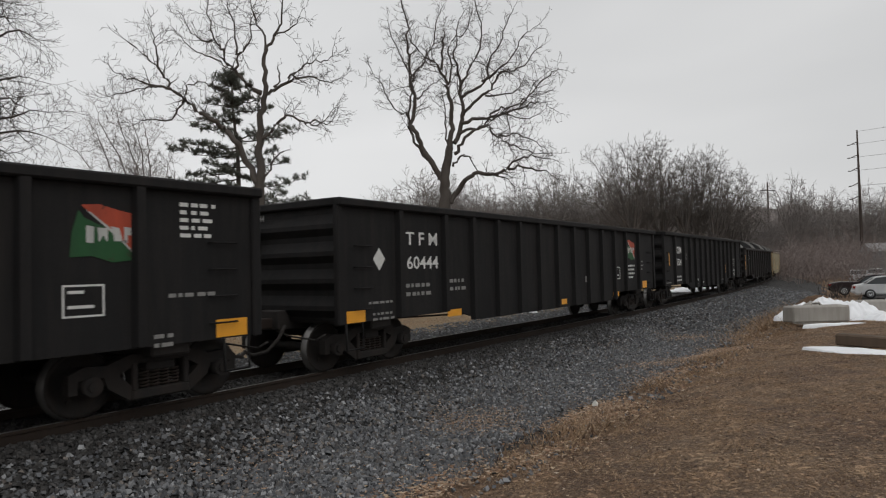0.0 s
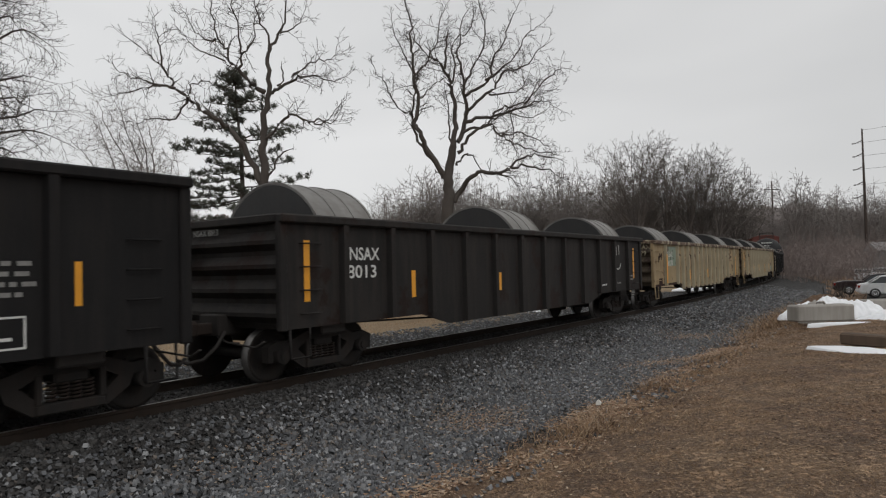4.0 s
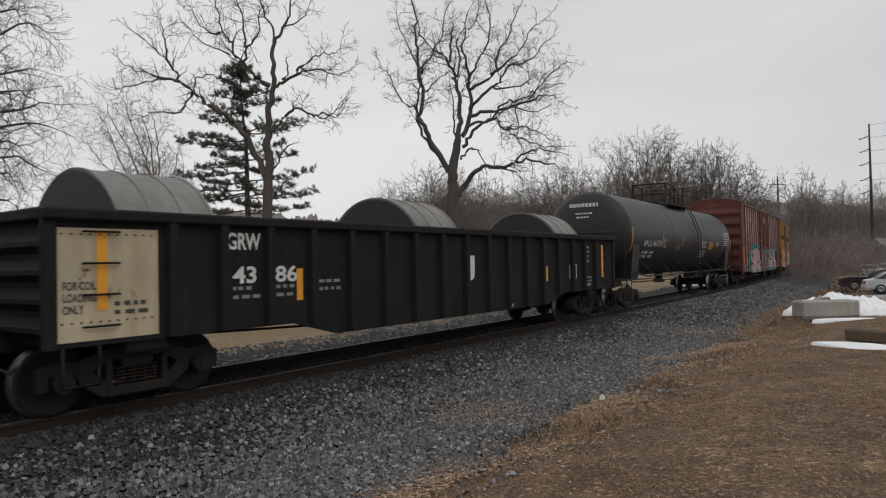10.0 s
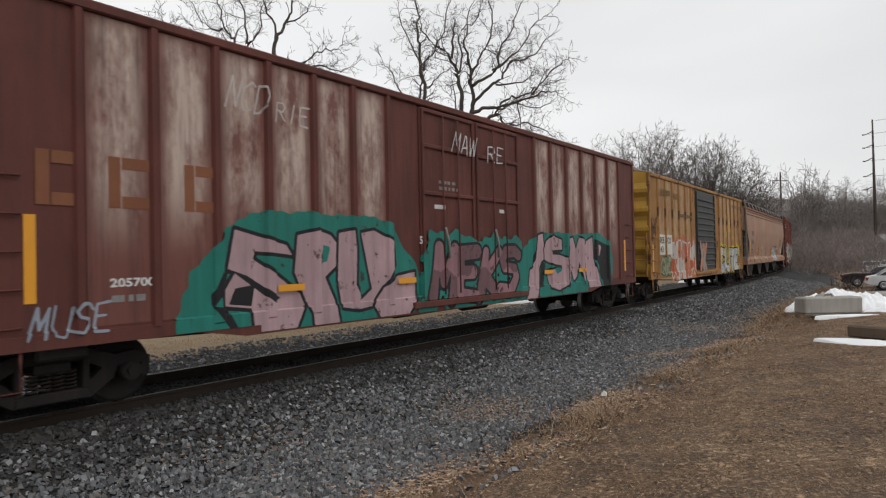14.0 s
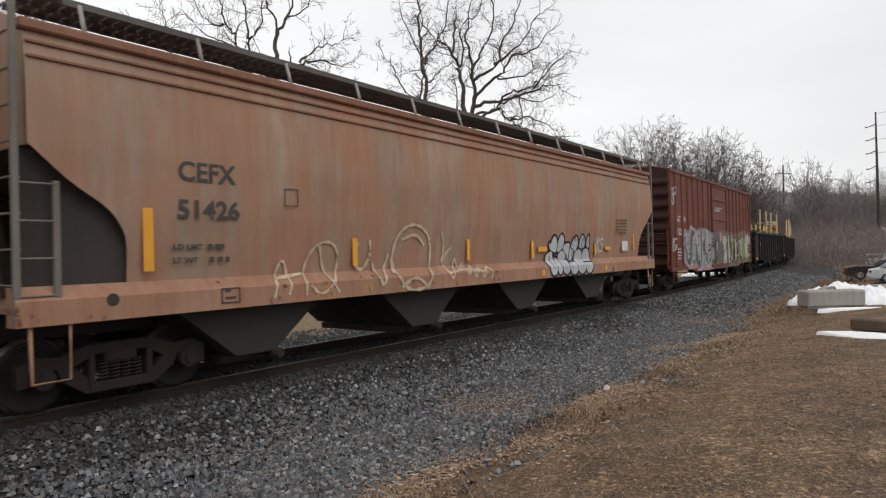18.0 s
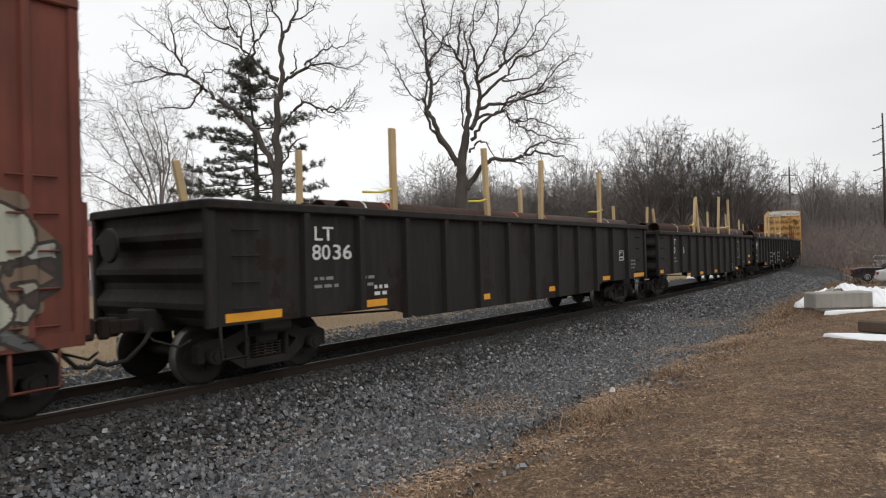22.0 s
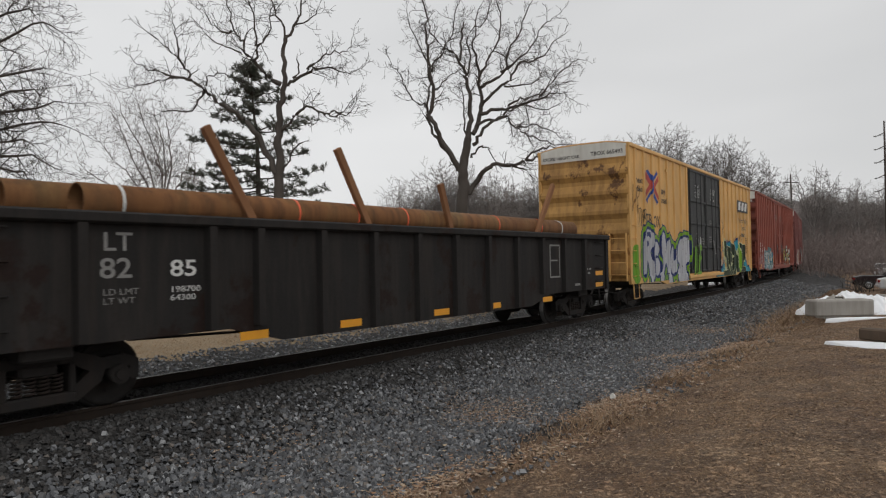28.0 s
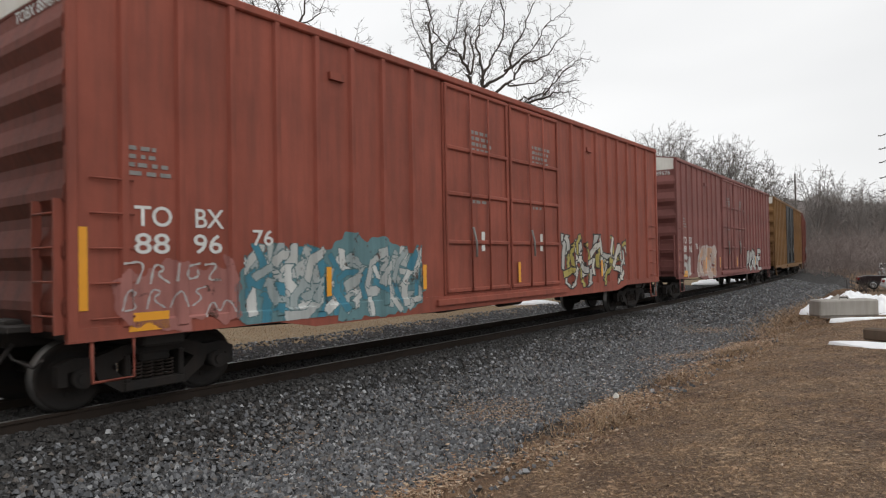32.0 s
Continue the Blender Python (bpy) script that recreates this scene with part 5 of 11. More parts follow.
def mural(car, layers, line, surface, edge=0.05, halo=(), cell=0.02, low=None, seed=1, label="", rag=0.03):
    """A painted piece of flat shapes laid over one another: c clouds, p outlined letters, b outlined round letters, f plain fills."""
    shapes = []
    for colour, kind, text in layers:
        pts = [tuple(float(v) for v in q.split(",")) for q in text.split()]
        shapes.append((colour, kind, rounded(pts, {"c": 2, "b": 2, "p": 0, "f": 0}[kind])))
    every = [q for s in shapes for q in s[2]]
    pad = edge + (halo[0][0] if halo else 0) + 0.06
    xs = np.arange(min(q[0] for q in every) - pad, max(q[0] for q in every) + pad, cell)
    zs = np.arange(min(q[1] for q in every) - pad, max(q[1] for q in every) + pad, cell)
    X, Z = np.meshgrid(xs, zs, indexing="ij")
    wob = rag * (0.5 * np.sin(X * 9.1 + seed) + 0.4 * np.sin(X * 21.7 + Z * 13 + seed) + 0.4 * np.sin(Z * 17 + X * 5.3))
    idx = np.full((len(xs) - 1, len(zs) - 1), -1)
    mats, near = [], [np.full(X.shape, 9.0), np.zeros(X.shape), np.zeros(X.shape)]

    def lay(d, level, colour):
        m = spray(colour)
        if m not in mats:
            mats.append(m)
        f = d - level
        gx, gz = np.gradient(f, cell)
        use = np.abs(f) < np.abs(near[0])
        for k, v in enumerate((f, gx, gz)):
            near[k] = np.where(use, v, near[k])
        mid = (f[1:, 1:] + f[:-1, 1:] + f[1:, :-1] + f[:-1, :-1]) / 4
        idx[mid < 0] = mats.index(m)

    done = [(c, k, outline_field(q, X, Z)) for c, k, q in shapes]
    letters = [d for c, k, d in done if k in "pb"]
    if halo:
        whole = functools.reduce(np.minimum, letters)
        for wide, colour in halo:
            lay(whole + wob, wide, colour)
    for c, k, d in done:
        if k in "pb":
            lay(d, edge, line)
        lay(d + (wob if k == "c" else 0), 0.0, c)
    if low:
        mx, mz = (X[1:, 1:] + X[:-1, 1:]) / 2, (Z[1:, 1:] + Z[1:, :-1]) / 2
        idx[mz < np.where(np.abs(mx) < low[1], low[0] - 0.1, low[0] + 0.01)] = -1
    f, gx, gz = near
    move = np.where(np.abs(f) < 0.8 * cell, f, 0) / np.maximum(gx * gx + gz * gz, 0.3)
    GX, GZ = X - np.clip(gx * move, -0.7 * cell, 0.7 * cell), Z - np.clip(gz * move, -0.7 * cell, 0.7 * cell)
    i, j = np.nonzero(idx >= 0)
    n = len(zs)
    quads = np.column_stack([i * n + j, (i + 1) * n + j, (i + 1) * n + j + 1, i * n + j + 1])
    verts = np.column_stack([GX.ravel(), surface(GX, GZ).ravel(), GZ.ravel()])
    used, back = np.unique(quads, return_inverse=True)
    return part("graffiti", raw_mesh("graffiti", verts[used], back.reshape(quads.shape), mats, idx[i, j]), None, car, label)


def wildstyle(x0, x1, z0, z1, seed, tones, count):
    """Interlocked bars and arrows, each a shape for mural()."""
    rnd = random.Random(seed)
    out = []
    for i in range(count):
        x = x0 + (x1 - x0) * (i % (count // 2) + rnd.uniform(0.1, 0.9)) / (count // 2)
        z = rnd.uniform(z0 + 0.15, z1 - 0.15)
        a = rnd.choice((75, 105, 60, 120, 20, 160, 45)) + rnd.uniform(-12, 12)
        c, s = math.cos(radians(a)), math.sin(radians(a))
        h, w = rnd.uniform(0.18, 0.42), rnd.uniform(0.045, 0.085)
        bend = rnd.uniform(-0.14, 0.14)
        shape = [(-h, -w), (0, -w + bend), (h * 0.6, -w), (h * 0.6, -w * 2.2), (h, 0), (h * 0.6, w * 2.2), (h * 0.6, w), (0, w + bend), (-h, w)] if rnd.random() < 0.55 else [(-h, -w * 1.3), (0, -w + bend), (h, -w * 0.6), (h, w * 1.2), (0, w + bend), (-h, w * 0.8)]
        pts = [(x + u * c - v * s, z + u * s + v * c) for u, v in shape]
        out.append((rnd.choice(tones), "p", " ".join("%.3f,%.3f" % (min(max(u, x0), x1), min(max(v, z0), z1)) for u, v in pts)))
    return out


def scrawl(car, word, x0, x1, z0, z1, colour, surface, seed=1, weight=0.018, slant=0.2):
    return graffiti(car, word, x0, x1, z0, z1, [colour], colour, None, weight, 0.002, seed, surface, slant, cell=0.013, label="thin scrawled paint tag")


def brush(car, strokes, colour, surface, weight, label):
    """Freehand paint strokes of even width laid on a surface, bars between strokes."""
    v, f = [], []
    for stroke in strokes.split("|"):
        pts = [tuple(float(u) for u in q.split(",")) for q in stroke.split()]
        for _ in range(2 if len(pts) > 2 else 0):
            pts = [pts[0]] + [(a[0] * (1 - k) + b[0] * k, a[1] * (1 - k) + b[1] * k) for a, b in zip(pts, pts[1:]) for k in (0.25, 0.75)] + [pts[-1]]
        fine = [(a[0] + (b[0] - a[0]) * k / 3, a[1] + (b[1] - a[1]) * k / 3) for a, b in zip(pts, pts[1:]) for k in range(3)] + [pts[-1]]
        base = len(v)
        for i, (x, z) in enumerate(fine):
            a, b = fine[max(0, i - 1)], fine[min(len(fine) - 1, i + 1)]
            dx, dz = b[0] - a[0], b[1] - a[1]
            k = weight / 2 / max(1e-6, math.hypot(dx, dz)) * (0.85 + 0.25 * math.sin(7.0 * i + x * 5))
            for sg in (-1, 1):
                u, w = x - sg * dz * k, z + sg * dx * k
                v.append((u, float(surface(np.array([u]), np.array([w]))[0]) - 0.003, w))
        f += [(base + 2 * i, base + 2 * i + 2, base + 2 * i + 3, base + 2 * i + 1) for i in range(len(fine) - 1)]
    return part("graffiti", raw_mesh("graffiti", v, f, [spray(colour)]), None, car, label)


def ribbed(posts, width, depth, y0, door=None, door_y=0.0, zs=0.0, sill=0.0):
    """The near side's surface, for paint that follows it."""
    def f(X, Z):
        out = np.zeros_like(X)
        for r in posts:
            out = np.maximum(out, np.clip((width / 2 + 0.035 - np.abs(X - r)) / 0.03, 0, 1) * depth)
        if door:
            out = np.where((X > door[0] - 0.02) & (X < door[1] + 0.02), door_y, out)
        out = np.where(Z < zs + 0.19, np.maximum(out * (Z > zs + 0.1), sill), out)
        return -(y0 + out + 0.009)
    return f


# ---------------------------------------------------------------- the train, car by car
def tape(car, x, z, w=0.5, h=0.13, y=-1.5):
    return plate(car, x, x + w, z, z + h, M["yellow_tape"], y=y, label="yellow reflective strip")


def tape_v(car, x, z, h=0.9, w=0.12, y=-1.5, mat="yellow_tape"):
    return plate(car, x, x + w, z, z + h, M[mat], y=y, label="yellow reflective strip")


def frame_box(car, x0, x1, z0, z1, mat=None, y=-1.5, bars=2, t=0.022):
    """A stencilled box with a few lines in it."""
    bm = bmesh.new()
    for a, b, c, d in ((x0, x1, z0, z0 + t), (x0, x1, z1 - t, z1), (x0, x0 + t, z0 + t, z1 - t), (x1 - t, x1, z0 + t, z1 - t)):
        box(bm, a, b, y - 0.005, y - 0.001, c, d)
    for k in range(bars):
        zz = z0 + (z1 - z0) * (k + 0.6) / (bars + 0.2)
        box(bm, x0 + 0.06, x0 + (x1 - x0) * (0.5 if k % 2 else 0.75), y - 0.005, y - 0.001, zz, zz + 0.035)
    return part("stencil_box", bm, mat or M["letter"], car, "white stencilled box")


def smile(car, x, z, r=0.26, y=-1.5, tilt=0.0):
    bm = bmesh.new()
    pts = [(x + r * math.cos(radians(a + tilt)), y - 0.006, z + r * math.sin(radians(a + tilt))) for a in range(200, 345, 12)]
    tube(bm, pts, 0.018, 5)
    for dx in (-0.1, 0.12):
        c, s = math.cos(radians(tilt)), math.sin(radians(tilt))
        a, b = (dx, 0.18), (dx - 0.02, 0.5)
        tube(bm, [(x + a[0] * c - a[1] * s, y - 0.006, z + a[0] * s + a[1] * c), (x + b[0] * c - b[1] * s, y - 0.006, z + b[0] * s + b[1] * c)], 0.018, 5)
    for v in bm.verts:
        v.co.y = y - 0.006 + (v.co.y - y + 0.006) * 0.12
    part("chalk_drawing", bm, M["letter"], car, "chalked smiling mouth and two eye strokes")


def flag(car, x0, x1, z0, z1):
    """A waving painted panel: green and red fields, a pale edge and broken white letters."""
    RED, GREEN, PALE = (0.42, 0.07, 0.035), (0.02, 0.085, 0.03), (0.5, 0.5, 0.48)
    shapes = ((RED, "0.15,0.97 0.4,1 0.68,0.91 1,0.84 0.97,0.07 0.68,0.33 0.5,0.59 0.3,0.8"), (GREEN, "0.12,0.89 0.19,0.76 0.5,0.59 0.75,0.31 0.95,0.05 0.58,0 0.3,0.11 0,0.09 0.03,0.5"),
              (PALE, "0.15,0.97 0.3,0.8 0.5,0.6 0.75,0.32 0.96,0.06 0.97,0.09 0.76,0.35 0.52,0.63 0.31,0.83"), (PALE, "0.22,0.63 0.33,0.61 0.32,0.33 0.22,0.34"), (PALE, "0.37,0.6 0.52,0.59 0.51,0.34 0.45,0.48 0.39,0.33"),
              (PALE, "0.56,0.63 0.68,0.6 0.73,0.37 0.61,0.37"), (PALE, "0.75,0.63 0.92,0.6 0.9,0.48 0.8,0.48 0.8,0.34 0.75,0.34"))
    place = lambda q: "%.3f,%.3f" % (x0 + (x1 - x0) * float(q.split(",")[0]), z0 + (z1 - z0) * float(q.split(",")[1]))
    mural(car, [(c, "f", " ".join(place(q) for q in s.split())) for c, s in shapes], PALE, lambda X, Z: np.full(X.shape, -1.508), cell=0.012, label="peeling red, white and green painted panel")


BLACK_RIBS = [-6.67] + [float(v) for v in np.linspace(-5.22, 5.22, 11)] + [6.5]
CREAM_RIBS = [-6.53] + [float(v) for v in np.linspace(-4.85, 4.97, 13)] + [6.65]
COIL_RIBS = [-6.63, -5.88, -5.1] + [float(v) for v in np.linspace(-4.27, 5.1, 12)] + [5.88, 6.63]
PIPE_RIBS = [float(v) for v in np.linspace(-6.5, 6.5, 12)]
WHITE, SILVER, INK = (0.62, 0.62, 0.6), (0.42, 0.43, 0.45), (0.015, 0.015, 0.018)


def black_gondolas():
    c, L = gondola("gondola", "black gondola car with a painted flag panel and orange reflectors", -23.0, -6.38, 2.95, M["black"], rib_xs=BLACK_RIBS)
    flag(c, 5.70, 6.54, 1.9, 2.58)
    frame_box(c, 5.62, 6.09, 1.28, 1.65)
    data_bars(c, 7.07, 2.62, 0.5, 5, 0.1, 0.05, M["letter"])
    tape(c, 7.59, 0.88, 0.5, 0.24)
    data_bars(c, 6.9, 1.45, 0.6, 1)
    data_bars(c, 6.7, 0.95, 0.35, 2)
    c, L = gondola("gondola", "black gondola car with white lettering and orange reflectors", -4.83, 11.72, 2.95, M["black"], rib_xs=BLACK_RIBS)
    lettering(c, "T F M", -6.44, 2.2, 0.25, width=1.0)
    lettering(c, "60444", -6.43, 1.75, 0.24, width=1.0)
    bm = bmesh.new()
    prism(bm, [(-7.21, 1.73), (-7.05, 1.93), (-7.21, 2.13), (-7.37, 1.93)], "y", -1.506, -1.501)
    part("placard", bm, M["letter"], c, "white diamond marking")
    data_bars(c, -6.46, 1.4, 0.95, 2, 0.16, 0.07)
    data_bars(c, -5.05, 1.45, 0.6, 2, 0.16, 0.07)
    data_bars(c, -7.5, 1.15, 0.6, 1, 0.1, 0.04)
    data_bars(c, -7.4, 0.95, 0.6, 2, 0.09, 0.04)
    tape(c, -8.06, 0.86, 0.46, 0.2)
    tape(c, -5.12, 0.76, 0.5, 0.14)
    tape(c, 0.1, 0.7, 0.5, 0.14)
    tape(c, 4.09, 0.72, 0.5, 0.16)
    tape(c, 6.95, 0.9, 0.46, 0.24)
    flag(c, 5.36, 6.2, 1.88, 2.56)
    frame_box(c, 4.25, 4.75, 1.27, 1.66)
    data_bars(c, 5.36, 1.66, 0.85, 4, 0.13, 0.06, M["letter"])
    data_bars(c, 6.7, 1.8, 0.4, 3, 0.13, 0.05)
    plate(c, 1.9, 2.25, 1.25, 1.42, M["letter_dim"], "sticker")
    end_lettering(c, "TFM 60444", 0.9, 2.66, 0.1, -L / 2, M["letter_dim"])
    c, L = gondola("gondola", "black gondola car with bold white lettering and yellow strips", 12.95, 29.3, 2.98, M["black"], rib_xs=BLACK_RIBS)
    lettering(c, "KCSM", -6.44, 2.15, 0.27, width=0.93, bold=0.008)
    lettering(c, "61524", -6.44, 1.66, 0.26, width=0.93, bold=0.008)
    frame_box(c, -4.95, -4.66, 1.87, 2.14, M["letter_dim"])
    tape_v(c, -7.42, 1.66, 0.5, 0.1)
    tape_v(c, -1.87, 1.17, 0.49, 0.1, mat="tape_dim")
    tape_v(c, 1.32, 1.14, 0.5, 0.1, mat="tape_dim")
    tape_v(c, 3.68, 1.18, 0.46, 0.08, mat="tape_dim")
    tape_v(c, 6.75, 1.4, 0.5, 0.08)
    data_bars(c, -6.57, 1.15, 1.2, 2, 0.15, 0.065, M["letter"])
    data_bars(c, -7.9, 0.95, 1.0, 1, 0.1, 0.04)
    lettering(c, "RELEASE ROD", -3.14, 0.79, 0.085, width=0.52, bold=0.002)
    lettering(c, "RETAINING VALVE", -2.08, 0.79, 0.085, width=0.6, bold=0.002)
    data_bars(c, -1.0, 0.87, 0.32, 2, 0.06, 0.035, M["letter"])
    data_bars(c, 3.14, 0.9, 0.5, 2, 0.06, 0.03, M["letter"])
    plate(c, -2.82, -2.56, 0.92, 1.02, M["letter"], "sticker")
    frame_box(c, 5.72, 6.25, 0.98, 1.33, bars=2)
    plate(c, 4.25, 4.6, 0.96, 1.05, M["letter"], "sticker")
    data_bars(c, 5.85, 1.86, 0.4, 4, 0.11, 0.05)
    data_bars(c, 2.6, 0.84, 0.8, 1, 0.1, 0.04)
    end_lettering(c, "KCSM 61524", 0.75, 2.67, 0.11, -L / 2)


def coil_gondolas():
    c, L = gondola("gondola", "dark brown-black gondola car carrying grey coil covers", 30.75, 46.65, 2.6, M["black_brown"], rib_xs=[float(v) for v in np.linspace(-6.6, 6.6, 12)])
    lettering(c, "NSAX", -6.45, 1.9, 0.22, M["letter"], width=0.75)
    lettering(c, "8013", -6.5, 1.6, 0.22, M["letter"], width=0.72)
    tape_v(c, -7.45, 1.26, 0.95)
    tape_v(c, -4.78, 1.2, 0.5)
    tape_v(c, -1.6, 1.2, 0.4)
    tape_v(c, 4.29, 1.2, 0.5, 0.14)
    tape_v(c, 7.19, 1.24, 1.0)
    smile(c, 5.82, 1.82)
    data_bars(c, 4.4, 1.08, 0.5, 1, 0.1, 0.05, M["letter"])
    data_bars(c, 5.58, 1.1, 0.5, 1)
    data_bars(c, 6.8, 1.3, 0.4, 2)
    end_lettering(c, "NSAX 8013", 0.6, 2.34, 0.1, -L / 2, M["letter_dim"])
    for x in (31.84, 38.4, 44.2):
        coil_cover(c, x + 0.7 - 38.7, 2.54, 3.28)
    for k, (a, b) in enumerate(((47.95, 64.1), (65.4, 81.5))):
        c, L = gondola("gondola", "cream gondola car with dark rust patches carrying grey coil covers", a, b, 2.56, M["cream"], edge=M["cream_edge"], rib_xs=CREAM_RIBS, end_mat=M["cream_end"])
        mid = (a + b) / 2
        if k == 0:
            plate(c, -6.44, -4.95, 1.6, 2.36, M["sage"], "painted_panel", label="faded green panel")
            end_lettering(c, "NSAX\n8179", -0.85, 2.24, 0.16, -L / 2, M["rib_cream"])
            lettering(c, "NSAX", -6.18, 1.95, 0.22, M["white_paint"], -1.506, width=0.72, bold=0.0)
            lettering(c, "8179", -6.08, 1.6, 0.22, M["white_paint"], -1.506, width=0.64)
            tape_v(c, -6.62, 0.95, 1.1, 0.13, -1.602)
            tape_v(c, 6.58, 0.94, 1.05, 0.12, -1.602)
            tape_v(c, -3.22, 1.0, 0.42, 0.1, -1.602)
            tape_v(c, 0.02, 1.0, 0.4, 0.1, -1.602)
            plate(c, 6.72, 7.18, 1.47, 1.8, M["black_brown"], "placard", label="dark stencil panel")
            frame_box(c, 6.74, 7.16, 1.5, 1.78, y=-1.505, bars=1)
            spots = [(5.43, 2.0, 0.42, 0.34), (5.95, 2.02, 0.16, 0.2), (-7.3, 1.9, 0.14, 0.1), (-7.1, 2.05, 0.1, 0.1), (-6.9, 1.95, 0.12, 0.16), (4.5, 2.1, 0.2, 0.2)]
            covers = (50.0, 55.95, 61.5)
            bm = bmesh.new()
            box(bm, L / 2 + 0.02, L / 2 + 0.34, -1.3, -0.72, 1.25, 2.2, 0.05)
            box(bm, L / 2 + 0.02, L / 2 + 0.42, -1.35, 0.6, 0.9, 1.2, 0.03)
            tube(bm, [(L / 2 + 0.2, -0.66, 1.75), (L / 2 + 0.2, 0.2, 1.75)], 0.16, 12)
            part("brake_gear", bm, M["under"], c, "dark grimy hand brake housing and reservoir")
            bm = bmesh.new()
            lathe(bm, [(L / 2 + 0.36, 0.25), (L / 2 + 0.4, 0.29), (L / 2 + 0.42, 0.25)], 16, "x", (0, -1.0, 1.8))
            part("brake_wheel", bm, M["truck_rust"], c)
        else:
            lettering(c, "NSAX", -6.2, 2.0, 0.2, M["rib_cream"], width=0.72, bold=0.004)
            lettering(c, "8148", -6.15, 1.62, 0.24, M["rib_cream"], width=0.72, bold=0.004)
            data_bars(c, -6.25, 1.42, 0.9, 2, 0.15, 0.05, M["rib_cream"])
            tape_v(c, -7.38, 1.35, 0.9, 0.13)
            tape_v(c, -4.02, 1.0, 0.5, 0.1, -1.602)
            tape_v(c, -1.5, 1.05, 0.45, 0.1, -1.602)
            tape_v(c, 1.55, 0.95, 0.52, 0.12, -1.602)
            tape_v(c, 4.12, 0.94, 0.56, 0.12, -1.602)
            tape_v(c, 7.25, 1.5, 0.62, 0.1)
            frame_box(c, 6.85, 7.18, 1.6, 1.9, M["letter_dark"])
            plate(c, 5.26, 6.55, 0.98, 1.3, M["sage"], "painted_panel", label="faded green panel")
            spots = [(-5.6, 2.1, 0.5, 0.22), (-4.6, 2.15, 0.35, 0.2), (-2.4, 2.2, 0.3, 0.16), (-7.0, 2.0, 0.4, 0.3), (0.3, 2.1, 0.16, 0.1), (2.05, 2.02, 0.18, 0.2), (2.9, 2.05, 0.22, 0.14), (3.7, 2.2, 0.14, 0.1), (4.6, 2.1, 0.26, 0.16), (5.3, 2.1, 0.2, 0.2), (5.7, 1.95, 0.24, 0.22), (6.15, 2.1, 0.22, 0.18), (-1.1, 2.05, 0.14, 0.12), (-6.2, 2.1, 0.2, 0.14), (-3.4, 2.1, 0.2, 0.12)]
            covers = (67.25, 72.75, 79.05)
        rnd = random.Random(k + 3)
        # blistered rust in clusters high on the panels, with a stain round the large ones
        dots = []
        for x, z, w, hh in spots:
            for _ in range(max(3, int(w * 44))):
                dots.append((x + rnd.gauss(0, w * 0.42), z + rnd.gauss(0, 0.11), rnd.uniform(0.04, 0.13)))
        for q in [rnd.uniform(-7, 7) for _ in range(16)]:
            for _ in range(rnd.randrange(3, 8)):
                dots.append((q + rnd.gauss(0, 0.16), 2.1 + rnd.gauss(0, 0.13), rnd.uniform(0.025, 0.08)))
        for x, z, w in dots:
            z = min(max(z, 1.2), 2.33 - w / 2)
            if min(abs(x - q) for q in CREAM_RIBS) < 0.11 + w / 2 or abs(x) > 7.9:
                continue
            bm = bmesh.new()
            ring = rounded([(x + w * rnd.uniform(0.35, 0.62) * math.cos(6.2832 * q / 7), z + w * rnd.uniform(0.4, 0.8) * math.sin(6.2832 * q / 7)) for q in range(7)], 1)
            prism(bm, ring, "y", -1.5085, -1.5005)
            part("rust_blister", bm, M["rust_dark"], c, "dark rusted blister")
        # rust run along the foot of each rib
        for q in CREAM_RIBS:
            for sg in (-1, 1):
                if rnd.random() < 0.75:
                    x, top = q + sg * 0.1, rnd.uniform(1.0, 2.3)
                    pts = [(x + sg * rnd.uniform(0.01, 0.05) * (1 if k % 2 else 0.5), 0.93 + (top - 0.93) * k / 9) for k in range(10)]
                    bm = bmesh.new()
                    prism(bm, [(x - sg * 0.02, 0.9)] + pts + [(x - sg * 0.02, top)], "y", -1.5045, -1.5005)
                    part("rust_run", bm, M["rust_dark"], c, "brown rust run beside a rib")
        plate(c, 3.47, 3.8, 1.5, 2.08, M["cream_edge"], "patch_plate", d=0.03)
        plate(c, -7.3, -6.92, 0.9, 1.15, M["rust_dark"], "jacking_pad", d=0.012)
        plate(c, 5.4, 5.9, 0.98, 1.05, M["letter_dark"], "sticker")
        bm = bmesh.new()
        prism(bm, [(-L / 2 + 0.02, 0.86), (-L / 2 + 3.5, 0.86), (-L / 2 + 4.4, 0.62), (L / 2 - 4.4, 0.62), (L / 2 - 3.5, 0.86), (L / 2 - 0.02, 0.86), (L / 2 - 0.02, 0.95), (L / 2 - 3.5, 0.94), (L / 2 - 4.4, 0.71), (0, 0.68), (-L / 2 + 4.4, 0.7), (-L / 2 + 3.5, 0.95), (-L / 2 + 0.02, 0.93)], "y", -1.507, -1.501)
        part("rusted_sill", bm, M["rust_dark"], c, "rusted lower sill edge")
        for x in covers:
            coil_cover(c, x + 0.7 - mid, 2.48, 3.24, 1.65 if x < 60 else 1.35)
    c, L = gondola("gondola", "black gondola car with a cream corner panel carrying coil covers", 82.75, 99.0, 2.42, M["black"], rib_xs=COIL_RIBS)
    plate(c, -8.1, -6.8, 0.92, 2.2, M["cream_panel"], "corner_panel", d=0.012, label="cream riveted corner panel")
    bm = bmesh.new()
    for i in range(12):
        for z in (1.12, 2.12):
            box(bm, -8.05 + 0.105 * i, -8.03 + 0.105 * i, -1.522, -1.511, z, z + 0.02)
    part("rivet", bm, M["rust_dark"], c)
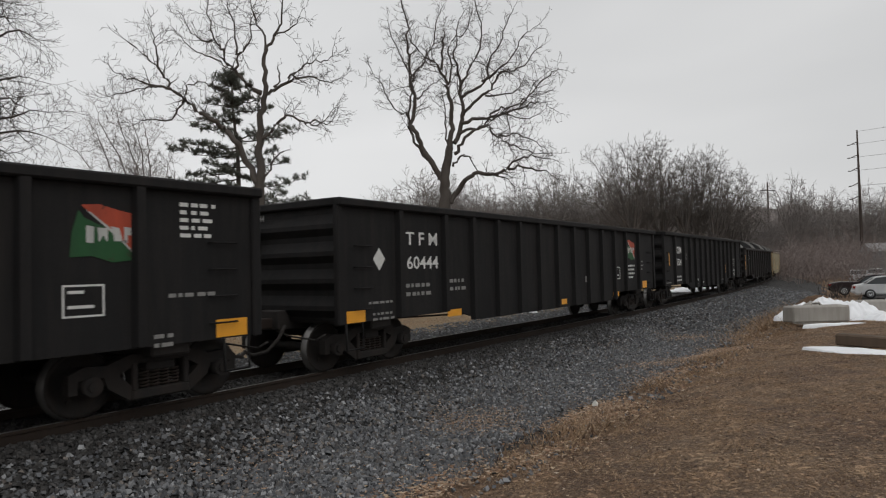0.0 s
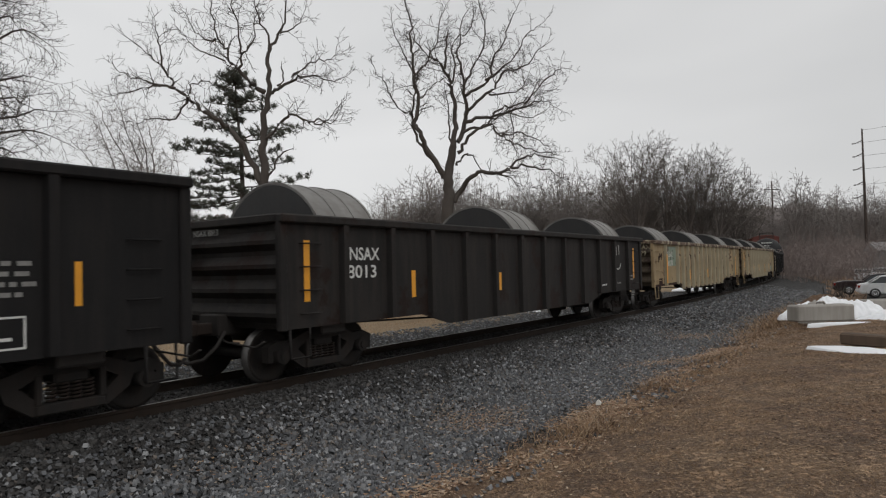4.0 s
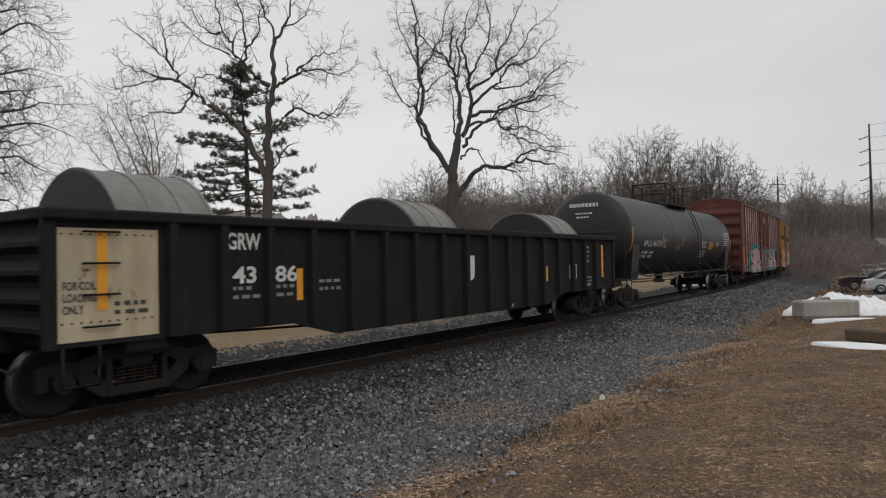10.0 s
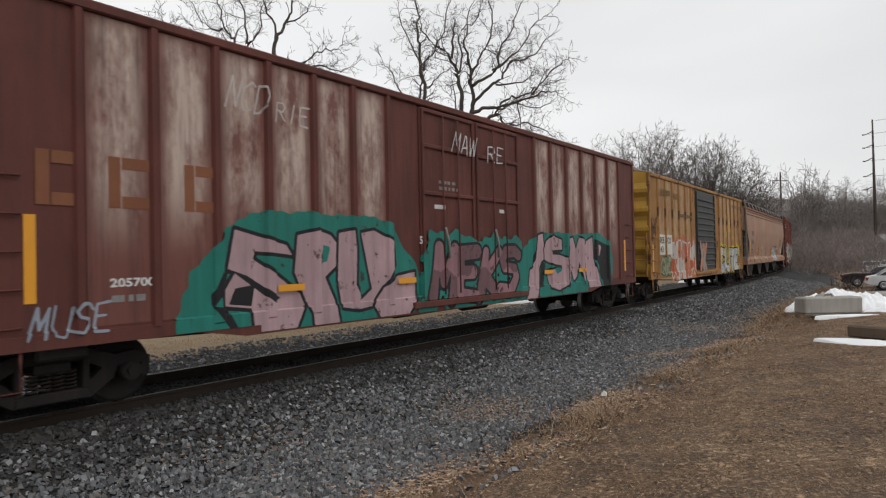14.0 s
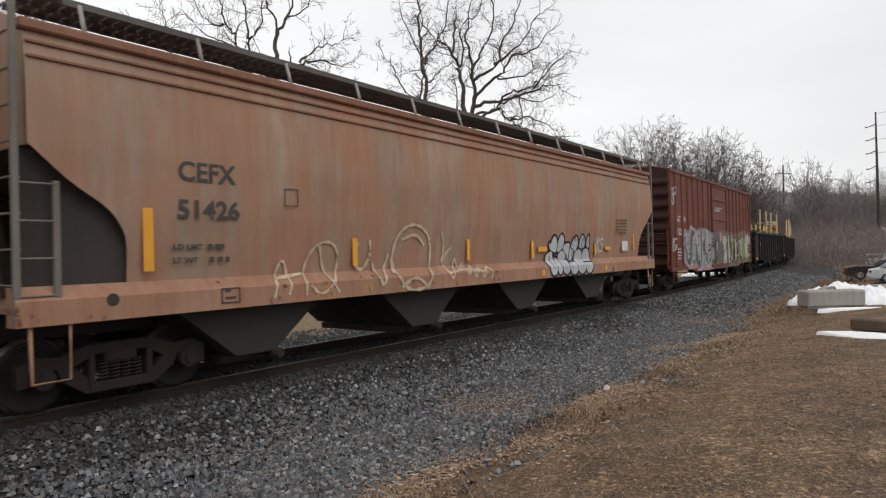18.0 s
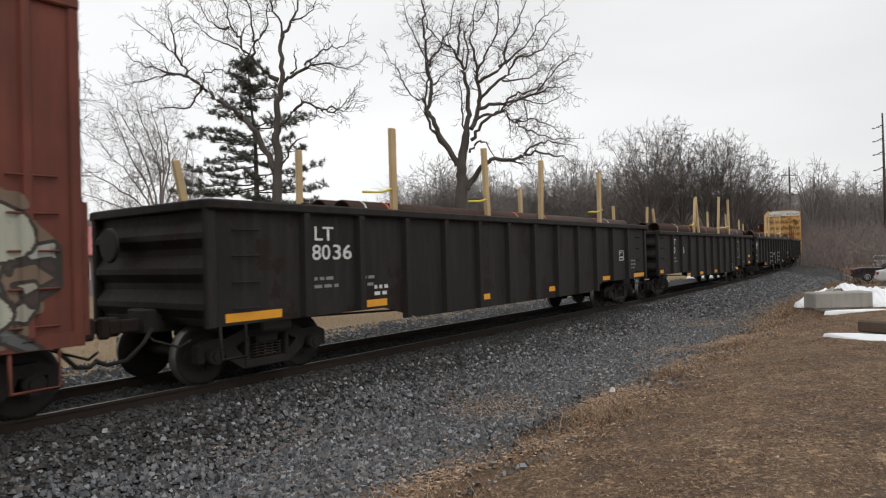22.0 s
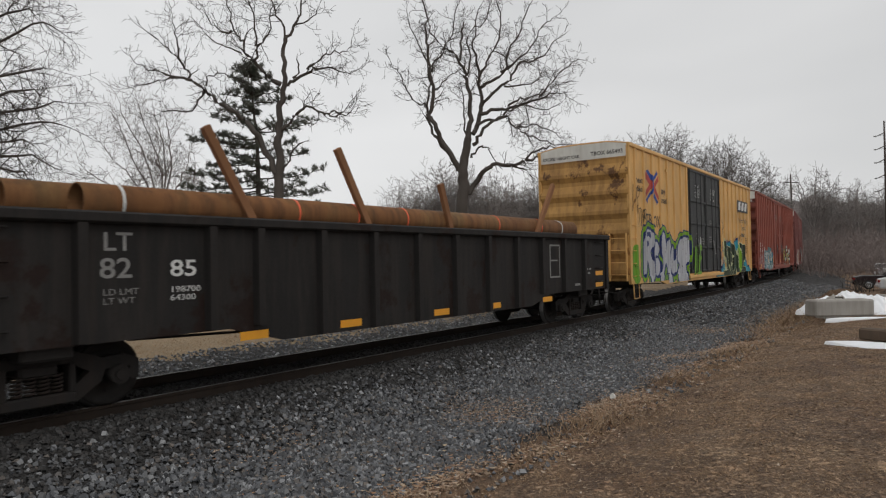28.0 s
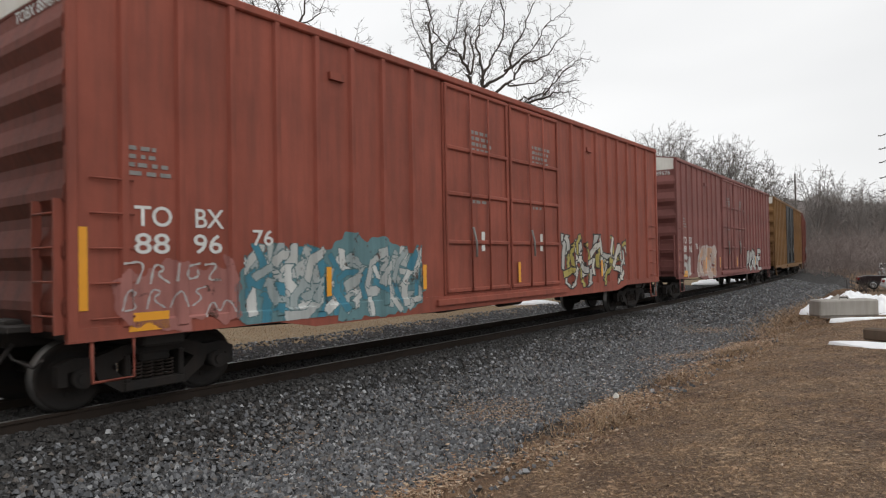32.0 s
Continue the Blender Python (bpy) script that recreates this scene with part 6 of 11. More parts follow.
    tape_v(c, -7.55, 1.26, 0.92, 0.12, -1.514)
    lettering(c, "FOR COIL\nLOADING\nONLY", -7.93, 1.5, 0.095, M["letter_dark"], -1.514, width=0.37, bold=0.003)
    data_bars(c, -7.35, 1.3, 0.45, 2, 0.1, 0.05, M["letter_dark"], -1.514)
    lettering(c, "GRW", -5.8, 1.97, 0.23, width=0.57, bold=0.008)
    lettering(c, "43", -5.7, 1.5, 0.23, width=0.4, bold=0.008)
    lettering(c, "86", -4.97, 1.5, 0.23, width=0.42, bold=0.008)
    data_bars(c, -5.7, 1.4, 0.4, 2, 0.12, 0.05)
    data_bars(c, -4.95, 1.4, 0.3, 2, 0.12, 0.05)
    data_bars(c, -4.1, 1.45, 0.5, 2, 0.12, 0.05)
    lettering(c, "J", 0.1, 1.47, 0.4, width=0.36, bold=0.012)
    for x, z, hh in ((-4.56, 1.2, 0.48), (-1.66, 1.18, 0.42), (0.88, 1.15, 0.4), (3.6, 1.2, 0.38)):
        tape_v(c, x, z, hh, 0.12)
    tape_v(c, 7.2, 1.2, 0.95, 0.12)
    bm = bmesh.new()
    prism(bm, [(1.8, 0.74), (1.88, 0.62), (1.96, 0.74), (1.9, 0.74), (1.9, 1.0), (1.86, 1.0), (1.86, 0.74)], "y", -1.506, -1.501)
    part("arrow_mark", bm, M["letter"], c, "small white arrow")
    frame_box(c, 5.0, 5.44, 1.22, 1.6)
    data_bars(c, 6.0, 2.05, 0.35, 4, 0.13, 0.06)
    data_bars(c, 5.95, 1.2, 0.5, 2, 0.1, 0.05)
    plate(c, 5.95, 6.4, 0.98, 1.06, M["letter_dim"], "sticker")
    for x in (83.74, 89.7, 95.8):
        coil_cover(c, x + 0.7 - 90.875, 2.3, 3.08)


def build_tank():
    c, L = tank_car(100.4, 116.1)
    R, zc = 1.49, 2.56

    def on_shell(x, z, up=0.006):
        dz = z - zc
        return (x, -math.sqrt(max(0.01, (R + up) ** 2 - dz * dz)), z)

    def shell_patch(name, x0, x1, z0, z1, mat, label="", up=0.006):
        bm = bmesh.new()
        k = 8
        vs = [[bm.verts.new(on_shell(x, z0 + (z1 - z0) * i / k, up)) for x in (x0, x1)] for i in range(k + 1)]
        for a, b in zip(vs, vs[1:]):
            bm.faces.new((a[0], a[1], b[1], b[0]))
        return part(name, bm, mat, c, label)

    def shell_text(body, x, z, h, width, mat=None):
        o = part("lettering", text_mesh(body, h / 0.72, mat or M["letter"], 1.0, 0.004), None, c)
        xs = [v.co.x for v in o.data.vertices]
        k = width / (max(xs) - min(xs))
        for v in o.data.vertices:
            v.co = on_shell(x + v.co.x * k, z + v.co.z)
        return o

    def shell_bars(x, z, w, rows, gap=0.1, h=0.045, mat=None, seed=0):
        rnd = random.Random(seed + int(x * 50))
        bm = bmesh.new()
        for r in range(rows):
            u = x
            while u < x + w:
                k = rnd.uniform(0.05, 0.15)
                q = [on_shell(a, b) for a, b in ((u, z - r * gap), (u + k, z - r * gap), (u + k, z - r * gap + h), (u, z - r * gap + h))]
                bm.faces.new([bm.verts.new(p) for p in q])
                u += k + rnd.uniform(0.03, 0.06)
        return part("data_lettering", bm, mat or M["letter_dim"], c)
    shell_text("H P L X   4 0 5 5 0 5", -6.16, 2.16, 0.22, 2.0)
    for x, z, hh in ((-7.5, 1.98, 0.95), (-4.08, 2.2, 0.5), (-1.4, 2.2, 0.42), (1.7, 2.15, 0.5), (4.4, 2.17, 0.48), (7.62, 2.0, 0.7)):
        shell_patch("reflector", x, x + 0.12, z, z + hh * 0.85, M["tape_dim"], "yellow reflective strip")
    shell_patch("placard", 3.14, 3.92, 2.06, 2.42, M["tape_dim"], "yellow emergency placard with dark writing")
    shell_bars(3.2, 2.34, 0.62, 1, 0.1, 0.04, M["letter_dark"])
    shell_bars(3.22, 2.13, 0.6, 1, 0.1, 0.11, M["letter_dark"], 3)
    for a, b in ((6.16, 7.28),):
        shell_patch("stencil_box", a, b, 2.28, 2.3, M["letter"])
        shell_patch("stencil_box", a, b, 2.9, 2.92, M["letter"])
        shell_patch("stencil_box", a, a + 0.025, 2.3, 2.9, M["letter"])
        shell_patch("stencil_box", b - 0.025, b, 2.3, 2.9, M["letter"])
        shell_bars(a + 0.08, 2.8, 0.9, 5, 0.11, 0.05, M["letter"])
    shell_text("LD LMT  186000 LBS", -6.23, 1.9, 0.085, 0.64)
    shell_text("84 350 KGS", -5.34, 1.9, 0.085, 0.4)
    shell_text("LT WT    77600 LBS", -6.25, 1.76, 0.085, 0.62)
    shell_text("34 950 KGS", -5.36, 1.76, 0.085, 0.4)
    for q in ((-3.88, -3.6, 2.13, 2.145), (-3.88, -3.6, 2.4, 2.415), (-3.88, -3.865, 2.145, 2.4), (-3.615, -3.6, 2.145, 2.4)):
        shell_patch("stencil_box", *q, M["letter"])
    shell_text("C", -3.79, 2.17, 0.1, 0.1)
    shell_bars(-2.2, 2.2, 0.5, 3, 0.08, 0.04)
    shell_bars(1.85, 2.36, 0.7, 3, 0.1, 0.05, M["letter"])
    shell_bars(1.77, 1.95, 0.9, 3, 0.1, 0.05, M["letter"])
    shell_bars(4.7, 2.36, 0.3, 2, 0.09, 0.05, M["letter"])
    shell_patch("stencil_box", 5.43, 5.8, 1.72, 1.79, M["letter_dim"])
    # words on the dished front end
    bm = bmesh.new()
    rnd = random.Random(4)
    for r, (z, h, w) in enumerate(((3.5, 0.12, 1.0), (3.25, 0.05, 0.5), (3.12, 0.05, 0.4), (1.95, 0.05, 0.4), (1.83, 0.05, 0.45), (1.71, 0.05, 0.4))):
        u = -w / 2 - (0.0 if r < 3 else -0.55)
        end = u + w
        while u < end:
            k = rnd.uniform(0.05, 0.1)
            rad = math.hypot(u, z - zc)
            x = -L / 2 - 0.28 + 0.62 * (1 - math.sqrt(max(0, 1 - (rad / R) ** 2))) - 0.012
            box(bm, x - 0.002, x + 0.004, -u - k, -u, z, z + h)
            u += k + 0.035
    part("data_lettering", bm, M["letter"], c)


def build_boxcars():
    posts = [-8.05, -7.15, -6.27, -5.4, -4.52, -3.65, -2.77, 2.62, 3.5, 4.4, 5.35, 6.3, 7.2, 8.1]
    c, L = boxcar("boxcar", "chalky red boxcar with teal and pink graffiti along its side", 118.6, 137.4, 4.76, M["box_end_red"], M["box_end_red"], posts, (-1.88, 1.82), M["box_end_red"], zs=0.84, panel=M["red_panel"], door_kind="plug")
    sf = ribbed(posts, 0.13, 0.055, 1.54, (-1.88, 1.82), 0.08, 0.84, 0.035)
    TEAL, PINK, PALE = (0.02, 0.2, 0.16), (0.46, 0.31, 0.33), (0.55, 0.42, 0.46)
    mural(c, [
        (TEAL, "c", "-6.94,0.93 -6.73,1.41 -6.67,1.62 -6.32,1.98 -6.09,2.22 -5.66,2.48 -4.78,2.48 -3.93,2.47 -2.69,2.46 -2.60,2.14 -1.96,1.63 -1.87,0.69 -3.31,0.71 -4.82,0.69 -6.34,0.66 -6.91,0.67"),
        (PINK, "p", "-6.00,2.19 -5.10,1.98 -4.99,1.83 -5.25,1.86 -5.67,1.89 -5.71,1.78 -5.26,1.52 -4.73,1.16 -4.97,0.70 -5.70,0.69 -5.74,1.09 -6.18,1.15 -6.19,1.33 -6.01,1.59 -5.34,1.14 -5.23,1.21 -5.81,1.55 -6.12,1.65"),
        (PINK, "p", "-4.88,2.13 -4.46,2.21 -4.19,2.14 -3.97,1.92 -4.02,1.70 -4.33,1.48 -4.13,1.10 -4.05,0.72 -4.58,0.68 -4.61,0.94 -4.74,1.14 -4.95,1.57"),
        (PINK, "p", "-4.01,2.18 -3.69,2.23 -3.65,1.92 -3.68,1.33 -3.52,1.07 -3.25,1.24 -3.49,2.19 -3.17,2.24 -2.68,2.06 -2.64,1.64 -2.97,1.23 -2.98,0.99 -3.60,0.92 -3.97,0.98 -4.05,1.41"),
        (PINK, "p", "-2.96,1.23 -2.56,1.44 -2.08,1.50 -2.07,0.97 -2.34,0.69 -3.03,0.71 -3.23,0.96"),
        (INK, "f", "-6.20,1.65 -6.11,1.63 -6.20,1.33 -6.36,1.16 -6.15,1.12 -5.96,0.80 -6.06,0.78 -6.36,1.13 -6.39,1.29"),
        (TEAL, "f", "-4.36,1.99 -4.21,1.95 -4.28,1.73 -4.40,1.70"),
        (INK, "f", "-6.01,1.38 -5.68,1.42 -5.74,1.12 -6.11,1.17"),
    ], INK, sf, 0.055, low=(0.84, 5.6), seed=3, label="teal and pink spray-painted lettering")
    graffiti(c, "MEKS", -1.8, 1.75, 0.85, 2.0, [(0.17, 0.09, 0.1), (0.3, 0.16, 0.18)], INK, TEAL, 0.13, 0.06, 5, sf, 0.1, 0.2, None, drop=0.05, label="dulled pink and teal spray-painted lettering", low=(0.84, 5.6))
    mural(c, [
        (TEAL, "c", "1.87,1.89 2.20,2.04 2.65,2.25 3.20,2.34 4.18,2.35 5.25,2.30 6.64,2.43 7.61,1.91 7.44,0.71 4.37,0.70 2.74,0.77 1.87,0.65 1.44,0.68 1.73,0.97 1.87,1.25"),
        (PINK, "p", "2.68,2.24 3.04,2.30 3.11,1.70 2.91,1.60 2.76,1.39 2.70,0.88 2.63,0.68 2.05,0.66 2.23,0.93 2.34,1.42 2.49,1.46 2.62,1.92"),
        (PINK, "p", "3.20,2.11 3.53,2.26 4.08,2.16 4.09,1.91 3.52,1.89 3.42,1.78 3.94,1.77 4.45,1.67 4.54,1.30 4.35,0.98 3.85,0.87 3.37,0.96 3.24,1.21 3.20,1.37 3.51,1.41 4.08,1.39 4.04,1.50 3.51,1.55 3.11,1.65 3.09,1.92"),
        (PINK, "p", "4.51,2.19 4.77,2.23 4.93,1.91 5.16,2.24 5.44,2.17 5.52,1.65 5.39,1.00 5.22,1.40 5.14,1.59 4.99,1.19 4.78,1.07 4.58,1.42 4.44,0.95 4.41,1.67"),
        (PINK, "p", "5.61,2.14 6.05,2.26 6.10,1.63 6.28,1.28 6.60,0.79 5.74,0.76 5.57,1.32 5.49,1.91"),
        (INK, "f", "6.18,2.20 6.63,2.14 7.21,2.02 7.20,1.61 7.29,0.79 6.78,0.79 6.39,1.42 6.12,1.70"),
        (PINK, "f", "6.46,2.08 6.68,1.98 6.50,1.70 6.34,1.73"),
        (TEAL, "f", "3.65,1.42 4.01,1.45 4.05,1.35 3.79,1.28"),
        (INK, "f", "2.91,1.59 3.14,1.58 2.99,1.00 2.77,0.98"),
        (INK, "f", "3.42,1.89 4.09,1.91 3.94,1.79 3.47,1.78"),
    ], INK, sf, 0.055, low=(0.84, 5.6), seed=8, label="pink, black and teal spray-painted lettering")
    tape_v(c, -8.62, 1.34, 0.95, 0.12, -1.545)
    tape_v(c, 8.5, 1.23, 0.98, 0.12, -1.545)
    for x in (-5.3, -2.6, 3.0, 5.0):
        tape(c, x, 1.3, 0.5, 0.1, -1.6)
    for k, x in enumerate((-8.5, -7.72, -6.75)):
        bm = bmesh.new()
        box(bm, x, x + 0.14, -1.552, -1.549, 2.4, 3.0)
        box(bm, x + 0.16, x + 0.5, -1.552, -1.549, 2.86, 3.0)
        box(bm, x + 0.16, x + 0.5, -1.552, -1.549, 2.4, 2.54)
        part("old_lettering", bm, M["faded_ochre"], c, "faded ochre letter shapes")
    lettering(c, "205700", -7.72, 1.48, 0.1, M["letter"], -1.55, width=0.55)
    data_bars(c, -7.7, 1.3, 0.5, 1, 0.1, 0.08, M["letter_dim"], -1.55)
    data_bars(c, -1.3, 3.2, 0.7, 3, 0.12, 0.06, M["letter_dim"], -1.572)
    plate(c, -1.45, -1.1, 2.7, 2.78, M["letter"], "sticker", y=-1.572)
    plate(c, 0.95, 1.15, 2.72, 2.8, M["letter"], "sticker", y=-1.572)
    scrawl(c, "MAW", -0.9, 0.0, 3.85, 4.25, WHITE, sf, 2, 0.013)
    scrawl(c, "RE", 0.35, 1.1, 3.8, 4.15, WHITE, sf, 4, 0.013)
    scrawl(c, "NCD", -6.1, -5.4, 3.85, 4.3, (0.5, 0.45, 0.43), sf, 6, 0.013)
    scrawl(c, "RIE", -5.3, -4.6, 3.8, 4.1, (0.5, 0.45, 0.43), sf, 7, 0.013)
    lettering(c, "51", -1.98, 2.02, 0.14, y=-1.6, width=0.16)
    scrawl(c, "MUSE", -8.6, -7.7, 0.95, 1.3, (0.3, 0.34, 0.4), sf, 17, 0.014)
    end_lettering(c, "205700", 0.2, 4.62, 0.13, -L / 2 + 0.045, M["faded_ochre"])
    # yellow 50-foot car
    posts = [-7.01, -6.11, -5.2, -4.3, -3.38, -2.5, 2.56, 3.43, 4.3, 5.16, 6.05, 6.98]
    c, L = boxcar("boxcar", "weathered yellow boxcar with a dark slatted door and mixed graffiti", 138.9, 154.9, 4.6, M["box_yellow"], M["box_yellow_end"], posts, (-1.72, 1.6), M["door_grey"], zs=0.86, peak=0.12, door_kind="slat", panel=M["yellow_panel"], end_ribs=5)
    sf = ribbed(posts, 0.13, 0.055, 1.54, (-1.72, 1.6), 0.08, 0.86, 0.035)
    plate(c, -6.9, -6.2, 1.72, 2.45, M["white_paint"], "painted_patch", y=-1.552, label="cream number patch")
    plate(c, -6.02, -5.3, 1.72, 2.45, M["white_paint"], "painted_patch", y=-1.552, label="cream number patch")
    lettering(c, "RB\n43", -6.82, 2.13, 0.24, M["letter_dark"], -1.558, width=0.5)
    lettering(c, "OX", -5.95, 2.13, 0.24, M["letter_dark"], -1.558, width=0.5)
    graffiti(c, "GWB", -6.85, -5.3, 0.95, 1.65, [(0.2, 0.26, 0.12), (0.3, 0.3, 0.22)], INK, None, 0.08, 0.03, 12, sf, label="green and black spray-painted tag", low=(0.84, 5.6))
    graffiti(c, "KMWA", -5.6, -1.8, 0.82, 2.25, [(0.5, 0.14, 0.06), (0.55, 0.5, 0.45), (0.55, 0.2, 0.1)], WHITE, (0.5, 0.17, 0.08), 0.16, 0.05, 14, sf, 0.1, 0.2, (0.1, 0.35, 0.4), drop=0.05, label="orange and white spray-painted lettering", cloud=0.9, low=(0.84, 5.6))
    graffiti(c, "XK", -1.5, -0.2, 0.95, 2.2, [(0.5, 0.25, 0.15), (0.35, 0.3, 0.26)], (0.3, 0.1, 0.08), None, 0.12, 0.04, 15, sf, label="blotched orange paint tag on the door", low=(0.84, 5.6))
    graffiti(c, "DUTE", 2.5, 6.9, 0.82, 2.0, [SILVER, (0.5, 0.5, 0.5)], INK, (0.55, 0.4, 0.02), 0.19, 0.06, 17, sf, 0.05, 0.12, (0.6, 0.45, 0.03), drop=0.05, label="silver and yellow spray-painted lettering", low=(0.84, 5.6))
    for x0, x1, z0, z1 in ((-6.72, -5.3, 3.8, 4.1), (-5.15, -4.35, 3.72, 4.05), (-4.25, -2.0, 3.08, 3.3)):
        data_bars(c, x0, z0 + 0.1, x1 - x0, 1, 0.2, z1 - z0 - 0.1, M["ghost_ink"], -1.6)
    lettering(c, "boxcar pool", 4.95, 4.02, 0.24, M["ghost_ink"], -1.6, width=2.5)
    lettering(c, "any\nroad", 6.15, 3.3, 0.2, M["ghost_ink"], -1.6, width=0.55)
    bm = bmesh.new()
    prism(bm, [(3.7, 3.75), (3.95, 3.75), (4.75, 3.2), (5.5, 3.72), (5.75, 3.72), (4.9, 3.05), (5.7, 2.45), (5.4, 2.45), (4.72, 2.9), (4.0, 2.45), (3.7, 2.45), (4.55, 3.05)], "y", -1.556, -1.551)
    part("old_emblem", bm, M["box_yellow_end"], c, "faded crossed-arrows emblem")
    tape_v(c, -7.68, 1.12, 0.96, 0.12, -1.545)
    frame_box(c, 6.55, 6.9, 1.6, 1.95, y=-1.6)
    bm = bmesh.new()
    tube(bm, [(7.3, -1.548, 1.05), (7.3, -1.553, 1.05)], 0.11, 14)
    part("painted_dot", bm, M["yellow_tape"], c)
    end_lettering(c, "RBOX 33146", 0.2, 4.3, 0.13, -L / 2 + 0.05, M["letter_dark"])


def build_hopper():
    c, L = hopper_car(156.1, 175.85, 4.42)

    def sf(X, Z):
        return -(np.interp(Z, [1.06, 1.33, 1.48, 1.6, 2.3, 3.0, 3.6], [1.6, 1.6, 1.47, 1.48, 1.565, 1.605, 1.585]) + 0.012)
    mural(c, [
        ((0.52, 0.53, 0.55), "b", "2.17,1.97 2.26,1.87 2.34,2.04 2.43,2.12 2.57,2.04 2.63,1.85 2.59,1.69 2.44,1.70 2.26,1.76 2.17,1.85"),
        ((0.52, 0.53, 0.55), "b", "2.64,1.93 2.75,2.11 2.87,2.16 3.00,2.05 2.99,1.85 2.84,1.73 2.64,1.67"),
        ((0.52, 0.53, 0.55), "b", "2.99,1.85 3.10,1.91 3.37,1.93 3.42,1.72 3.59,1.84 3.64,1.46 3.30,1.47 3.20,1.64 2.94,1.77"),
        ((0.52, 0.53, 0.55), "b", "3.45,1.86 3.57,2.05 3.74,2.11 3.87,1.99 3.85,1.82 3.67,1.67 3.59,1.78 3.45,1.78"),
        ((0.52, 0.53, 0.55), "b", "3.94,1.88 4.04,2.10 4.16,2.16 4.32,2.01 4.31,1.83 4.12,1.77 3.97,1.81"),
        ((0.52, 0.53, 0.55), "b", "4.41,1.92 4.48,2.11 4.58,2.15 4.56,1.97 4.64,1.83 4.54,1.79 4.44,1.83"),
        ((0.52, 0.53, 0.55), "b", "1.99,1.52 2.08,1.67 2.31,1.73 2.47,1.62 2.47,1.35 2.43,1.15 2.24,1.10 2.11,1.18 2.05,1.37"),
        ((0.52, 0.53, 0.55), "b", "2.48,1.50 2.61,1.57 2.77,1.45 2.75,1.21 2.60,1.10 2.49,1.19"),
        ((0.52, 0.53, 0.55), "b", "2.68,1.61 2.89,1.75 3.09,1.68 3.22,1.47 3.19,1.23 3.00,1.08 2.80,1.17 2.75,1.45"),
        ((0.52, 0.53, 0.55), "b", "3.19,1.43 3.46,1.42 3.69,1.43 3.72,1.24 3.57,1.10 3.34,1.09 3.20,1.23"),
        ((0.52, 0.53, 0.55), "b", "3.69,1.67 3.94,1.78 4.15,1.68 4.20,1.43 4.17,1.17 3.92,1.07 3.71,1.17 3.66,1.41"),
        ((0.52, 0.53, 0.55), "b", "4.19,1.70 4.37,1.78 4.57,1.76 4.69,1.51 4.68,1.23 4.45,1.07 4.23,1.16 4.17,1.39"),
        (INK, "f", "2.21,1.61 2.24,1.60 2.33,1.26 2.30,1.25"),
        (INK, "f", "2.37,1.68 2.54,1.65 2.63,1.60 2.62,1.57 2.47,1.62 2.39,1.50"),
        (INK, "f", "3.36,1.88 3.39,1.88 3.36,1.47 3.31,1.47"),
        (INK, "f", "4.12,2.06 4.15,2.06 4.12,1.79 4.09,1.79"),
        (INK, "f", "4.19,1.43 4.70,1.42 4.70,1.39 4.18,1.40"),
        (INK, "f", "3.47,1.78 3.61,1.54 3.49,1.40 3.46,1.42 3.55,1.54"),
    ], INK, sf, 0.03, halo=((0.06, INK),), cell=0.015, seed=2, rag=0.01, label="silver bubble graffiti with black outlines")
    scrawl(c, "XKS", 4.9, 5.6, 1.62, 2.05, WHITE, sf, 5, 0.022)
    FADED = (0.6, 0.47, 0.33)
    brush(c, "-6.55,1.15 -6.45,1.5 -6.3,1.75 -6.2,1.4 -6.28,1.18|-6.5,1.42 -5.95,1.48|-5.95,1.15 -5.9,1.6 -5.7,1.9 -5.4,1.98 -5.2,1.85 -5.18,1.55 -5.35,1.3 -5.65,1.12 -5.85,1.3|-5.6,1.95 -5.5,1.5 -5.25,1.15", FADED, sf, 0.05, "faded cream scrawled paint")
    brush(c, "-4.72,1.95 -4.85,1.6 -4.6,1.45 -4.4,1.75 -4.45,2.0|-4.35,1.6 -4.2,1.12 -4.05,1.5 -3.95,1.75|-3.84,1.4 -3.86,1.75 -3.72,2.1 -3.4,2.28 -3.05,2.25 -2.78,2.05 -2.72,1.6 -2.82,1.2 -3.1,1.08 -3.5,1.08 -3.75,1.28 -3.82,1.6|-3.6,2.0 -3.2,2.12 -2.95,1.9|-3.7,1.15 -3.3,1.35 -2.9,1.1", FADED, sf, 0.065, "faded cream scrawled paint")
    brush(c, "-2.42,2.15 -2.3,1.9 -2.38,1.5 -2.28,1.7 -2.05,1.85|-2.3,1.5 -2.13,1.16 -1.98,1.5 -1.9,1.68 -1.8,1.3 -1.65,1.6 -1.55,1.2 -1.4,1.55 -1.3,1.15 -1.15,1.5 -1.0,1.15 -0.85,1.45 -0.62,1.35 -0.7,1.15|-2.2,1.35 -1.5,1.42 -0.8,1.3", FADED, sf, 0.05, "faded cream scrawled paint")
    brush(c, "-5.75,1.12 -5.5,1.3 -5.4,1.1|-4.7,1.12 -4.6,1.3 -4.5,1.12", (0.5, 0.3, 0.06), sf, 0.03, "faded orange scrawled paint")
    lettering(c, "CEFX", -8.02, 2.74, 0.25, M["letter_dark"], -1.595, width=0.86, bold=0.009)
    lettering(c, "51426", -8.03, 2.26, 0.24, M["letter_dark"], -1.575, width=0.93, bold=0.009)
    lettering(c, "LD LMT", -8.07, 1.86, 0.07, M["letter_dark"], -1.535, width=0.42)
    lettering(c, "LT WT", -8.07, 1.69, 0.07, M["letter_dark"], -1.52, width=0.36)
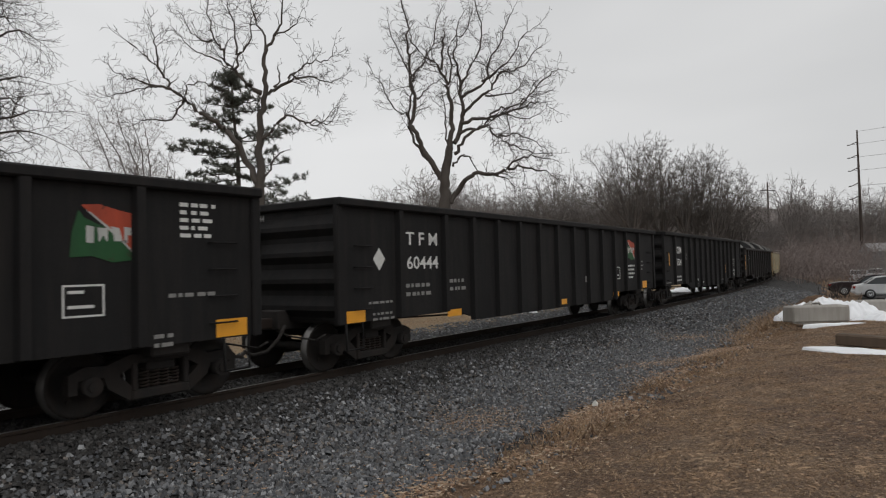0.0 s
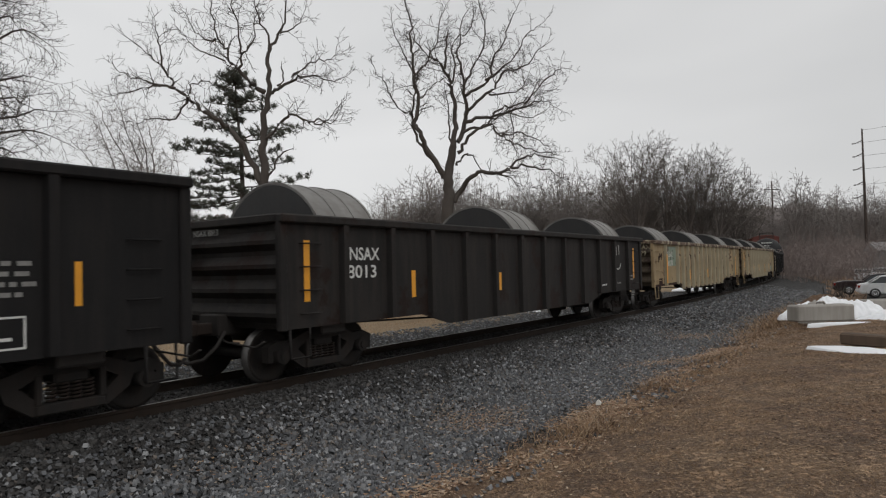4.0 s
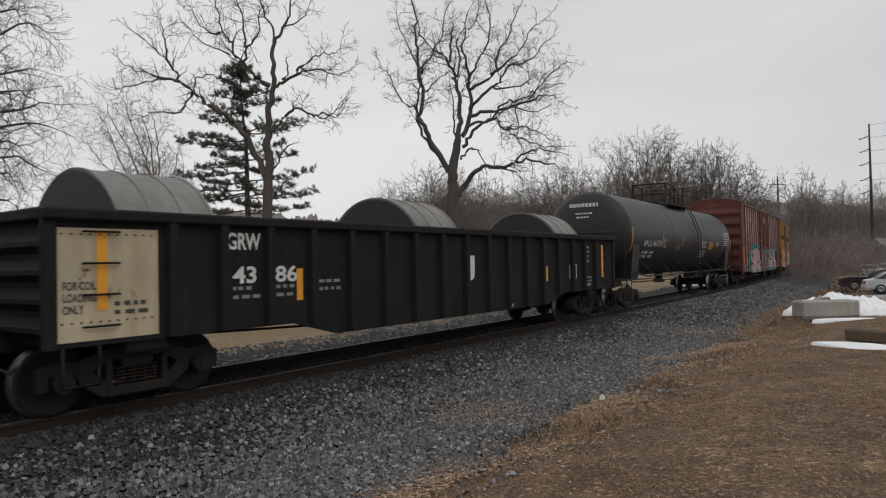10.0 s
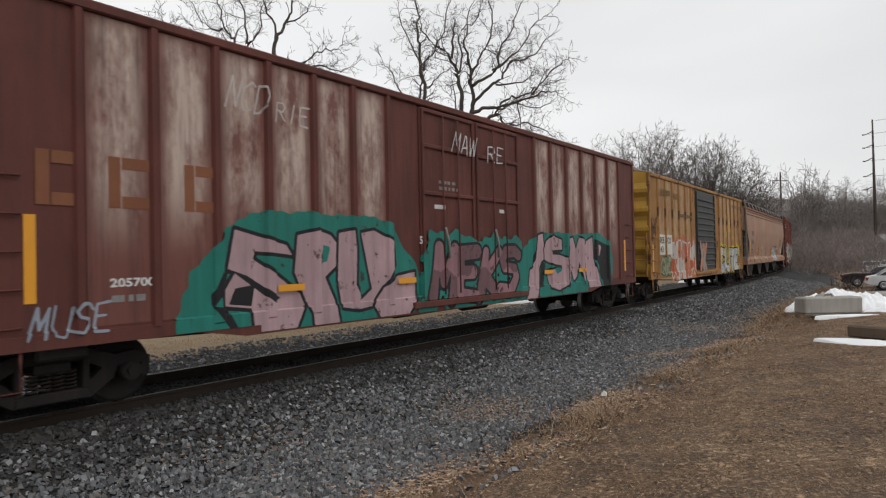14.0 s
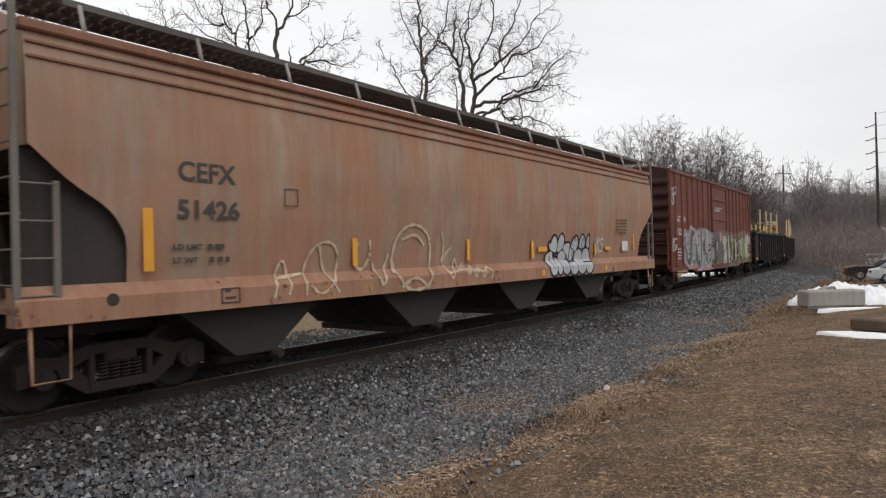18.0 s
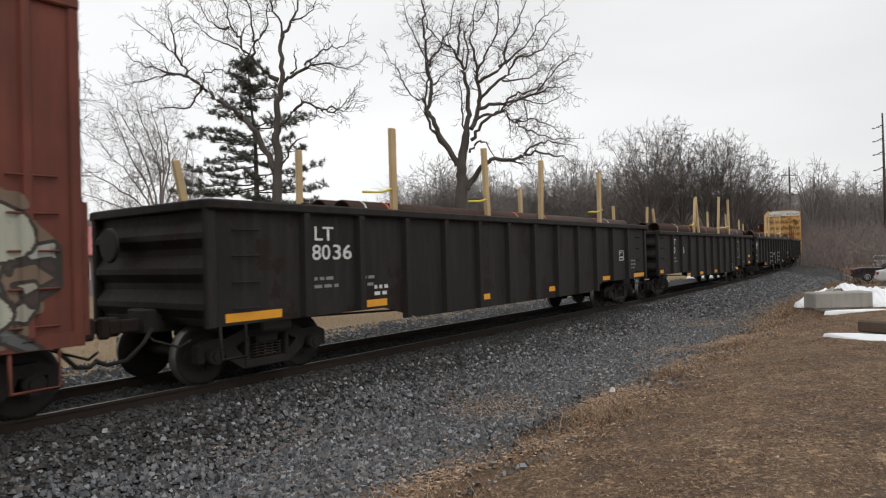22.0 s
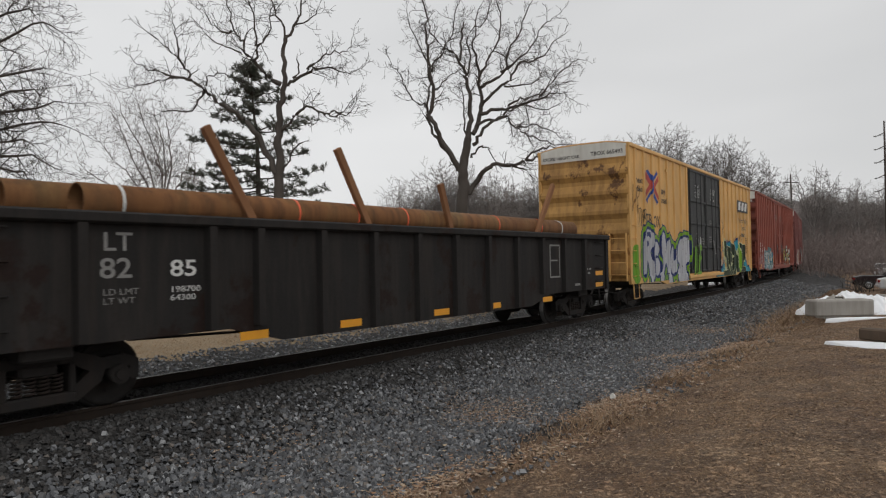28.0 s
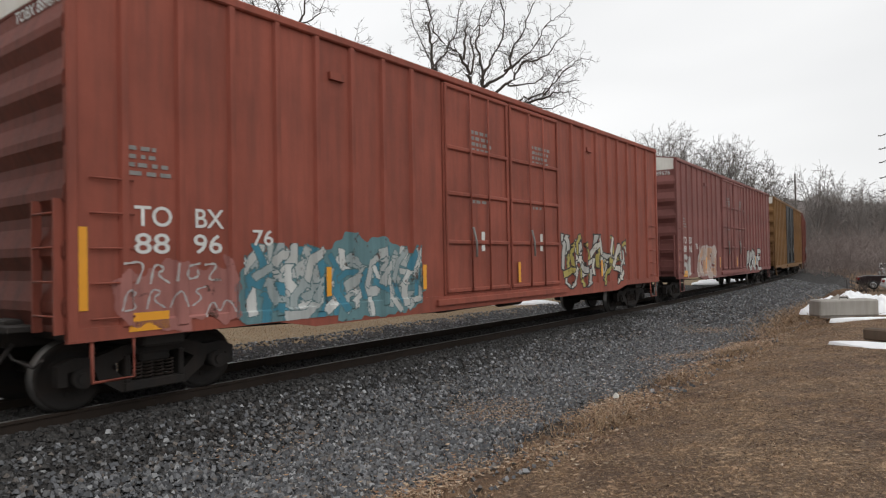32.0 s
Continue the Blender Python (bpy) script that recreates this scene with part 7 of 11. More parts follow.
    data_bars(c, -7.57, 1.86, 0.36, 1, 0.13, 0.07, M["letter_dark"], -1.535)
    data_bars(c, -7.53, 1.69, 0.33, 1, 0.13, 0.07, M["letter_dark"], -1.52)
    frame_box(c, -6.32, -6.06, 2.48, 2.74, M["letter_dark"], -1.598, 0, 0.014)
    frame_box(c, -7.43, -7.13, 1.13, 1.34, M["letter_dark"], -1.602, 2)
    # no opening: a flat disc whose dark colour stands for the hole's inner shade
    bm = bmesh.new()
    tube(bm, [(-8.87, -1.601, 1.29), (-8.87, -1.604, 1.29)], 0.075, 14)
    part("jacking_hole", bm, M["hopper_dark"], c, "flat dark disc drawn for a round hole in the sill")
    tape_v(c, -8.47, 1.6, 0.93, 0.13, -1.56)
    for x, z, w, h in ((1.22, 1.56, 0.12, 0.42), (1.55, 1.72, 0.45, 0.12), (4.95, 1.6, 0.1, 0.3), (5.7, 1.72, 0.4, 0.1), (8.0, 1.7, 0.1, 0.55), (-1.52, 1.58, 0.1, 0.43), (-4.87, 1.56, 0.11, 0.46)):
        plate(c, x, x + w, z, z + h, M["yellow_tape"], y=-1.53, d=0.02, label="yellow reflective strip")
    plate(c, 7.03, 7.5, 1.68, 1.98, M["white_paint"], "sticker", y=-1.535, d=0.02)
    data_bars(c, 6.5, 2.6, 1.0, 5, 0.1, 0.05, M["ghost_ink"], -1.6)
    for x in (1.7, 5.6):
        bm = bmesh.new()
        tube(bm, [(x, -1.602, 1.2), (x, -1.607, 1.2)], 0.08, 12)
        part("painted_dot", bm, M["yellow_tape"], c)
    end_lettering(c, "CEFX\n51426", 0.3, 3.5, 0.13, -L / 2 + 0.15, M["letter_dark"])


def build_brown_boxcar():
    posts = [-7.16, -6.27, -5.42, -4.58, -3.74, -2.92, -1.95, 2.35, 3.25, 4.1, 4.95, 5.8, 6.6, 7.3]
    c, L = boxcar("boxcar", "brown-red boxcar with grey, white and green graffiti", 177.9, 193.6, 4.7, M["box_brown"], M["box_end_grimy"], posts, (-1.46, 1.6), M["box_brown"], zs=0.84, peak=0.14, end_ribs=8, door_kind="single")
    sf = ribbed(posts, 0.13, 0.055, 1.54, (-1.46, 1.6), 0.08, 0.84, 0.035)
    lettering(c, "AT", -6.92, 2.72, 0.24, y=-1.545, width=0.42)
    lettering(c, "W", -6.05, 2.72, 0.24, y=-1.545, width=0.33)
    lettering(c, "122", -6.98, 2.24, 0.24, y=-1.545, width=0.55)
    lettering(c, "218", -6.12, 2.24, 0.24, y=-1.545, width=0.43)
    tape_v(c, -7.08, 1.31, 0.9, 0.12, -1.545)
    GREY, PINKISH = (0.11, 0.115, 0.12), (0.45, 0.24, 0.23)
    busy = wildstyle(-6.1, -1.0, 0.85, 2.3, 61, ((0.1, 0.105, 0.11), (0.22, 0.22, 0.23), (0.4, 0.22, 0.21), (0.42, 0.42, 0.42), (0.09, 0.06, 0.05), (0.13, 0.13, 0.14)), 60)
    mural(c, [
        ((0.36, 0.36, 0.35), "c", "-6.35,2.01 -6.15,2.20 -5.59,2.28 -5.18,2.57 -4.69,2.63 -4.33,2.42 -3.52,2.55 -2.53,2.54 -1.84,2.41 -0.98,2.27 -0.94,0.66 -3.75,0.73 -5.11,0.79 -5.63,0.94 -5.94,1.30 -6.11,1.64"),
    ] + busy + [
        (PINKISH, "f", "-5.24,0.91 -4.82,1.11 -4.22,1.03 -3.92,0.74 -5.11,0.76"),
        (PINKISH, "f", "-3.06,0.96 -2.40,1.00 -1.92,0.73 -3.07,0.73"),
        (GREY, "p", "-6.19,2.12 -5.70,2.21 -5.92,1.93 -5.55,1.54 -5.50,1.15 -5.82,1.19 -5.77,1.46 -6.13,1.80"),
        (GREY, "p", "-4.98,2.49 -4.60,2.41 -4.98,1.16 -5.24,0.91 -5.63,1.11 -5.38,1.45 -5.21,1.88"),
        (GREY, "p", "-4.51,2.20 -4.26,2.16 -3.67,0.85 -4.07,0.83 -4.54,1.60"),
        (GREY, "p", "-3.60,2.47 -3.26,2.52 -3.20,1.77 -3.38,0.88 -3.64,1.14"),
        (GREY, "p", "-2.91,2.39 -2.44,2.35 -2.94,1.67 -2.19,1.44 -2.21,0.86 -2.59,1.14 -3.12,1.62"),
    ], (0.5, 0.5, 0.5), sf, 0.03, low=(0.84, 4.2), seed=31, rag=0.07, label="black and white spray-painted lettering over pink")
    OLIVE, BONE = (0.27, 0.29, 0.15), (0.44, 0.44, 0.36)
    mural(c, [
        ((0.2, 0.14, 0.1), "c", "-1.68,1.90 -1.25,2.34 -0.79,2.50 -0.28,2.54 0.51,2.47 1.35,2.44 2.21,2.41 3.58,2.37 5.62,2.51 7.56,2.59 7.50,0.72 4.04,0.70 1.34,0.72 0.09,0.63 -1.73,0.70"),
    ] + wildstyle(-1.35, 7.6, 0.85, 2.15, 63, ((0.09, 0.06, 0.05), (0.3, 0.2, 0.1), (0.27, 0.29, 0.15), (0.36, 0.34, 0.28), (0.12, 0.12, 0.12), (0.4, 0.4, 0.36), (0.07, 0.05, 0.045)), 96) + [
        (BONE, "f", "-1.63,1.69 -1.43,1.73 -1.22,1.50 -1.28,1.17 -1.65,1.12"),
        (PINKISH, "f", "-0.22,2.39 0.28,2.38 0.30,1.89 -0.02,1.82 -0.23,1.95"),
        (GREY, "p", "-1.28,1.28 -1.15,1.84 -0.70,2.40 -0.31,2.48 -0.25,2.30 -0.42,1.65 -0.29,0.83 -0.58,0.93 -0.76,1.36 -0.94,1.14 -1.17,0.93"),
        (BONE, "f", "-0.86,1.84 -0.62,1.98 -0.66,1.59 -0.87,1.54"),
        (GREY, "f", "-0.23,1.83 0.13,2.08 0.34,1.82 0.39,1.02 -0.04,1.00 -0.24,1.33"),
        (BONE, "b", "0.34,1.95 0.51,2.27 1.08,2.26 1.31,1.95 0.89,1.73 1.29,1.23 1.14,0.85 0.45,0.83 0.64,1.41 0.80,1.54"),
        (OLIVE, "b", "1.48,2.24 1.82,2.21 1.83,1.01 1.50,1.00"),
        (BONE, "b", "1.93,2.33 2.23,2.26 2.29,0.97 1.98,0.92"),
        (OLIVE, "b", "2.50,2.10 2.86,2.37 3.11,2.11 3.07,1.18 2.70,0.96 2.43,1.31"),
        (BONE, "b", "3.25,2.11 3.70,2.18 3.98,1.85 3.89,1.24 3.40,0.91 3.17,1.44"),
        (OLIVE, "b", "4.10,2.03 4.55,2.12 4.58,1.00 4.11,0.94"),
        (BONE, "b", "4.79,2.22 5.24,2.24 5.26,1.05 4.83,1.03"),
        (OLIVE, "b", "5.40,2.28 5.98,2.14 6.02,1.11 5.46,1.14"),
        (BONE, "b", "6.12,2.14 6.68,2.48 7.30,2.31 7.38,1.82 6.55,1.73 7.25,1.28 6.94,1.01 6.14,1.15"),
        (INK, "f", "3.41,1.65 3.69,1.68 3.65,1.34 3.42,1.33"),
        (INK, "f", "2.73,1.94 2.87,1.94 2.82,1.29 2.71,1.30"),
    ], (0.05, 0.042, 0.035), sf, 0.04, low=(0.84, 4.2), seed=35, rag=0.09, label="olive, bone and grey spray-painted lettering")
    scrawl(c, "OSR", -7.75, -7.2, 3.35, 4.0, (0.6, 0.58, 0.55), sf, 3, 0.022)
    scrawl(c, "MBS", -7.75, -7.2, 1.6, 2.1, (0.6, 0.58, 0.55), sf, 9, 0.022)
    lettering(c, "CLOSE AND LOCK DOORS\nBEFORE MOVING CAR", -0.75, 3.48, 0.085, M["letter"], -1.572, width=1.3, bold=0.001)
    frame_box(c, 5.9, 6.25, 1.5, 1.85, y=-1.6)
    frame_box(c, -3.95, -3.7, 2.4, 2.6, M["letter_dim"], y=-1.545)
    data_bars(c, -6.95, 1.65, 0.5, 4, 0.12, 0.05, M["letter"], -1.545)
    for x in (-5.0, -1.0, 3.0):
        data_bars(c, x, 0.9, 0.4, 1, 0.1, 0.05, M["letter_dim"], -1.577)
    end_lettering(c, "ATW 122218", 0.55, 4.52, 0.14, -L / 2 + 0.045)
    for z in (3.15, 2.75):
        bm = bmesh.new()
        box(bm, -L / 2 - 0.04, -L / 2 - 0.03, -0.6, 0.1, z, z + 0.03)
        part("chalk_line", bm, M["letter_dim"], c)


def pipe_gondolas():
    spec = [
        (195.15, 211.5, 2.56, "8036", [(-4.2, 4.06, 0), (-1.05, 4.05, -4), (1.35, 4.05, 3), (4.95, 4.05, 1), (-6.6, 3.5, -12, 1)], [(-4.6, -4.15), (-1.4, -1.0), (4.6, 5.2)], "lumber"),
        (212.7, 228.85, 2.41, "6086", [(-2.75, 3.85, 14), (-1.9, 3.92, -12), (1.45, 4.15, 11), (3.75, 4.12, -3), (-6.2, 3.7, 4, 1), (-4.6, 3.6, -3, 1), (-0.6, 3.75, 8, 1), (0.9, 3.7, -18, 1)], [(1.7, 3.85), (-2.9, -2.6)], "lumber"),
        (230.1, 246.1, 2.38, "8232", [(-2.7, 3.8, 10), (-0.95, 4.1, 0), (4.7, 4.05, 2), (-1.4, 3.3, 0), (2.2, 3.7, -14), (6.0, 3.6, 3, 1), (-6.3, 4.0, 0, 1)], [(-2.6, -0.95), (3.4, 4.7)], "lumber"),
        (247.3, 263.5, 2.37, "8285", [(-3.95, 3.6, -31), (-1.55, 3.6, -30), (0.8, 3.25, -20), (4.1, 3.62, 36), (-6.0, 3.1, -28, 1)], [], "lumber_old"),
    ]
    for k, (a, b, zt, num, stakes, straps, wood) in enumerate(spec):
        c, L = gondola("gondola", "dark gondola car loaded with steel pipes between timber stakes", a, b, zt, M["black_brown"], rib_xs=PIPE_RIBS if k < 3 else [-6.55, -4.9] + PIPE_RIBS[2:], end_ribs=3)
        lettering(c, "LT", -6.3, 1.92 if k else 2.02, 0.22, width=0.4 if k != 3 else 0.34, mat=M["letter_dim"] if k == 3 else None)
        lettering(c, num[:2], -6.34, 1.6 if k else 1.72, 0.24, width=0.38, mat=M["letter_dim"] if k == 3 else None)
        lettering(c, num[2:], (-5.92, -5.2, -5.2, -5.47)[k], 1.6 if k else 1.72, 0.24 if k < 3 else 0.21, width=0.42 if k < 3 else 0.36)
        if k == 3:
            lettering(c, "LD LMT\nLT WT", -6.3, 1.4, 0.075, M["letter_dim"], width=0.42, bold=0.0)
            lettering(c, "198700\n64300", -5.47, 1.4, 0.075, M["letter"], width=0.42, bold=0.0)
        else:
            data_bars(c, -6.3, 1.4, 0.45, 2, 0.12, 0.05)
            data_bars(c, -5.4, 1.38, 0.45, 2, 0.12, 0.05)
        if k == 0:
            for x, w in ((-7.89, 0.95), (-5.14, 0.5), (-1.83, 0.5), (1.38, 0.5), (4.68, 0.52), (7.12, 0.92)):
                tape(c, x, 0.78 if abs(x) < 4.5 else 0.9, w, 0.12)
            data_bars(c, -4.95, 1.2, 0.3, 2, 0.11, 0.06, M["letter"])
            frame_box(c, 5.95, 6.3, 1.45, 1.75)
            data_bars(c, 6.9, 1.4, 0.35, 3)
        else:
            for x in (-7.92, -4.45, -2.55, -0.1, 1.8, 4.2, 7.3):
                tape(c, x, 0.68 if abs(x) < 4.5 else 0.92, 0.48, 0.12)
            tape(c, 7.3, 1.24, 0.48, 0.12)
            frame_box(c, 4.6, 5.14, 1.25, 2.08, M["letter_dim"], bars=1, t=0.04)
            data_bars(c, 6.6, 1.4, 0.4, 2)
            plate(c, 6.0, 6.3, 1.0, 1.06, M["letter_dim"], "sticker")
            if k > 1:
                tape(c, -7.9, 1.25, 0.48, 0.12)
        side = ribbed(PIPE_RIBS, 0.17, 0.1, 1.5)
        if k == 2:
            smile(c, 6.75, 1.62, 0.24, tilt=30)
            scrawl(c, "SWN", -7.95, -7.15, 1.65, 2.05, WHITE, side, 3, 0.024)
            scrawl(c, "SMERS", -2.4, 2.3, 0.8, 1.4, (0.3, 0.3, 0.3), side, 6, 0.03)
        if k == 1:
            scrawl(c, "VI", 3.0, 3.3, 0.75, 1.1, WHITE, side, 6, 0.03)
        pipes(c, L, zt, k == 3, [-3.2, -1.9, -0.6, 2.6, 4.6] if k else [-4.3, 0.3, 1.7, 4.9], (2.9, 0.95, 0.95, 1.3)[k], 0.9 if k < 3 else 1.9, [-5.95 if k == 3 else -4.9, 5.7], 0.23, (-0.06, 0.1, 0.1, 0.14)[k], 0.4 if k == 3 else 0.0)
        for x, top, lean, *far in stakes:
            stake(c, x, 1.33 if far else -1.33, zt - 0.25, top, lean, wood)
            if abs(lean) < 3 and not far:
                stake(c, x + random.uniform(-0.5, 0.5), 1.3, zt - 0.25, top - random.uniform(0.0, 0.4), -lean * 0.6, wood)
        for x0, x1 in straps:
            strap(c, x0 - 0.4, zt + 0.3, x1, zt + 0.42)


def tall_boxcars():
    posts = [-8.66, -7.83, -7.0, -6.17, -5.34, -4.53, -3.67, -2.9, 2.55, 3.28, 4.08, 4.92, 5.75, 6.6, 7.42, 8.3]
    door = (-2.58, 2.25)
    for k, (a, b) in enumerate(((265.2, 283.6), (327.2, 345.6))):
        c, L = boxcar("boxcar", "tall yellow boxcar with black doors and silver graffiti" if k == 0 else "tall yellow boxcar with black doors far down the train", a, b, 5.33, M["tbox_yellow" if k == 0 else "box_ochre"], M["tbox_end" if k == 0 else "box_ochre"], posts, door, M["door_grey"], zs=0.88, peak=0.1, zc=True, end_ribs=6, cap=1)
        if k:
            continue
        sf = ribbed(posts, 0.13, 0.055, 1.54, door, 0.08, 0.88, 0.035)
        SIL, NAVY, LIME, TURQ, CREAM, DARK, DARK2 = (0.5, 0.5, 0.53), (0.02, 0.035, 0.14), (0.2, 0.38, 0.02), (0.04, 0.31, 0.4), (0.62, 0.62, 0.36), (0.032, 0.05, 0.022), (0.024, 0.038, 0.02)
        mural(c, [
        (SIL, "b", "-7.95,2.25 -7.83,2.54 -7.59,2.64 -7.25,2.64 -6.99,2.49 -6.97,2.21 -7.12,2.01 -7.35,1.89 -7.04,1.57 -6.94,1.18 -7.10,0.86 -7.35,0.89 -7.43,1.43 -7.68,1.72 -7.78,1.60 -7.86,1.20 -8.00,1.10"),
        (SIL, "b", "-7.04,1.96 -6.84,2.23 -6.53,2.25 -6.28,1.97 -6.59,1.73 -6.28,1.52 -6.34,1.14 -6.65,1.06 -6.92,1.18 -6.92,1.46 -6.76,1.62 -7.03,1.74"),
        (SIL, "b", "-6.23,2.39 -6.02,2.57 -5.73,2.59 -5.61,2.30 -5.57,1.85 -5.54,2.17 -5.35,2.36 -5.05,2.30 -4.99,1.85 -5.23,1.58 -4.92,0.63 -5.44,0.65 -5.42,1.26 -5.63,1.59 -5.91,1.10 -6.09,0.68 -6.30,0.84 -6.36,1.05 -6.13,1.36 -6.01,1.60 -6.23,1.79"),
        (SIL, "b", "-5.06,1.78 -4.88,2.09 -4.70,2.08 -4.76,1.57 -4.60,1.55 -4.50,2.08 -4.26,2.08 -4.21,1.70 -4.41,1.28 -4.77,1.04 -5.08,1.24"),
        (SIL, "b", "-4.26,1.59 -4.14,2.14 -3.76,2.43 -2.91,2.47 -2.60,2.25 -2.67,1.76 -3.02,1.45 -3.24,1.42 -2.85,0.64 -3.73,0.68 -3.78,0.73 -4.36,0.85 -4.15,1.27 -3.92,1.44"),
        (NAVY, "f", "-7.60,2.26 -7.44,2.25 -7.41,2.13 -7.59,2.05"),
        (NAVY, "f", "-7.69,2.50 -7.52,2.56 -7.25,2.56 -7.17,2.40 -7.25,2.34 -7.45,2.43 -7.64,2.38"),
        (NAVY, "f", "-6.90,1.74 -6.68,1.78 -6.41,1.73 -6.65,1.67"),
        ], NAVY, sf, 0.1, halo=((0.27, NAVY), (0.22, LIME)), low=(0.88, 5.4), seed=41, label="silver graffiti with navy outlines over lime green")
        graffiti(c, "L", -9.0, -8.4, 0.95, 2.1, [(0.16, 0.36, 0.03)], (0.16, 0.36, 0.03), None, 0.3, 0.02, 42, sf, label="lime green paint cloud", low=(0.88, 5.4))
        graffiti(c, "IIE", -2.3, -1.1, 0.95, 2.2, [(0.16, 0.36, 0.03)], (0.1, 0.22, 0.03), None, 0.08, 0.03, 45, sf, label="lime green paint on the door edge", low=(0.88, 5.4))
        mural(c, [
        (NAVY, "c", "1.22,0.74 1.42,0.85 1.64,0.88 1.87,0.98 2.14,1.03 2.23,1.19 2.42,1.23 2.62,1.43 2.87,1.45 3.14,1.53 3.18,1.15 3.27,0.85 2.76,0.70 1.87,0.68 1.22,0.70"),
        (NAVY, "c", "3.36,2.33 3.49,2.44 3.66,2.33 3.89,2.39 4.14,2.51 4.30,2.32 4.34,1.88 3.72,1.92 3.48,2.29"),
        (NAVY, "c", "4.83,2.33 5.04,2.46 5.31,2.45 5.71,2.57 6.01,2.46 5.82,2.10 5.58,1.93 5.34,2.33"),
        (NAVY, "c", "7.39,1.67 7.69,1.58 8.08,1.34 8.76,0.99 9.16,0.76 7.60,0.81 7.16,1.23"),
        (TURQ, "c", "1.25,0.74 1.45,0.78 1.67,0.80 1.90,0.91 2.17,0.96 2.26,1.11 2.45,1.16 2.65,1.35 2.90,1.37 3.17,1.46 3.21,1.07 3.30,0.78 2.79,0.70 1.90,0.68 1.25,0.70"),
        (TURQ, "c", "3.36,2.26 3.49,2.36 3.66,2.26 3.89,2.31 4.14,2.43 4.30,2.24 4.34,1.88 3.72,1.92 3.48,2.21"),
        (TURQ, "c", "4.83,2.25 5.04,2.38 5.31,2.37 5.71,2.49 6.01,2.38 5.82,2.02 5.58,1.93 5.34,2.25"),
        (TURQ, "c", "7.35,1.59 7.65,1.51 8.04,1.27 8.72,0.92 9.12,0.76 7.56,0.81 7.12,1.16"),
        (DARK, "f", "2.82,1.03 2.91,0.66 6.30,0.66 6.30,1.30 5.60,1.45 4.80,1.40 4.40,1.20 4.00,1.05"),
        (CREAM, "c", "2.98,2.30 3.13,2.54 3.23,2.49 3.19,1.71 3.29,1.60 3.27,1.05 3.18,1.07 3.16,1.57 3.00,1.88"),
        (DARK, "p", "3.18,2.43 3.40,2.24 3.65,1.92 3.87,1.54 4.01,1.16 4.07,0.65 2.89,0.67 2.80,1.03 3.28,1.03 3.27,1.56 3.17,1.71"),
        (DARK, "p", "3.76,2.18 4.07,2.09 4.63,1.80 4.75,1.84 4.79,1.31 4.52,1.38 4.60,1.28 4.28,0.63 4.09,0.65 4.01,1.24 3.87,1.62 3.76,1.92"),
        (DARK2, "p", "4.25,2.47 4.53,2.34 4.88,2.24 5.31,2.25 5.49,1.95 6.09,1.91 6.19,0.68 5.68,0.62 5.19,1.38 5.02,1.14 4.51,0.77 4.32,0.63 4.52,1.21 4.82,1.34 4.74,1.83 4.39,1.92"),
        (LIME, "p", "5.70,2.02 5.94,2.22 6.32,2.28 6.45,2.03 6.71,1.74 6.92,1.72 6.70,1.41 6.49,0.91 6.32,0.81 6.19,0.88 6.16,1.89"),
        (DARK2, "p", "6.35,2.37 6.72,2.27 7.59,2.24 7.50,1.84 7.19,1.15 7.59,1.08 7.63,0.81 6.42,0.73 6.70,1.37 6.96,1.74 6.64,1.89"),
        (CREAM, "f", "3.47,1.38 3.64,1.22 3.68,1.06 3.44,1.04"),
        (CREAM, "f", "4.43,1.41 4.67,1.36 4.47,1.12"),
        (TURQ, "f", "5.19,1.38 5.00,1.10 5.31,1.09"),
        (CREAM, "f", "5.35,1.09 5.63,0.65 5.23,0.64"),
        (CREAM, "f", "4.75,1.72 4.95,1.76 4.76,1.54"),
        (CREAM, "f", "5.58,1.93 5.72,1.95 5.74,1.58"),
        ], CREAM, sf, 0.035, low=(0.88, 5.4), seed=47, rag=0.06, label="dark green graffiti with cream outlines over turquoise")
        scrawl(c, "VR", -9.0, -8.2, 3.1, 4.0, (0.28, 0.15, 0.05), sf, 5, 0.02)
        scrawl(c, "TVB", -8.4, -7.75, 2.65, 3.3, (0.12, 0.08, 0.04), sf, 6, 0.016)
        brush(c, "2.72,3.29 2.52,3.35 2.52,3.16 2.74,3.27 2.87,3.27|2.57,3.06 2.63,3.08 2.78,3.27 2.66,3.0 2.6,3.0|2.72,3.02 2.82,3.2 2.93,3.24 2.99,3.17 2.91,3.08 2.83,3.14 2.88,3.22|3.02,3.17 3.2,3.06 3.08,2.94 3.02,3.17|3.0,3.0 2.85,2.89 2.79,2.96 2.96,3.08|2.5,3.02 2.68,2.97 2.52,2.84 2.74,2.95 2.6,2.8|2.52,2.79 2.66,2.71 2.72,2.86|2.59,2.9 2.7,2.84 2.75,2.67 2.92,2.78|3.18,2.81 2.92,2.88 2.98,2.76", INK, sf, 0.014, "thin black scribbled tag")
        BLUE = (0.035, 0.045, 0.2)
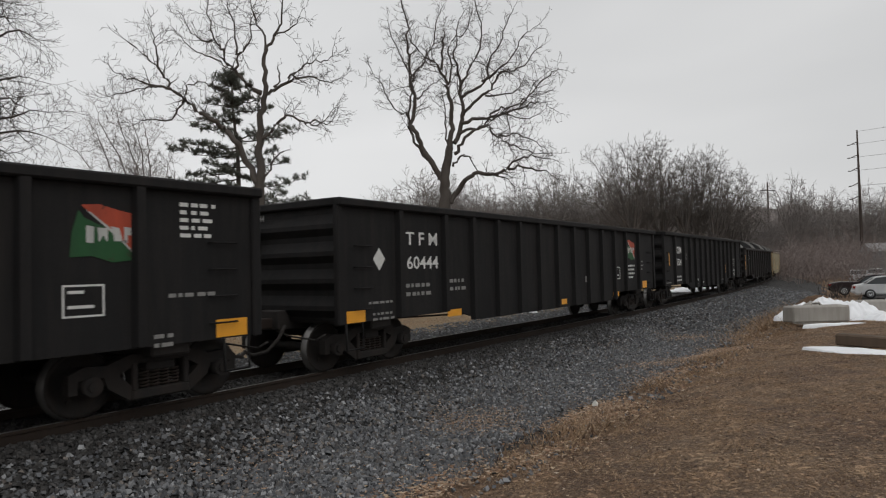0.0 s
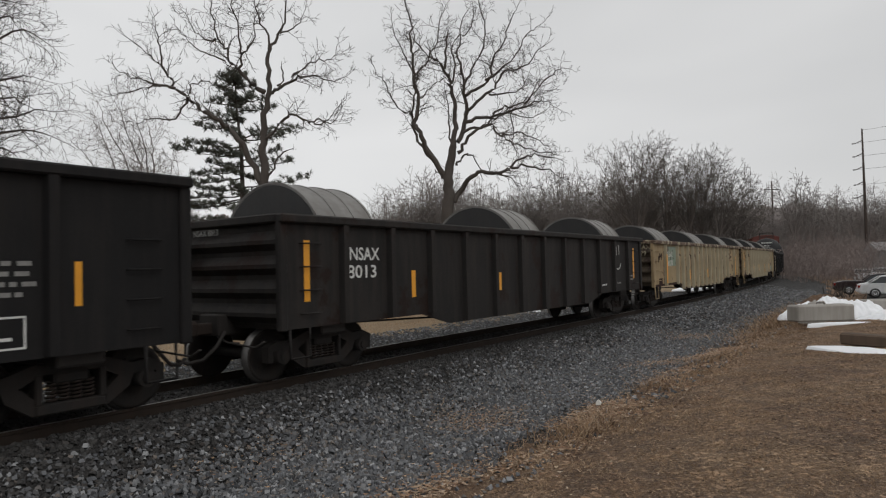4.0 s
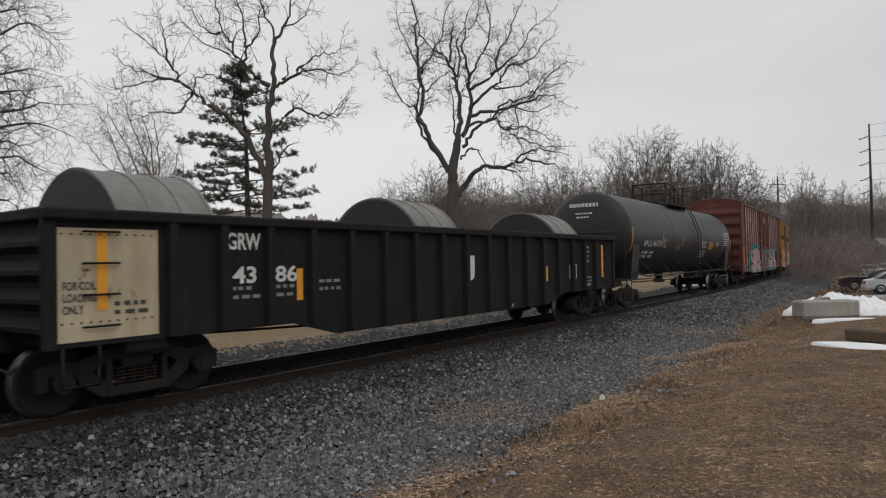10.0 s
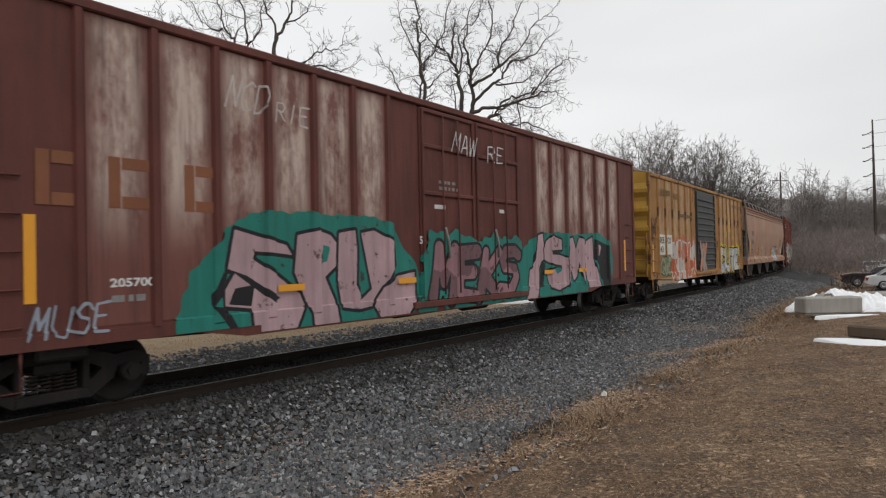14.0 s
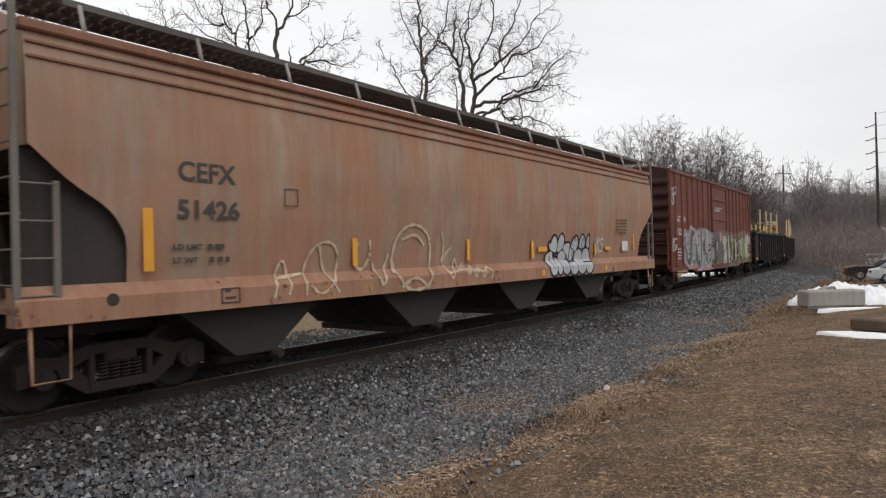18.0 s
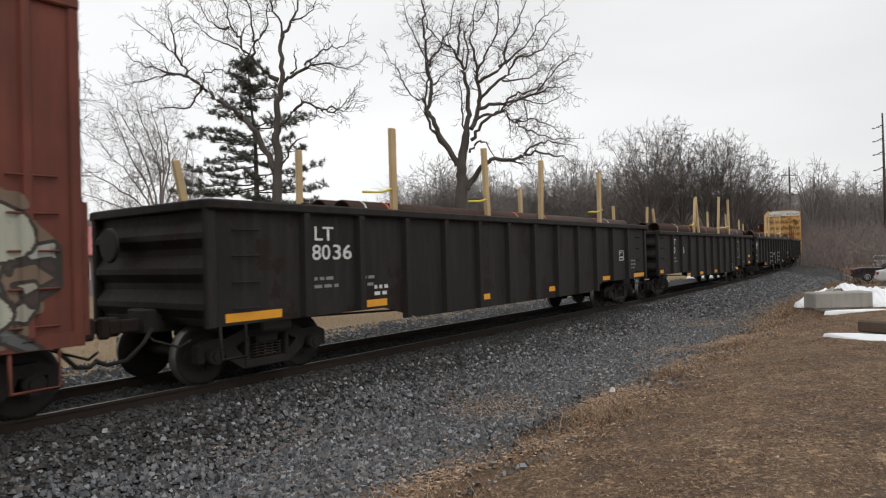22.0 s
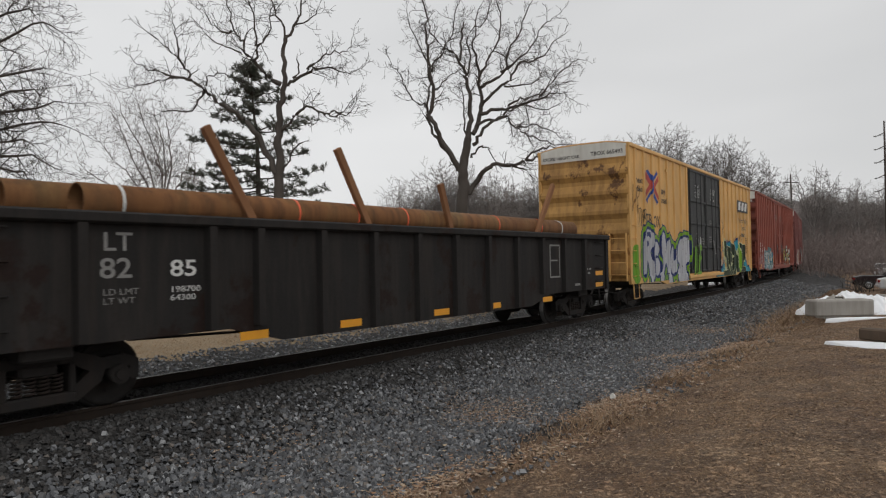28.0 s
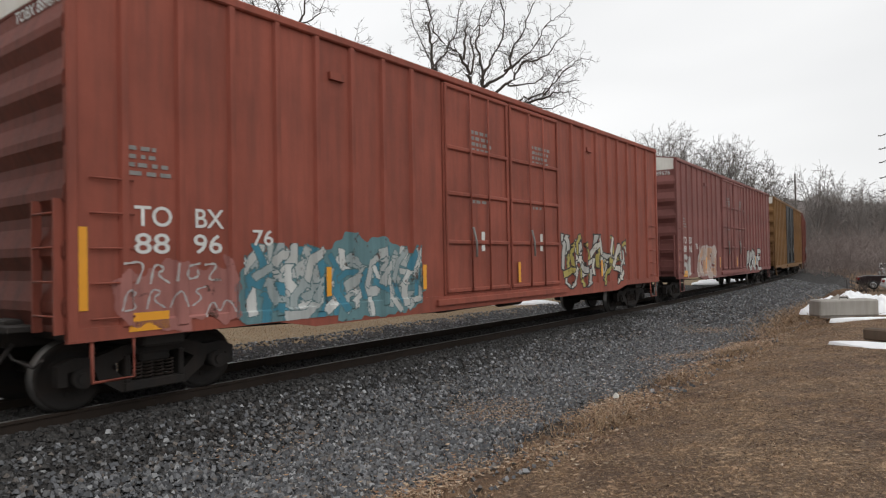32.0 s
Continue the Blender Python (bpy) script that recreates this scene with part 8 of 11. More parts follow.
        brush(c, "2.48,2.31 2.64,2.31 2.6,2.25 2.66,2.2 2.48,2.19|2.53,2.31 2.53,2.18|2.68,2.29 2.67,2.2 2.76,2.2|2.68,2.25 2.75,2.25|2.8,2.29 2.79,2.2 2.84,2.19|2.48,2.15 2.5,2.04|2.58,2.14 2.59,2.04|2.48,2.1 2.6,2.09|2.7,2.13 2.64,2.12 2.64,2.03 2.72,2.03|2.64,2.08 2.7,2.08|2.76,2.03 2.76,2.13 2.83,2.03 2.84,2.12|2.95,2.11 2.88,2.1 2.89,2.03 2.96,2.02|3.05,2.1 2.99,2.08 3.05,2.05 2.99,2.02", BLUE, sf, 0.018, "small navy marker tag")
        mural(c, [(BLUE, "c", "2.62,1.97 2.72,1.93 2.96,2.03 2.9,1.92 2.75,1.84 2.66,1.9"), ((0.5, 0.19, 0.05), "f", "2.58,1.73 2.69,1.73 2.69,1.37 2.57,1.30"), ((0.55, 0.44, 0.34), "c", "2.3,1.15 2.36,1.4 2.48,1.68 2.53,1.5 2.5,1.25 2.42,1.14"), ((0.46, 0.4, 0.31), "c", "2.74,1.6 2.9,1.6 3.05,1.67 3.17,1.6 3.15,1.42 2.95,1.36 2.75,1.34"), ((0.38, 0.2, 0.2), "c", "2.27,1.98 2.33,1.9 2.3,1.75 2.4,1.62 2.36,1.5 2.28,1.55 2.24,1.75")], INK, sf, 0.02, rag=0.05, seed=9, label="smeared orange, white and navy paint")
        brush(c, "3.44,2.34 3.49,2.42|3.7,2.36 3.73,2.45|3.85,2.36 3.9,2.48|4.3,2.34 4.36,2.42|4.5,2.36 4.56,2.45|5.1,2.44 5.18,2.58|5.38,2.42 5.48,2.66|5.85,2.46 5.93,2.74|6.0,2.4 6.05,2.52|6.15,2.44 6.3,2.66|6.4,2.44 6.52,2.74|6.6,2.42 6.8,2.68|6.8,2.36 6.98,2.48", (0.24, 0.12, 0.06), sf, 0.05, "brown spray-painted flicks")
        y = -1.545
        lettering(c, "next\nload", -8.55, 4.13, 0.2, M["letter_dark"], y, width=0.66)
        lettering(c, "any\nroad", -6.02, 3.93, 0.23, M["letter_dark"], y, width=0.62)
        lettering(c, "TB", -7.72, 2.78, 0.4, M["letter_dark"], y, width=0.66)
        lettering(c, "OX", -6.88, 2.74, 0.4, M["letter_dark"], y, width=0.66)
        mural(c, [
            ((0.5, 0.08, 0.06), "f", "-7.61,4.56 -7.05,4.32 -7.01,4.08 -7.65,3.70 -7.57,3.94 -7.24,4.15 -7.59,4.31"),
            ((0.03, 0.07, 0.3), "f", "-7.56,4.59 -7.34,4.65 -6.89,4.40 -6.87,4.09 -7.00,3.89 -7.44,3.61 -7.42,3.49 -7.64,3.62 -7.09,3.95 -7.02,4.17 -7.08,4.30"),
            ((0.03, 0.07, 0.3), "f", "-6.85,4.42 -6.51,4.63 -6.54,4.71 -6.31,4.60 -6.79,4.30"),
            ((0.5, 0.08, 0.06), "f", "-6.75,4.23 -6.28,4.53 -6.28,4.33 -6.65,4.12 -6.29,3.83 -6.30,3.68 -6.75,3.94"),
            ((0.03, 0.07, 0.3), "f", "-6.78,3.91 -6.33,3.61 -6.55,3.49 -6.51,3.56 -6.87,3.78"),
        ], INK, sf, label="red and blue crossed-arrows emblem")
        plate(c, 5.9, 8.3, 3.9, 4.47, M["letter_dark"], "emblem_panel", y=-1.598, d=0.006, label="dark panel with white emblem shapes")
        for k2 in range(3):
            bm = bmesh.new()
            x = 6.02 + 0.74 * k2
            prism(bm, [(x + 0.04, 3.98), (x + 0.4, 3.98), (x + 0.6, 4.4), (x + 0.16, 4.4)], "y", -1.61, -1.605)
            part("emblem", bm, M["letter"], c, "white slanted block of the emblem")
        for k2 in range(4):
            bm = bmesh.new()
            box(bm, 6.5, 7.75, -1.609, -1.604, 4.03 + 0.05 * k2, 4.05 + 0.05 * k2)
            part("emblem_stripe", bm, M["letter"], c)
        lettering(c, "Rail car Pooling", 6.08, 3.36, 0.24, M["letter_dark"], -1.6, width=2.0, bold=0.0)
        lettering(c, "Experts", 6.63, 3.0, 0.24, M["letter_dark"], -1.6, width=1.0, bold=0.0)
        data_bars(c, 6.63, 2.66, 0.95, 1, 0.1, 0.16, M["letter_dark"], -1.6)
        data_bars(c, 7.57, 2.55, 0.55, 8, 0.105, 0.045, M["ghost_ink"], -1.6)
        lettering(c, "IMPORTANT\nCLOSE THIS DOOR\nBEFORE CLOSING\nMAIN DOOR", -1.75, 4.5, 0.1, M["letter"], -1.572, width=0.95, bold=0.0)
        lettering(c, "CLOSE AND LOCK\nBOTH DOORS\nBEFORE\nMOVING CAR", 0.7, 4.5, 0.1, M["letter"], -1.572, width=0.9, bold=0.0)
        for x, z in ((-1.7, 2.6), (-1.5, 1.9), (-0.8, 2.4), (0.4, 2.5), (1.1, 2.0), (1.4, 2.9), (0.5, 3.2)):
            data_bars(c, x, z, 0.35, 3, 0.1, 0.05, M["letter_dim"], -1.572)
        plate(c, -1.1, -0.98, 2.0, 2.5, M["letter"], "sticker", y=-1.58)
        plate(c, 0.85, 0.97, 2.0, 2.4, M["letter"], "sticker", y=-1.58)
        end_lettering(c, "EXCESS HEIGHT CAR", 1.4, 5.0, 0.1, -L / 2 + 0.036, M["letter_dark"])
        end_lettering(c, "TBOX 665493", -0.3, 5.02, 0.13, -L / 2 + 0.036, M["letter_dark"])
        for x in (-5.5, 3.9):
            plate(c, x, x + 0.3, 4.75, 4.85, M["tbox_yellow"], "route_box", d=0.1)
    posts = [-8.76, -8.04, -7.28, -6.52, -5.76, -5.0, -4.25, -3.48, 3.0, 3.76, 4.52, 5.28, 6.04, 6.8, 7.56, 8.4]
    for k, (a, b, mt) in enumerate(((285.5, 304.3, "box_rust"), (306.4, 325.2, "box_faded"), (347.5, 366.0, "box_brown"))):
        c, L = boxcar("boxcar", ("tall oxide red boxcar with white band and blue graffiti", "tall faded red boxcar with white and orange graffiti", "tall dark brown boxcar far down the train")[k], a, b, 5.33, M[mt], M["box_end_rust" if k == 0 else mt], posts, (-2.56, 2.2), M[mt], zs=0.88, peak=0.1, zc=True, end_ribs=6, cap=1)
        if k == 2:
            continue
        sf = ribbed(posts, 0.13, 0.055, 1.54, (-2.56, 2.2), 0.08, 0.88, 0.035)
        y = -1.545
        lettering(c, "TO", -8.64, 2.2, 0.25, y=y, width=0.48)
        lettering(c, "BX", -7.86, 2.2, 0.25, y=y, width=0.42)
        lettering(c, "88", -8.65, 1.87, 0.25, y=y, width=0.45)
        lettering(c, "96", -7.88, 1.87, 0.25, y=y, width=0.42)
        lettering(c, "76", -6.98, 1.98, 0.22, y=-1.556, width=0.35)
        tape_v(c, -9.3, 1.23, 0.94, 0.12, y)
        tape(c, -8.73, 0.95, 0.5, 0.22, -1.58)
        for x in (-5.66, -3.3, 0.1, 4.6):
            tape_v(c, x, 1.2, 0.45, 0.1, -1.62)
        if k == 0:
            cloud = [((0.13, 0.24, 0.26), "c", "-7.25,0.8 -7.3,1.45 -7.0,1.75 -6.5,1.7 -6.3,1.95 -5.9,2.0 -5.6,1.85 -5.35,2.12 -5.0,2.2 -4.7,2.05 -4.4,2.15 -4.0,2.1 -3.6,1.75 -3.2,1.6 -3.15,0.95 -4.0,0.8 -5.6,0.76")]
            mural(c, cloud + wildstyle(-7.1, -3.25, 0.82, 2.0, 51, ((0.4, 0.43, 0.42), (0.5, 0.51, 0.49), (0.34, 0.39, 0.39), (0.06, 0.22, 0.3), (0.6, 0.61, 0.59), (0.44, 0.46, 0.45)), 86), (0.09, 0.16, 0.17), sf, 0.016, cell=0.018, low=(0.88, 5.4), seed=51, rag=0.05, label="grey-blue spray-painted interlocked lettering")
            mural(c, wildstyle(2.35, 6.6, 0.95, 2.35, 53, ((0.5, 0.5, 0.46), (0.58, 0.56, 0.5), (0.44, 0.43, 0.4), (0.42, 0.35, 0.1)), 46), (0.05, 0.045, 0.045), sf, 0.035, cell=0.02, low=(0.88, 5.4), seed=53, label="white wildstyle graffiti with black outlines")
            mural(c, [((0.36, 0.15, 0.13), "c", "-8.85,1.0 -8.85,1.7 -8.0,1.75 -7.3,1.72 -7.15,1.3 -7.2,0.98 -8.0,0.95")], INK, sf, low=(0.88, 5.4), rag=0.12, seed=3, label="pinkish buffed paint patch")
            over = lambda X, Z: sf(X, Z) - 0.004
            brush(c, "-8.8,1.75 -8.5,1.78 -8.62,1.5|-8.45,1.5 -8.4,1.76 -8.25,1.68 -8.38,1.62 -8.2,1.5|-8.1,1.75 -8.12,1.52|-7.78,1.74 -7.98,1.7 -8.0,1.54 -7.8,1.56 -7.82,1.66|-7.72,1.72 -7.5,1.74 -7.7,1.52 -7.48,1.52", (0.52, 0.5, 0.48), over, 0.03, "pale smeared tag")
            brush(c, "-8.82,1.2 -8.76,1.46 -8.6,1.4 -8.72,1.34 -8.6,1.22 -8.8,1.2|-8.5,1.2 -8.44,1.45 -8.3,1.4 -8.44,1.32 -8.26,1.2|-8.2,1.2 -8.08,1.46 -7.98,1.2|-7.7,1.44 -7.88,1.4 -7.74,1.3 -7.9,1.2|-7.72,1.05 -7.6,1.28 -7.5,1.06 -7.4,1.3 -7.28,1.08", (0.46, 0.44, 0.43), over, 0.024, "pale smeared tag")
        else:
            graffiti(c, "KWES", -6.8, -3.6, 0.9, 2.1, [(0.5, 0.4, 0.35), (0.5, 0.3, 0.2)], (0.5, 0.45, 0.42), None, 0.14, 0.05, 55, sf, label="orange and white spray-painted lettering", low=(0.88, 5.4))
            graffiti(c, "NAXE", 2.6, 6.6, 0.9, 2.0, [(0.5, 0.5, 0.48)], INK, None, 0.1, 0.04, 57, sf, label="white spray-painted lettering", low=(0.88, 5.4))
            graffiti(c, "SB", -8.8, -7.6, 1.0, 1.75, [(0.5, 0.48, 0.46)], (0.4, 0.35, 0.33), None, 0.06, 0.03, 58, sf, label="pale smeared paint tag", low=(0.88, 5.4))
        for x in (-1.6, 0.9):
            data_bars(c, x, 4.3, 0.8, 4, 0.12, 0.07, M["letter_dim"], -1.572)
            data_bars(c, x, 3.0, 0.6, 2, 0.12, 0.06, M["letter_dim"], -1.572)
            plate(c, x + 0.3, x + 0.42, 1.9, 2.3, M["letter"], "sticker", y=-1.58)
        data_bars(c, -8.7, 3.1, 0.5, 4, 0.1, 0.05, M["letter_dim"], y)
        for x in (-5.5, 3.9):
            plate(c, x, x + 0.3, 4.6, 4.72, M[mt], "route_box", d=0.1)
        end_lettering(c, "TOBX 889676", -0.1, 4.72, 0.15, -L / 2 + 0.045)


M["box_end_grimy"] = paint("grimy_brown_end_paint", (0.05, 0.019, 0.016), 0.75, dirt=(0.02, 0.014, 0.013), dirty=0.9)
M["box_ochre"] = paint("dull_ochre_paint", (0.2, 0.105, 0.04), 0.65, dirt=(0.1, 0.055, 0.03), dirty=0.7)
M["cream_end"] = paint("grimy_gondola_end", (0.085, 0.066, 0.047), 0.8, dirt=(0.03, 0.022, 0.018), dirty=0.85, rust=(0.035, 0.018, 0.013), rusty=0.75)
M["rust_dark"] = paint("dark_rust", (0.042, 0.02, 0.014), 0.85, dirt=(0.022, 0.013, 0.011), dirty=0.7)
M["faded_ochre"] = paint("faded_ochre_lettering", (0.22, 0.09, 0.045), 0.65, dirt=(0.2, 0.06, 0.04), dirty=0.7)
M["ghost_ink"] = paint("ghosted_lettering", (0.12, 0.08, 0.04), 0.65, dirt=(0.3, 0.14, 0.04), dirty=0.8)
M["box_yellow_end"] = paint("clean_yellow_end", (0.5, 0.29, 0.045), 0.55, dirt=(0.3, 0.16, 0.04), dirty=0.5)
M["box_faded"] = paint("faded_maroon_paint", (0.22, 0.085, 0.075), 0.6, dirt=(0.13, 0.05, 0.045), dirty=0.6)

build_ground()
build_track()
random.seed(11)
black_gondolas()
coil_gondolas()
build_tank()
build_boxcars()
build_hopper()
build_brown_boxcar()
pipe_gondolas()
tall_boxcars()


# ---------------------------------------------------------------- trees
class Wood:
    """Collects tapered round branches; thick ones become the trunk part, the rest the crown part."""
    def __init__(self, seed):
        self.rnd = random.Random(seed)
        self.v, self.f = {"trunk": [], "crown": []}, {"trunk": [], "crown": []}

    def limb(self, pts, rs, where, seg):
        v, f = self.v[where], self.f[where]
        base = len(v)
        m = len(pts)
        for i, p in enumerate(pts):
            a, b = pts[max(i - 1, 0)], pts[min(i + 1, m - 1)]
            d = (b - a).normalized()
            u = d.orthogonal().normalized()
            w = d.cross(u)
            for k in range(seg):
                c, s = math.cos(6.2832 * k / seg), math.sin(6.2832 * k / seg)
                v.append(p + (u * c + w * s) * rs[i])
        for i in range(m - 1):
            for k in range(seg):
                a0, a1 = base + i * seg + k, base + i * seg + (k + 1) % seg
                f.append((a0, a1, a1 + seg, a0 + seg))

    def grow(self, p, d, length, r, depth=0, lift=0.05, kink=0.17, thin=0.008, pitch=0.26):
        """One crooked branch; it sets shorter ones in turn along both its sides, down to the twigs."""
        rnd = self.rnd
        n = max(2, min(9, int(length / pitch)))
        step = length / n
        pts, rs, kids = [p.copy()], [r], []
        side = d.orthogonal().normalized()
        side.rotate(Matrix.Rotation(rnd.uniform(0, 6.283), 3, d))
        for i in range(n):
            sway = 0.16 if i % 2 else -0.16
            d = (d + side * sway + Vector((rnd.gauss(0, kink), rnd.gauss(0, kink), rnd.gauss(0, kink) + lift))).normalized()
            p = p + d * step * rnd.uniform(0.8, 1.2)
            ri = max(thin * 0.7, r * (1 - 0.75 * (i + 1) / n))
            pts.append(p.copy())
            rs.append(ri)
            rest = length * (1 - (i + 0.4) / n)
            if depth > 0 and i < n - 1 and length > pitch * 1.3 and rnd.random() < 0.9:
                side.rotate(Matrix.Rotation(math.pi + rnd.uniform(-0.8, 0.8), 3, d))
                q = (d * rnd.uniform(0.5, 1.0) + side * rnd.uniform(0.7, 1.1)).normalized()
                kids.append((p.copy(), q, rest * rnd.uniform(0.45, 0.85) + pitch * 0.5, max(thin, ri * 0.6)))
        self.limb(pts, rs, "crown", 5 if r > 0.05 else 3)
        for q in kids:
            self.grow(*q, depth - 1, lift, kink, thin, pitch)

    def guide(self, pts, r0, r1, side=2, reach=1.5, depth=2, where="trunk", spread=0.0, lift=0.05, first=0.3, thin=0.0105, pitch=0.26, crook=0.05):
        """A main limb through given points, set with side branches and ending in a spray."""
        rnd = self.rnd
        drift = rnd.uniform(-spread, spread)
        P = [Vector((x, drift * i / len(pts) + rnd.uniform(-0.25, 0.25) * min(spread, 1) * (i > 0), z)) for i, (x, z) in enumerate(pts)]
        fine = []
        for a, b, c, d in zip([P[0]] + P[:-2], P[:-1], P[1:], P[2:] + [P[-1]]):
            for k in range(3):
                t = k / 3
                fine.append(0.5 * ((2 * b) + (c - a) * t + (2 * a - 5 * b + 4 * c - d) * t * t + (3 * b - a - 3 * c + d) * t ** 3))
        fine.append(P[-1])
        n = len(fine)
        for q in fine[1:-1]:
            q += Vector((rnd.gauss(0, crook), rnd.gauss(0, crook), rnd.gauss(0, crook)))
        rs = [r0 + (r1 - r0) * (i / (n - 1)) ** 0.75 for i in range(n)]
        self.limb(fine, rs, where, 9 if r0 > 0.15 else 6)
        since = 0.0
        for i in range(max(1, int(n * first)), n):
            since += (fine[i] - fine[i - 1]).length
            d = (fine[min(i + 1, n - 1)] - fine[i - 1]).normalized()
            while since > 0.85 / max(side, 0.1):
                since -= 0.85 / max(side, 0.1)
                q = d.orthogonal().normalized()
                q.rotate(Matrix.Rotation(rnd.uniform(0, 6.283), 3, d))
                q = (d * rnd.uniform(0.4, 1.0) + q).normalized()
                self.grow(fine[i], q, reach * rnd.uniform(0.35, 1.1) * (1 - 0.35 * i / n), max(thin, min(rs[i] * 0.5, 0.035)), depth, lift, thin=thin, pitch=pitch)
        self.grow(fine[-1], (fine[-1] - fine[-3]).normalized(), reach * 0.8, r1, depth, lift, thin=thin, pitch=pitch)

    def build(self, name, label, mat, place, turn=0.0, category="tree", group="", scale=1.0):
        t = thing(name, label, category, group)
        for k in ("trunk", "crown"):
            if self.f[k]:
                part(k, raw_mesh(k, [tuple(q) for q in self.v[k]], self.f[k], mat, None, True), None, t)
        t.matrix_basis = pose(*place, 0, 0, turn) @ Matrix.Scale(scale, 4)
        return t


def big_trees():
    w = Wood(4)
    w.guide([(0.05, -0.3), (0.1, 2.5), (0.1, 4.6), (0.1, 6.0), (0.1, 6.9), (0.3, 7.8), (0.45, 8.6)], 0.46, 0.2, 0.2, 0.6, 1, first=0.7)
    up = dict(side=4.0, reach=1.5, spread=1.5, depth=3, pitch=0.22)
    low = dict(side=4.2, reach=1.3, spread=0.8, lift=0.03, depth=3, pitch=0.23)
    w.guide([(-0.1, 6.8), (-0.6, 7.7), (-1.1, 8.5), (-1.4, 9.3), (-1.6, 9.9), (-1.4, 10.7), (-1.5, 11.6), (-1.6, 12.3), (-1.6, 12.9), (-1.8, 13.7), (-1.8, 14.5), (-1.7, 15.2), (-1.9, 16.2), (-2.1, 17.1)], 0.17, 0.03, **up)
    w.guide([(-0.6, 7.7), (-1.2, 8.5), (-1.6, 9.3), (-1.8, 10.2), (-1.7, 11.3), (-1.5, 12.1), (-1.9, 13.4), (-2.2, 14.2), (-2.8, 15.7)], 0.1, 0.025, **up)
    w.guide([(-1.8, 10.4), (-2.1, 10.6), (-2.7, 11.0), (-3.0, 11.6), (-3.2, 12.1), (-3.5, 12.7), (-3.8, 13.1)], 0.06, 0.02, **up)
    w.guide([(-1.5, 12.3), (-1.3, 12.9), (-0.9, 13.4), (-0.7, 13.8), (-0.3, 14.6), (-0.2, 15.4), (0.1, 16.3)], 0.07, 0.025, **up)
    w.guide([(-1.3, 11.3), (-0.9, 11.6), (-0.4, 12.1), (0.1, 12.3)], 0.05, 0.02, **up)
    w.guide([(0.4, 8.2), (0.6, 9.4), (0.6, 10.0), (0.6, 10.8), (0.4, 11.7), (0.4, 12.2), (0.1, 12.8), (-0.3, 13.4), (-0.7, 13.7), (-1.0, 14.0), (-1.5, 14.5), (-1.6, 15.1)], 0.16, 0.03, **up)
    w.guide([(0.1, 12.9), (0.2, 13.8), (0.3, 14.7)], 0.08, 0.05, side=1, reach=0.6)
    w.guide([(0.5, 12.1), (0.6, 13.1), (0.5, 13.9), (0.8, 14.4), (1.4, 14.7), (1.7, 15.5)], 0.06, 0.025, **up)
    w.guide([(0.4, 8.6), (0.2, 9.4), (0.3, 10.3), (0.2, 11.3)], 0.06, 0.03, **up)
    w.guide([(0.7, 8.8), (1.1, 9.9), (1.2, 10.6), (1.1, 11.6), (1.1, 12.5), (0.8, 13.5), (0.9, 14.2), (1.1, 15.6)], 0.15, 0.03, **up)
    w.guide([(1.2, 11.4), (1.5, 11.6), (2.3, 12.1), (2.6, 12.5), (2.7, 13.1), (2.9, 13.7), (3.4, 14.3), (3.7, 15.3), (4.0, 16.0)], 0.1, 0.025, **up)
    w.guide([(1.1, 11.6), (1.4, 12.5), (1.7, 13.1), (2.1, 13.6), (2.3, 14.5), (2.2, 15.5), (1.9, 16.6)], 0.08, 0.025, **up)
    w.guide([(2.3, 12.2), (3.0, 12.6), (3.7, 13.1), (4.2, 13.8), (4.6, 14.5), (5.1, 14.9)], 0.07, 0.02, **up)
    w.guide([(1.2, 10.3), (1.8, 10.9), (2.5, 11.4), (2.9, 11.8), (3.3, 12.5), (4.0, 12.6), (4.6, 12.9), (5.1, 13.5)], 0.1, 0.025, **up)
    w.guide([(1.2, 9.9), (2.1, 10.1), (2.8, 10.3), (3.6, 10.5), (4.4, 10.8), (5.3, 11.1), (5.8, 11.1), (6.4, 10.8)], 0.11, 0.02, **up)
    w.guide([(4.4, 10.8), (4.9, 11.3), (5.3, 11.8), (6.0, 12.4), (6.5, 12.8)], 0.06, 0.02, **up)
    w.guide([(2.7, 10.3), (3.2, 10.7), (3.8, 10.8), (4.6, 11.2), (5.0, 11.6), (5.5, 12.4)], 0.07, 0.02, **up)
    w.guide([(2.5, 11.4), (3.3, 11.5), (4.3, 11.8), (4.7, 12.4)], 0.06, 0.02, **up)
    w.guide([(1.0, 9.3), (1.7, 9.6), (2.4, 9.8), (2.8, 10.1), (3.6, 10.4), (4.5, 10.2), (5.5, 10.4)], 0.09, 0.02, **up)
    w.guide([(0.7, 8.2), (1.1, 8.8), (1.7, 9.4), (2.0, 9.6), (2.6, 9.7), (2.8, 9.3), (3.1, 9.1), (3.6, 9.2), (4.2, 9.2), (5.0, 8.8), (5.7, 8.5)], 0.11, 0.02, **up)
    w.guide([(3.1, 9.1), (3.6, 8.7), (4.2, 8.4), (4.8, 8.2), (5.7, 8.0)], 0.06, 0.02, **up)
    w.guide([(3.7, 10.4), (3.7, 9.5), (3.7, 8.7), (3.8, 7.8)], 0.04, 0.015, **up)
    w.guide([(0.6, 7.5), (0.9, 7.9), (1.2, 8.1), (1.5, 8.0), (1.8, 7.5), (1.9, 7.0)], 0.08, 0.02, side=1, reach=0.5)
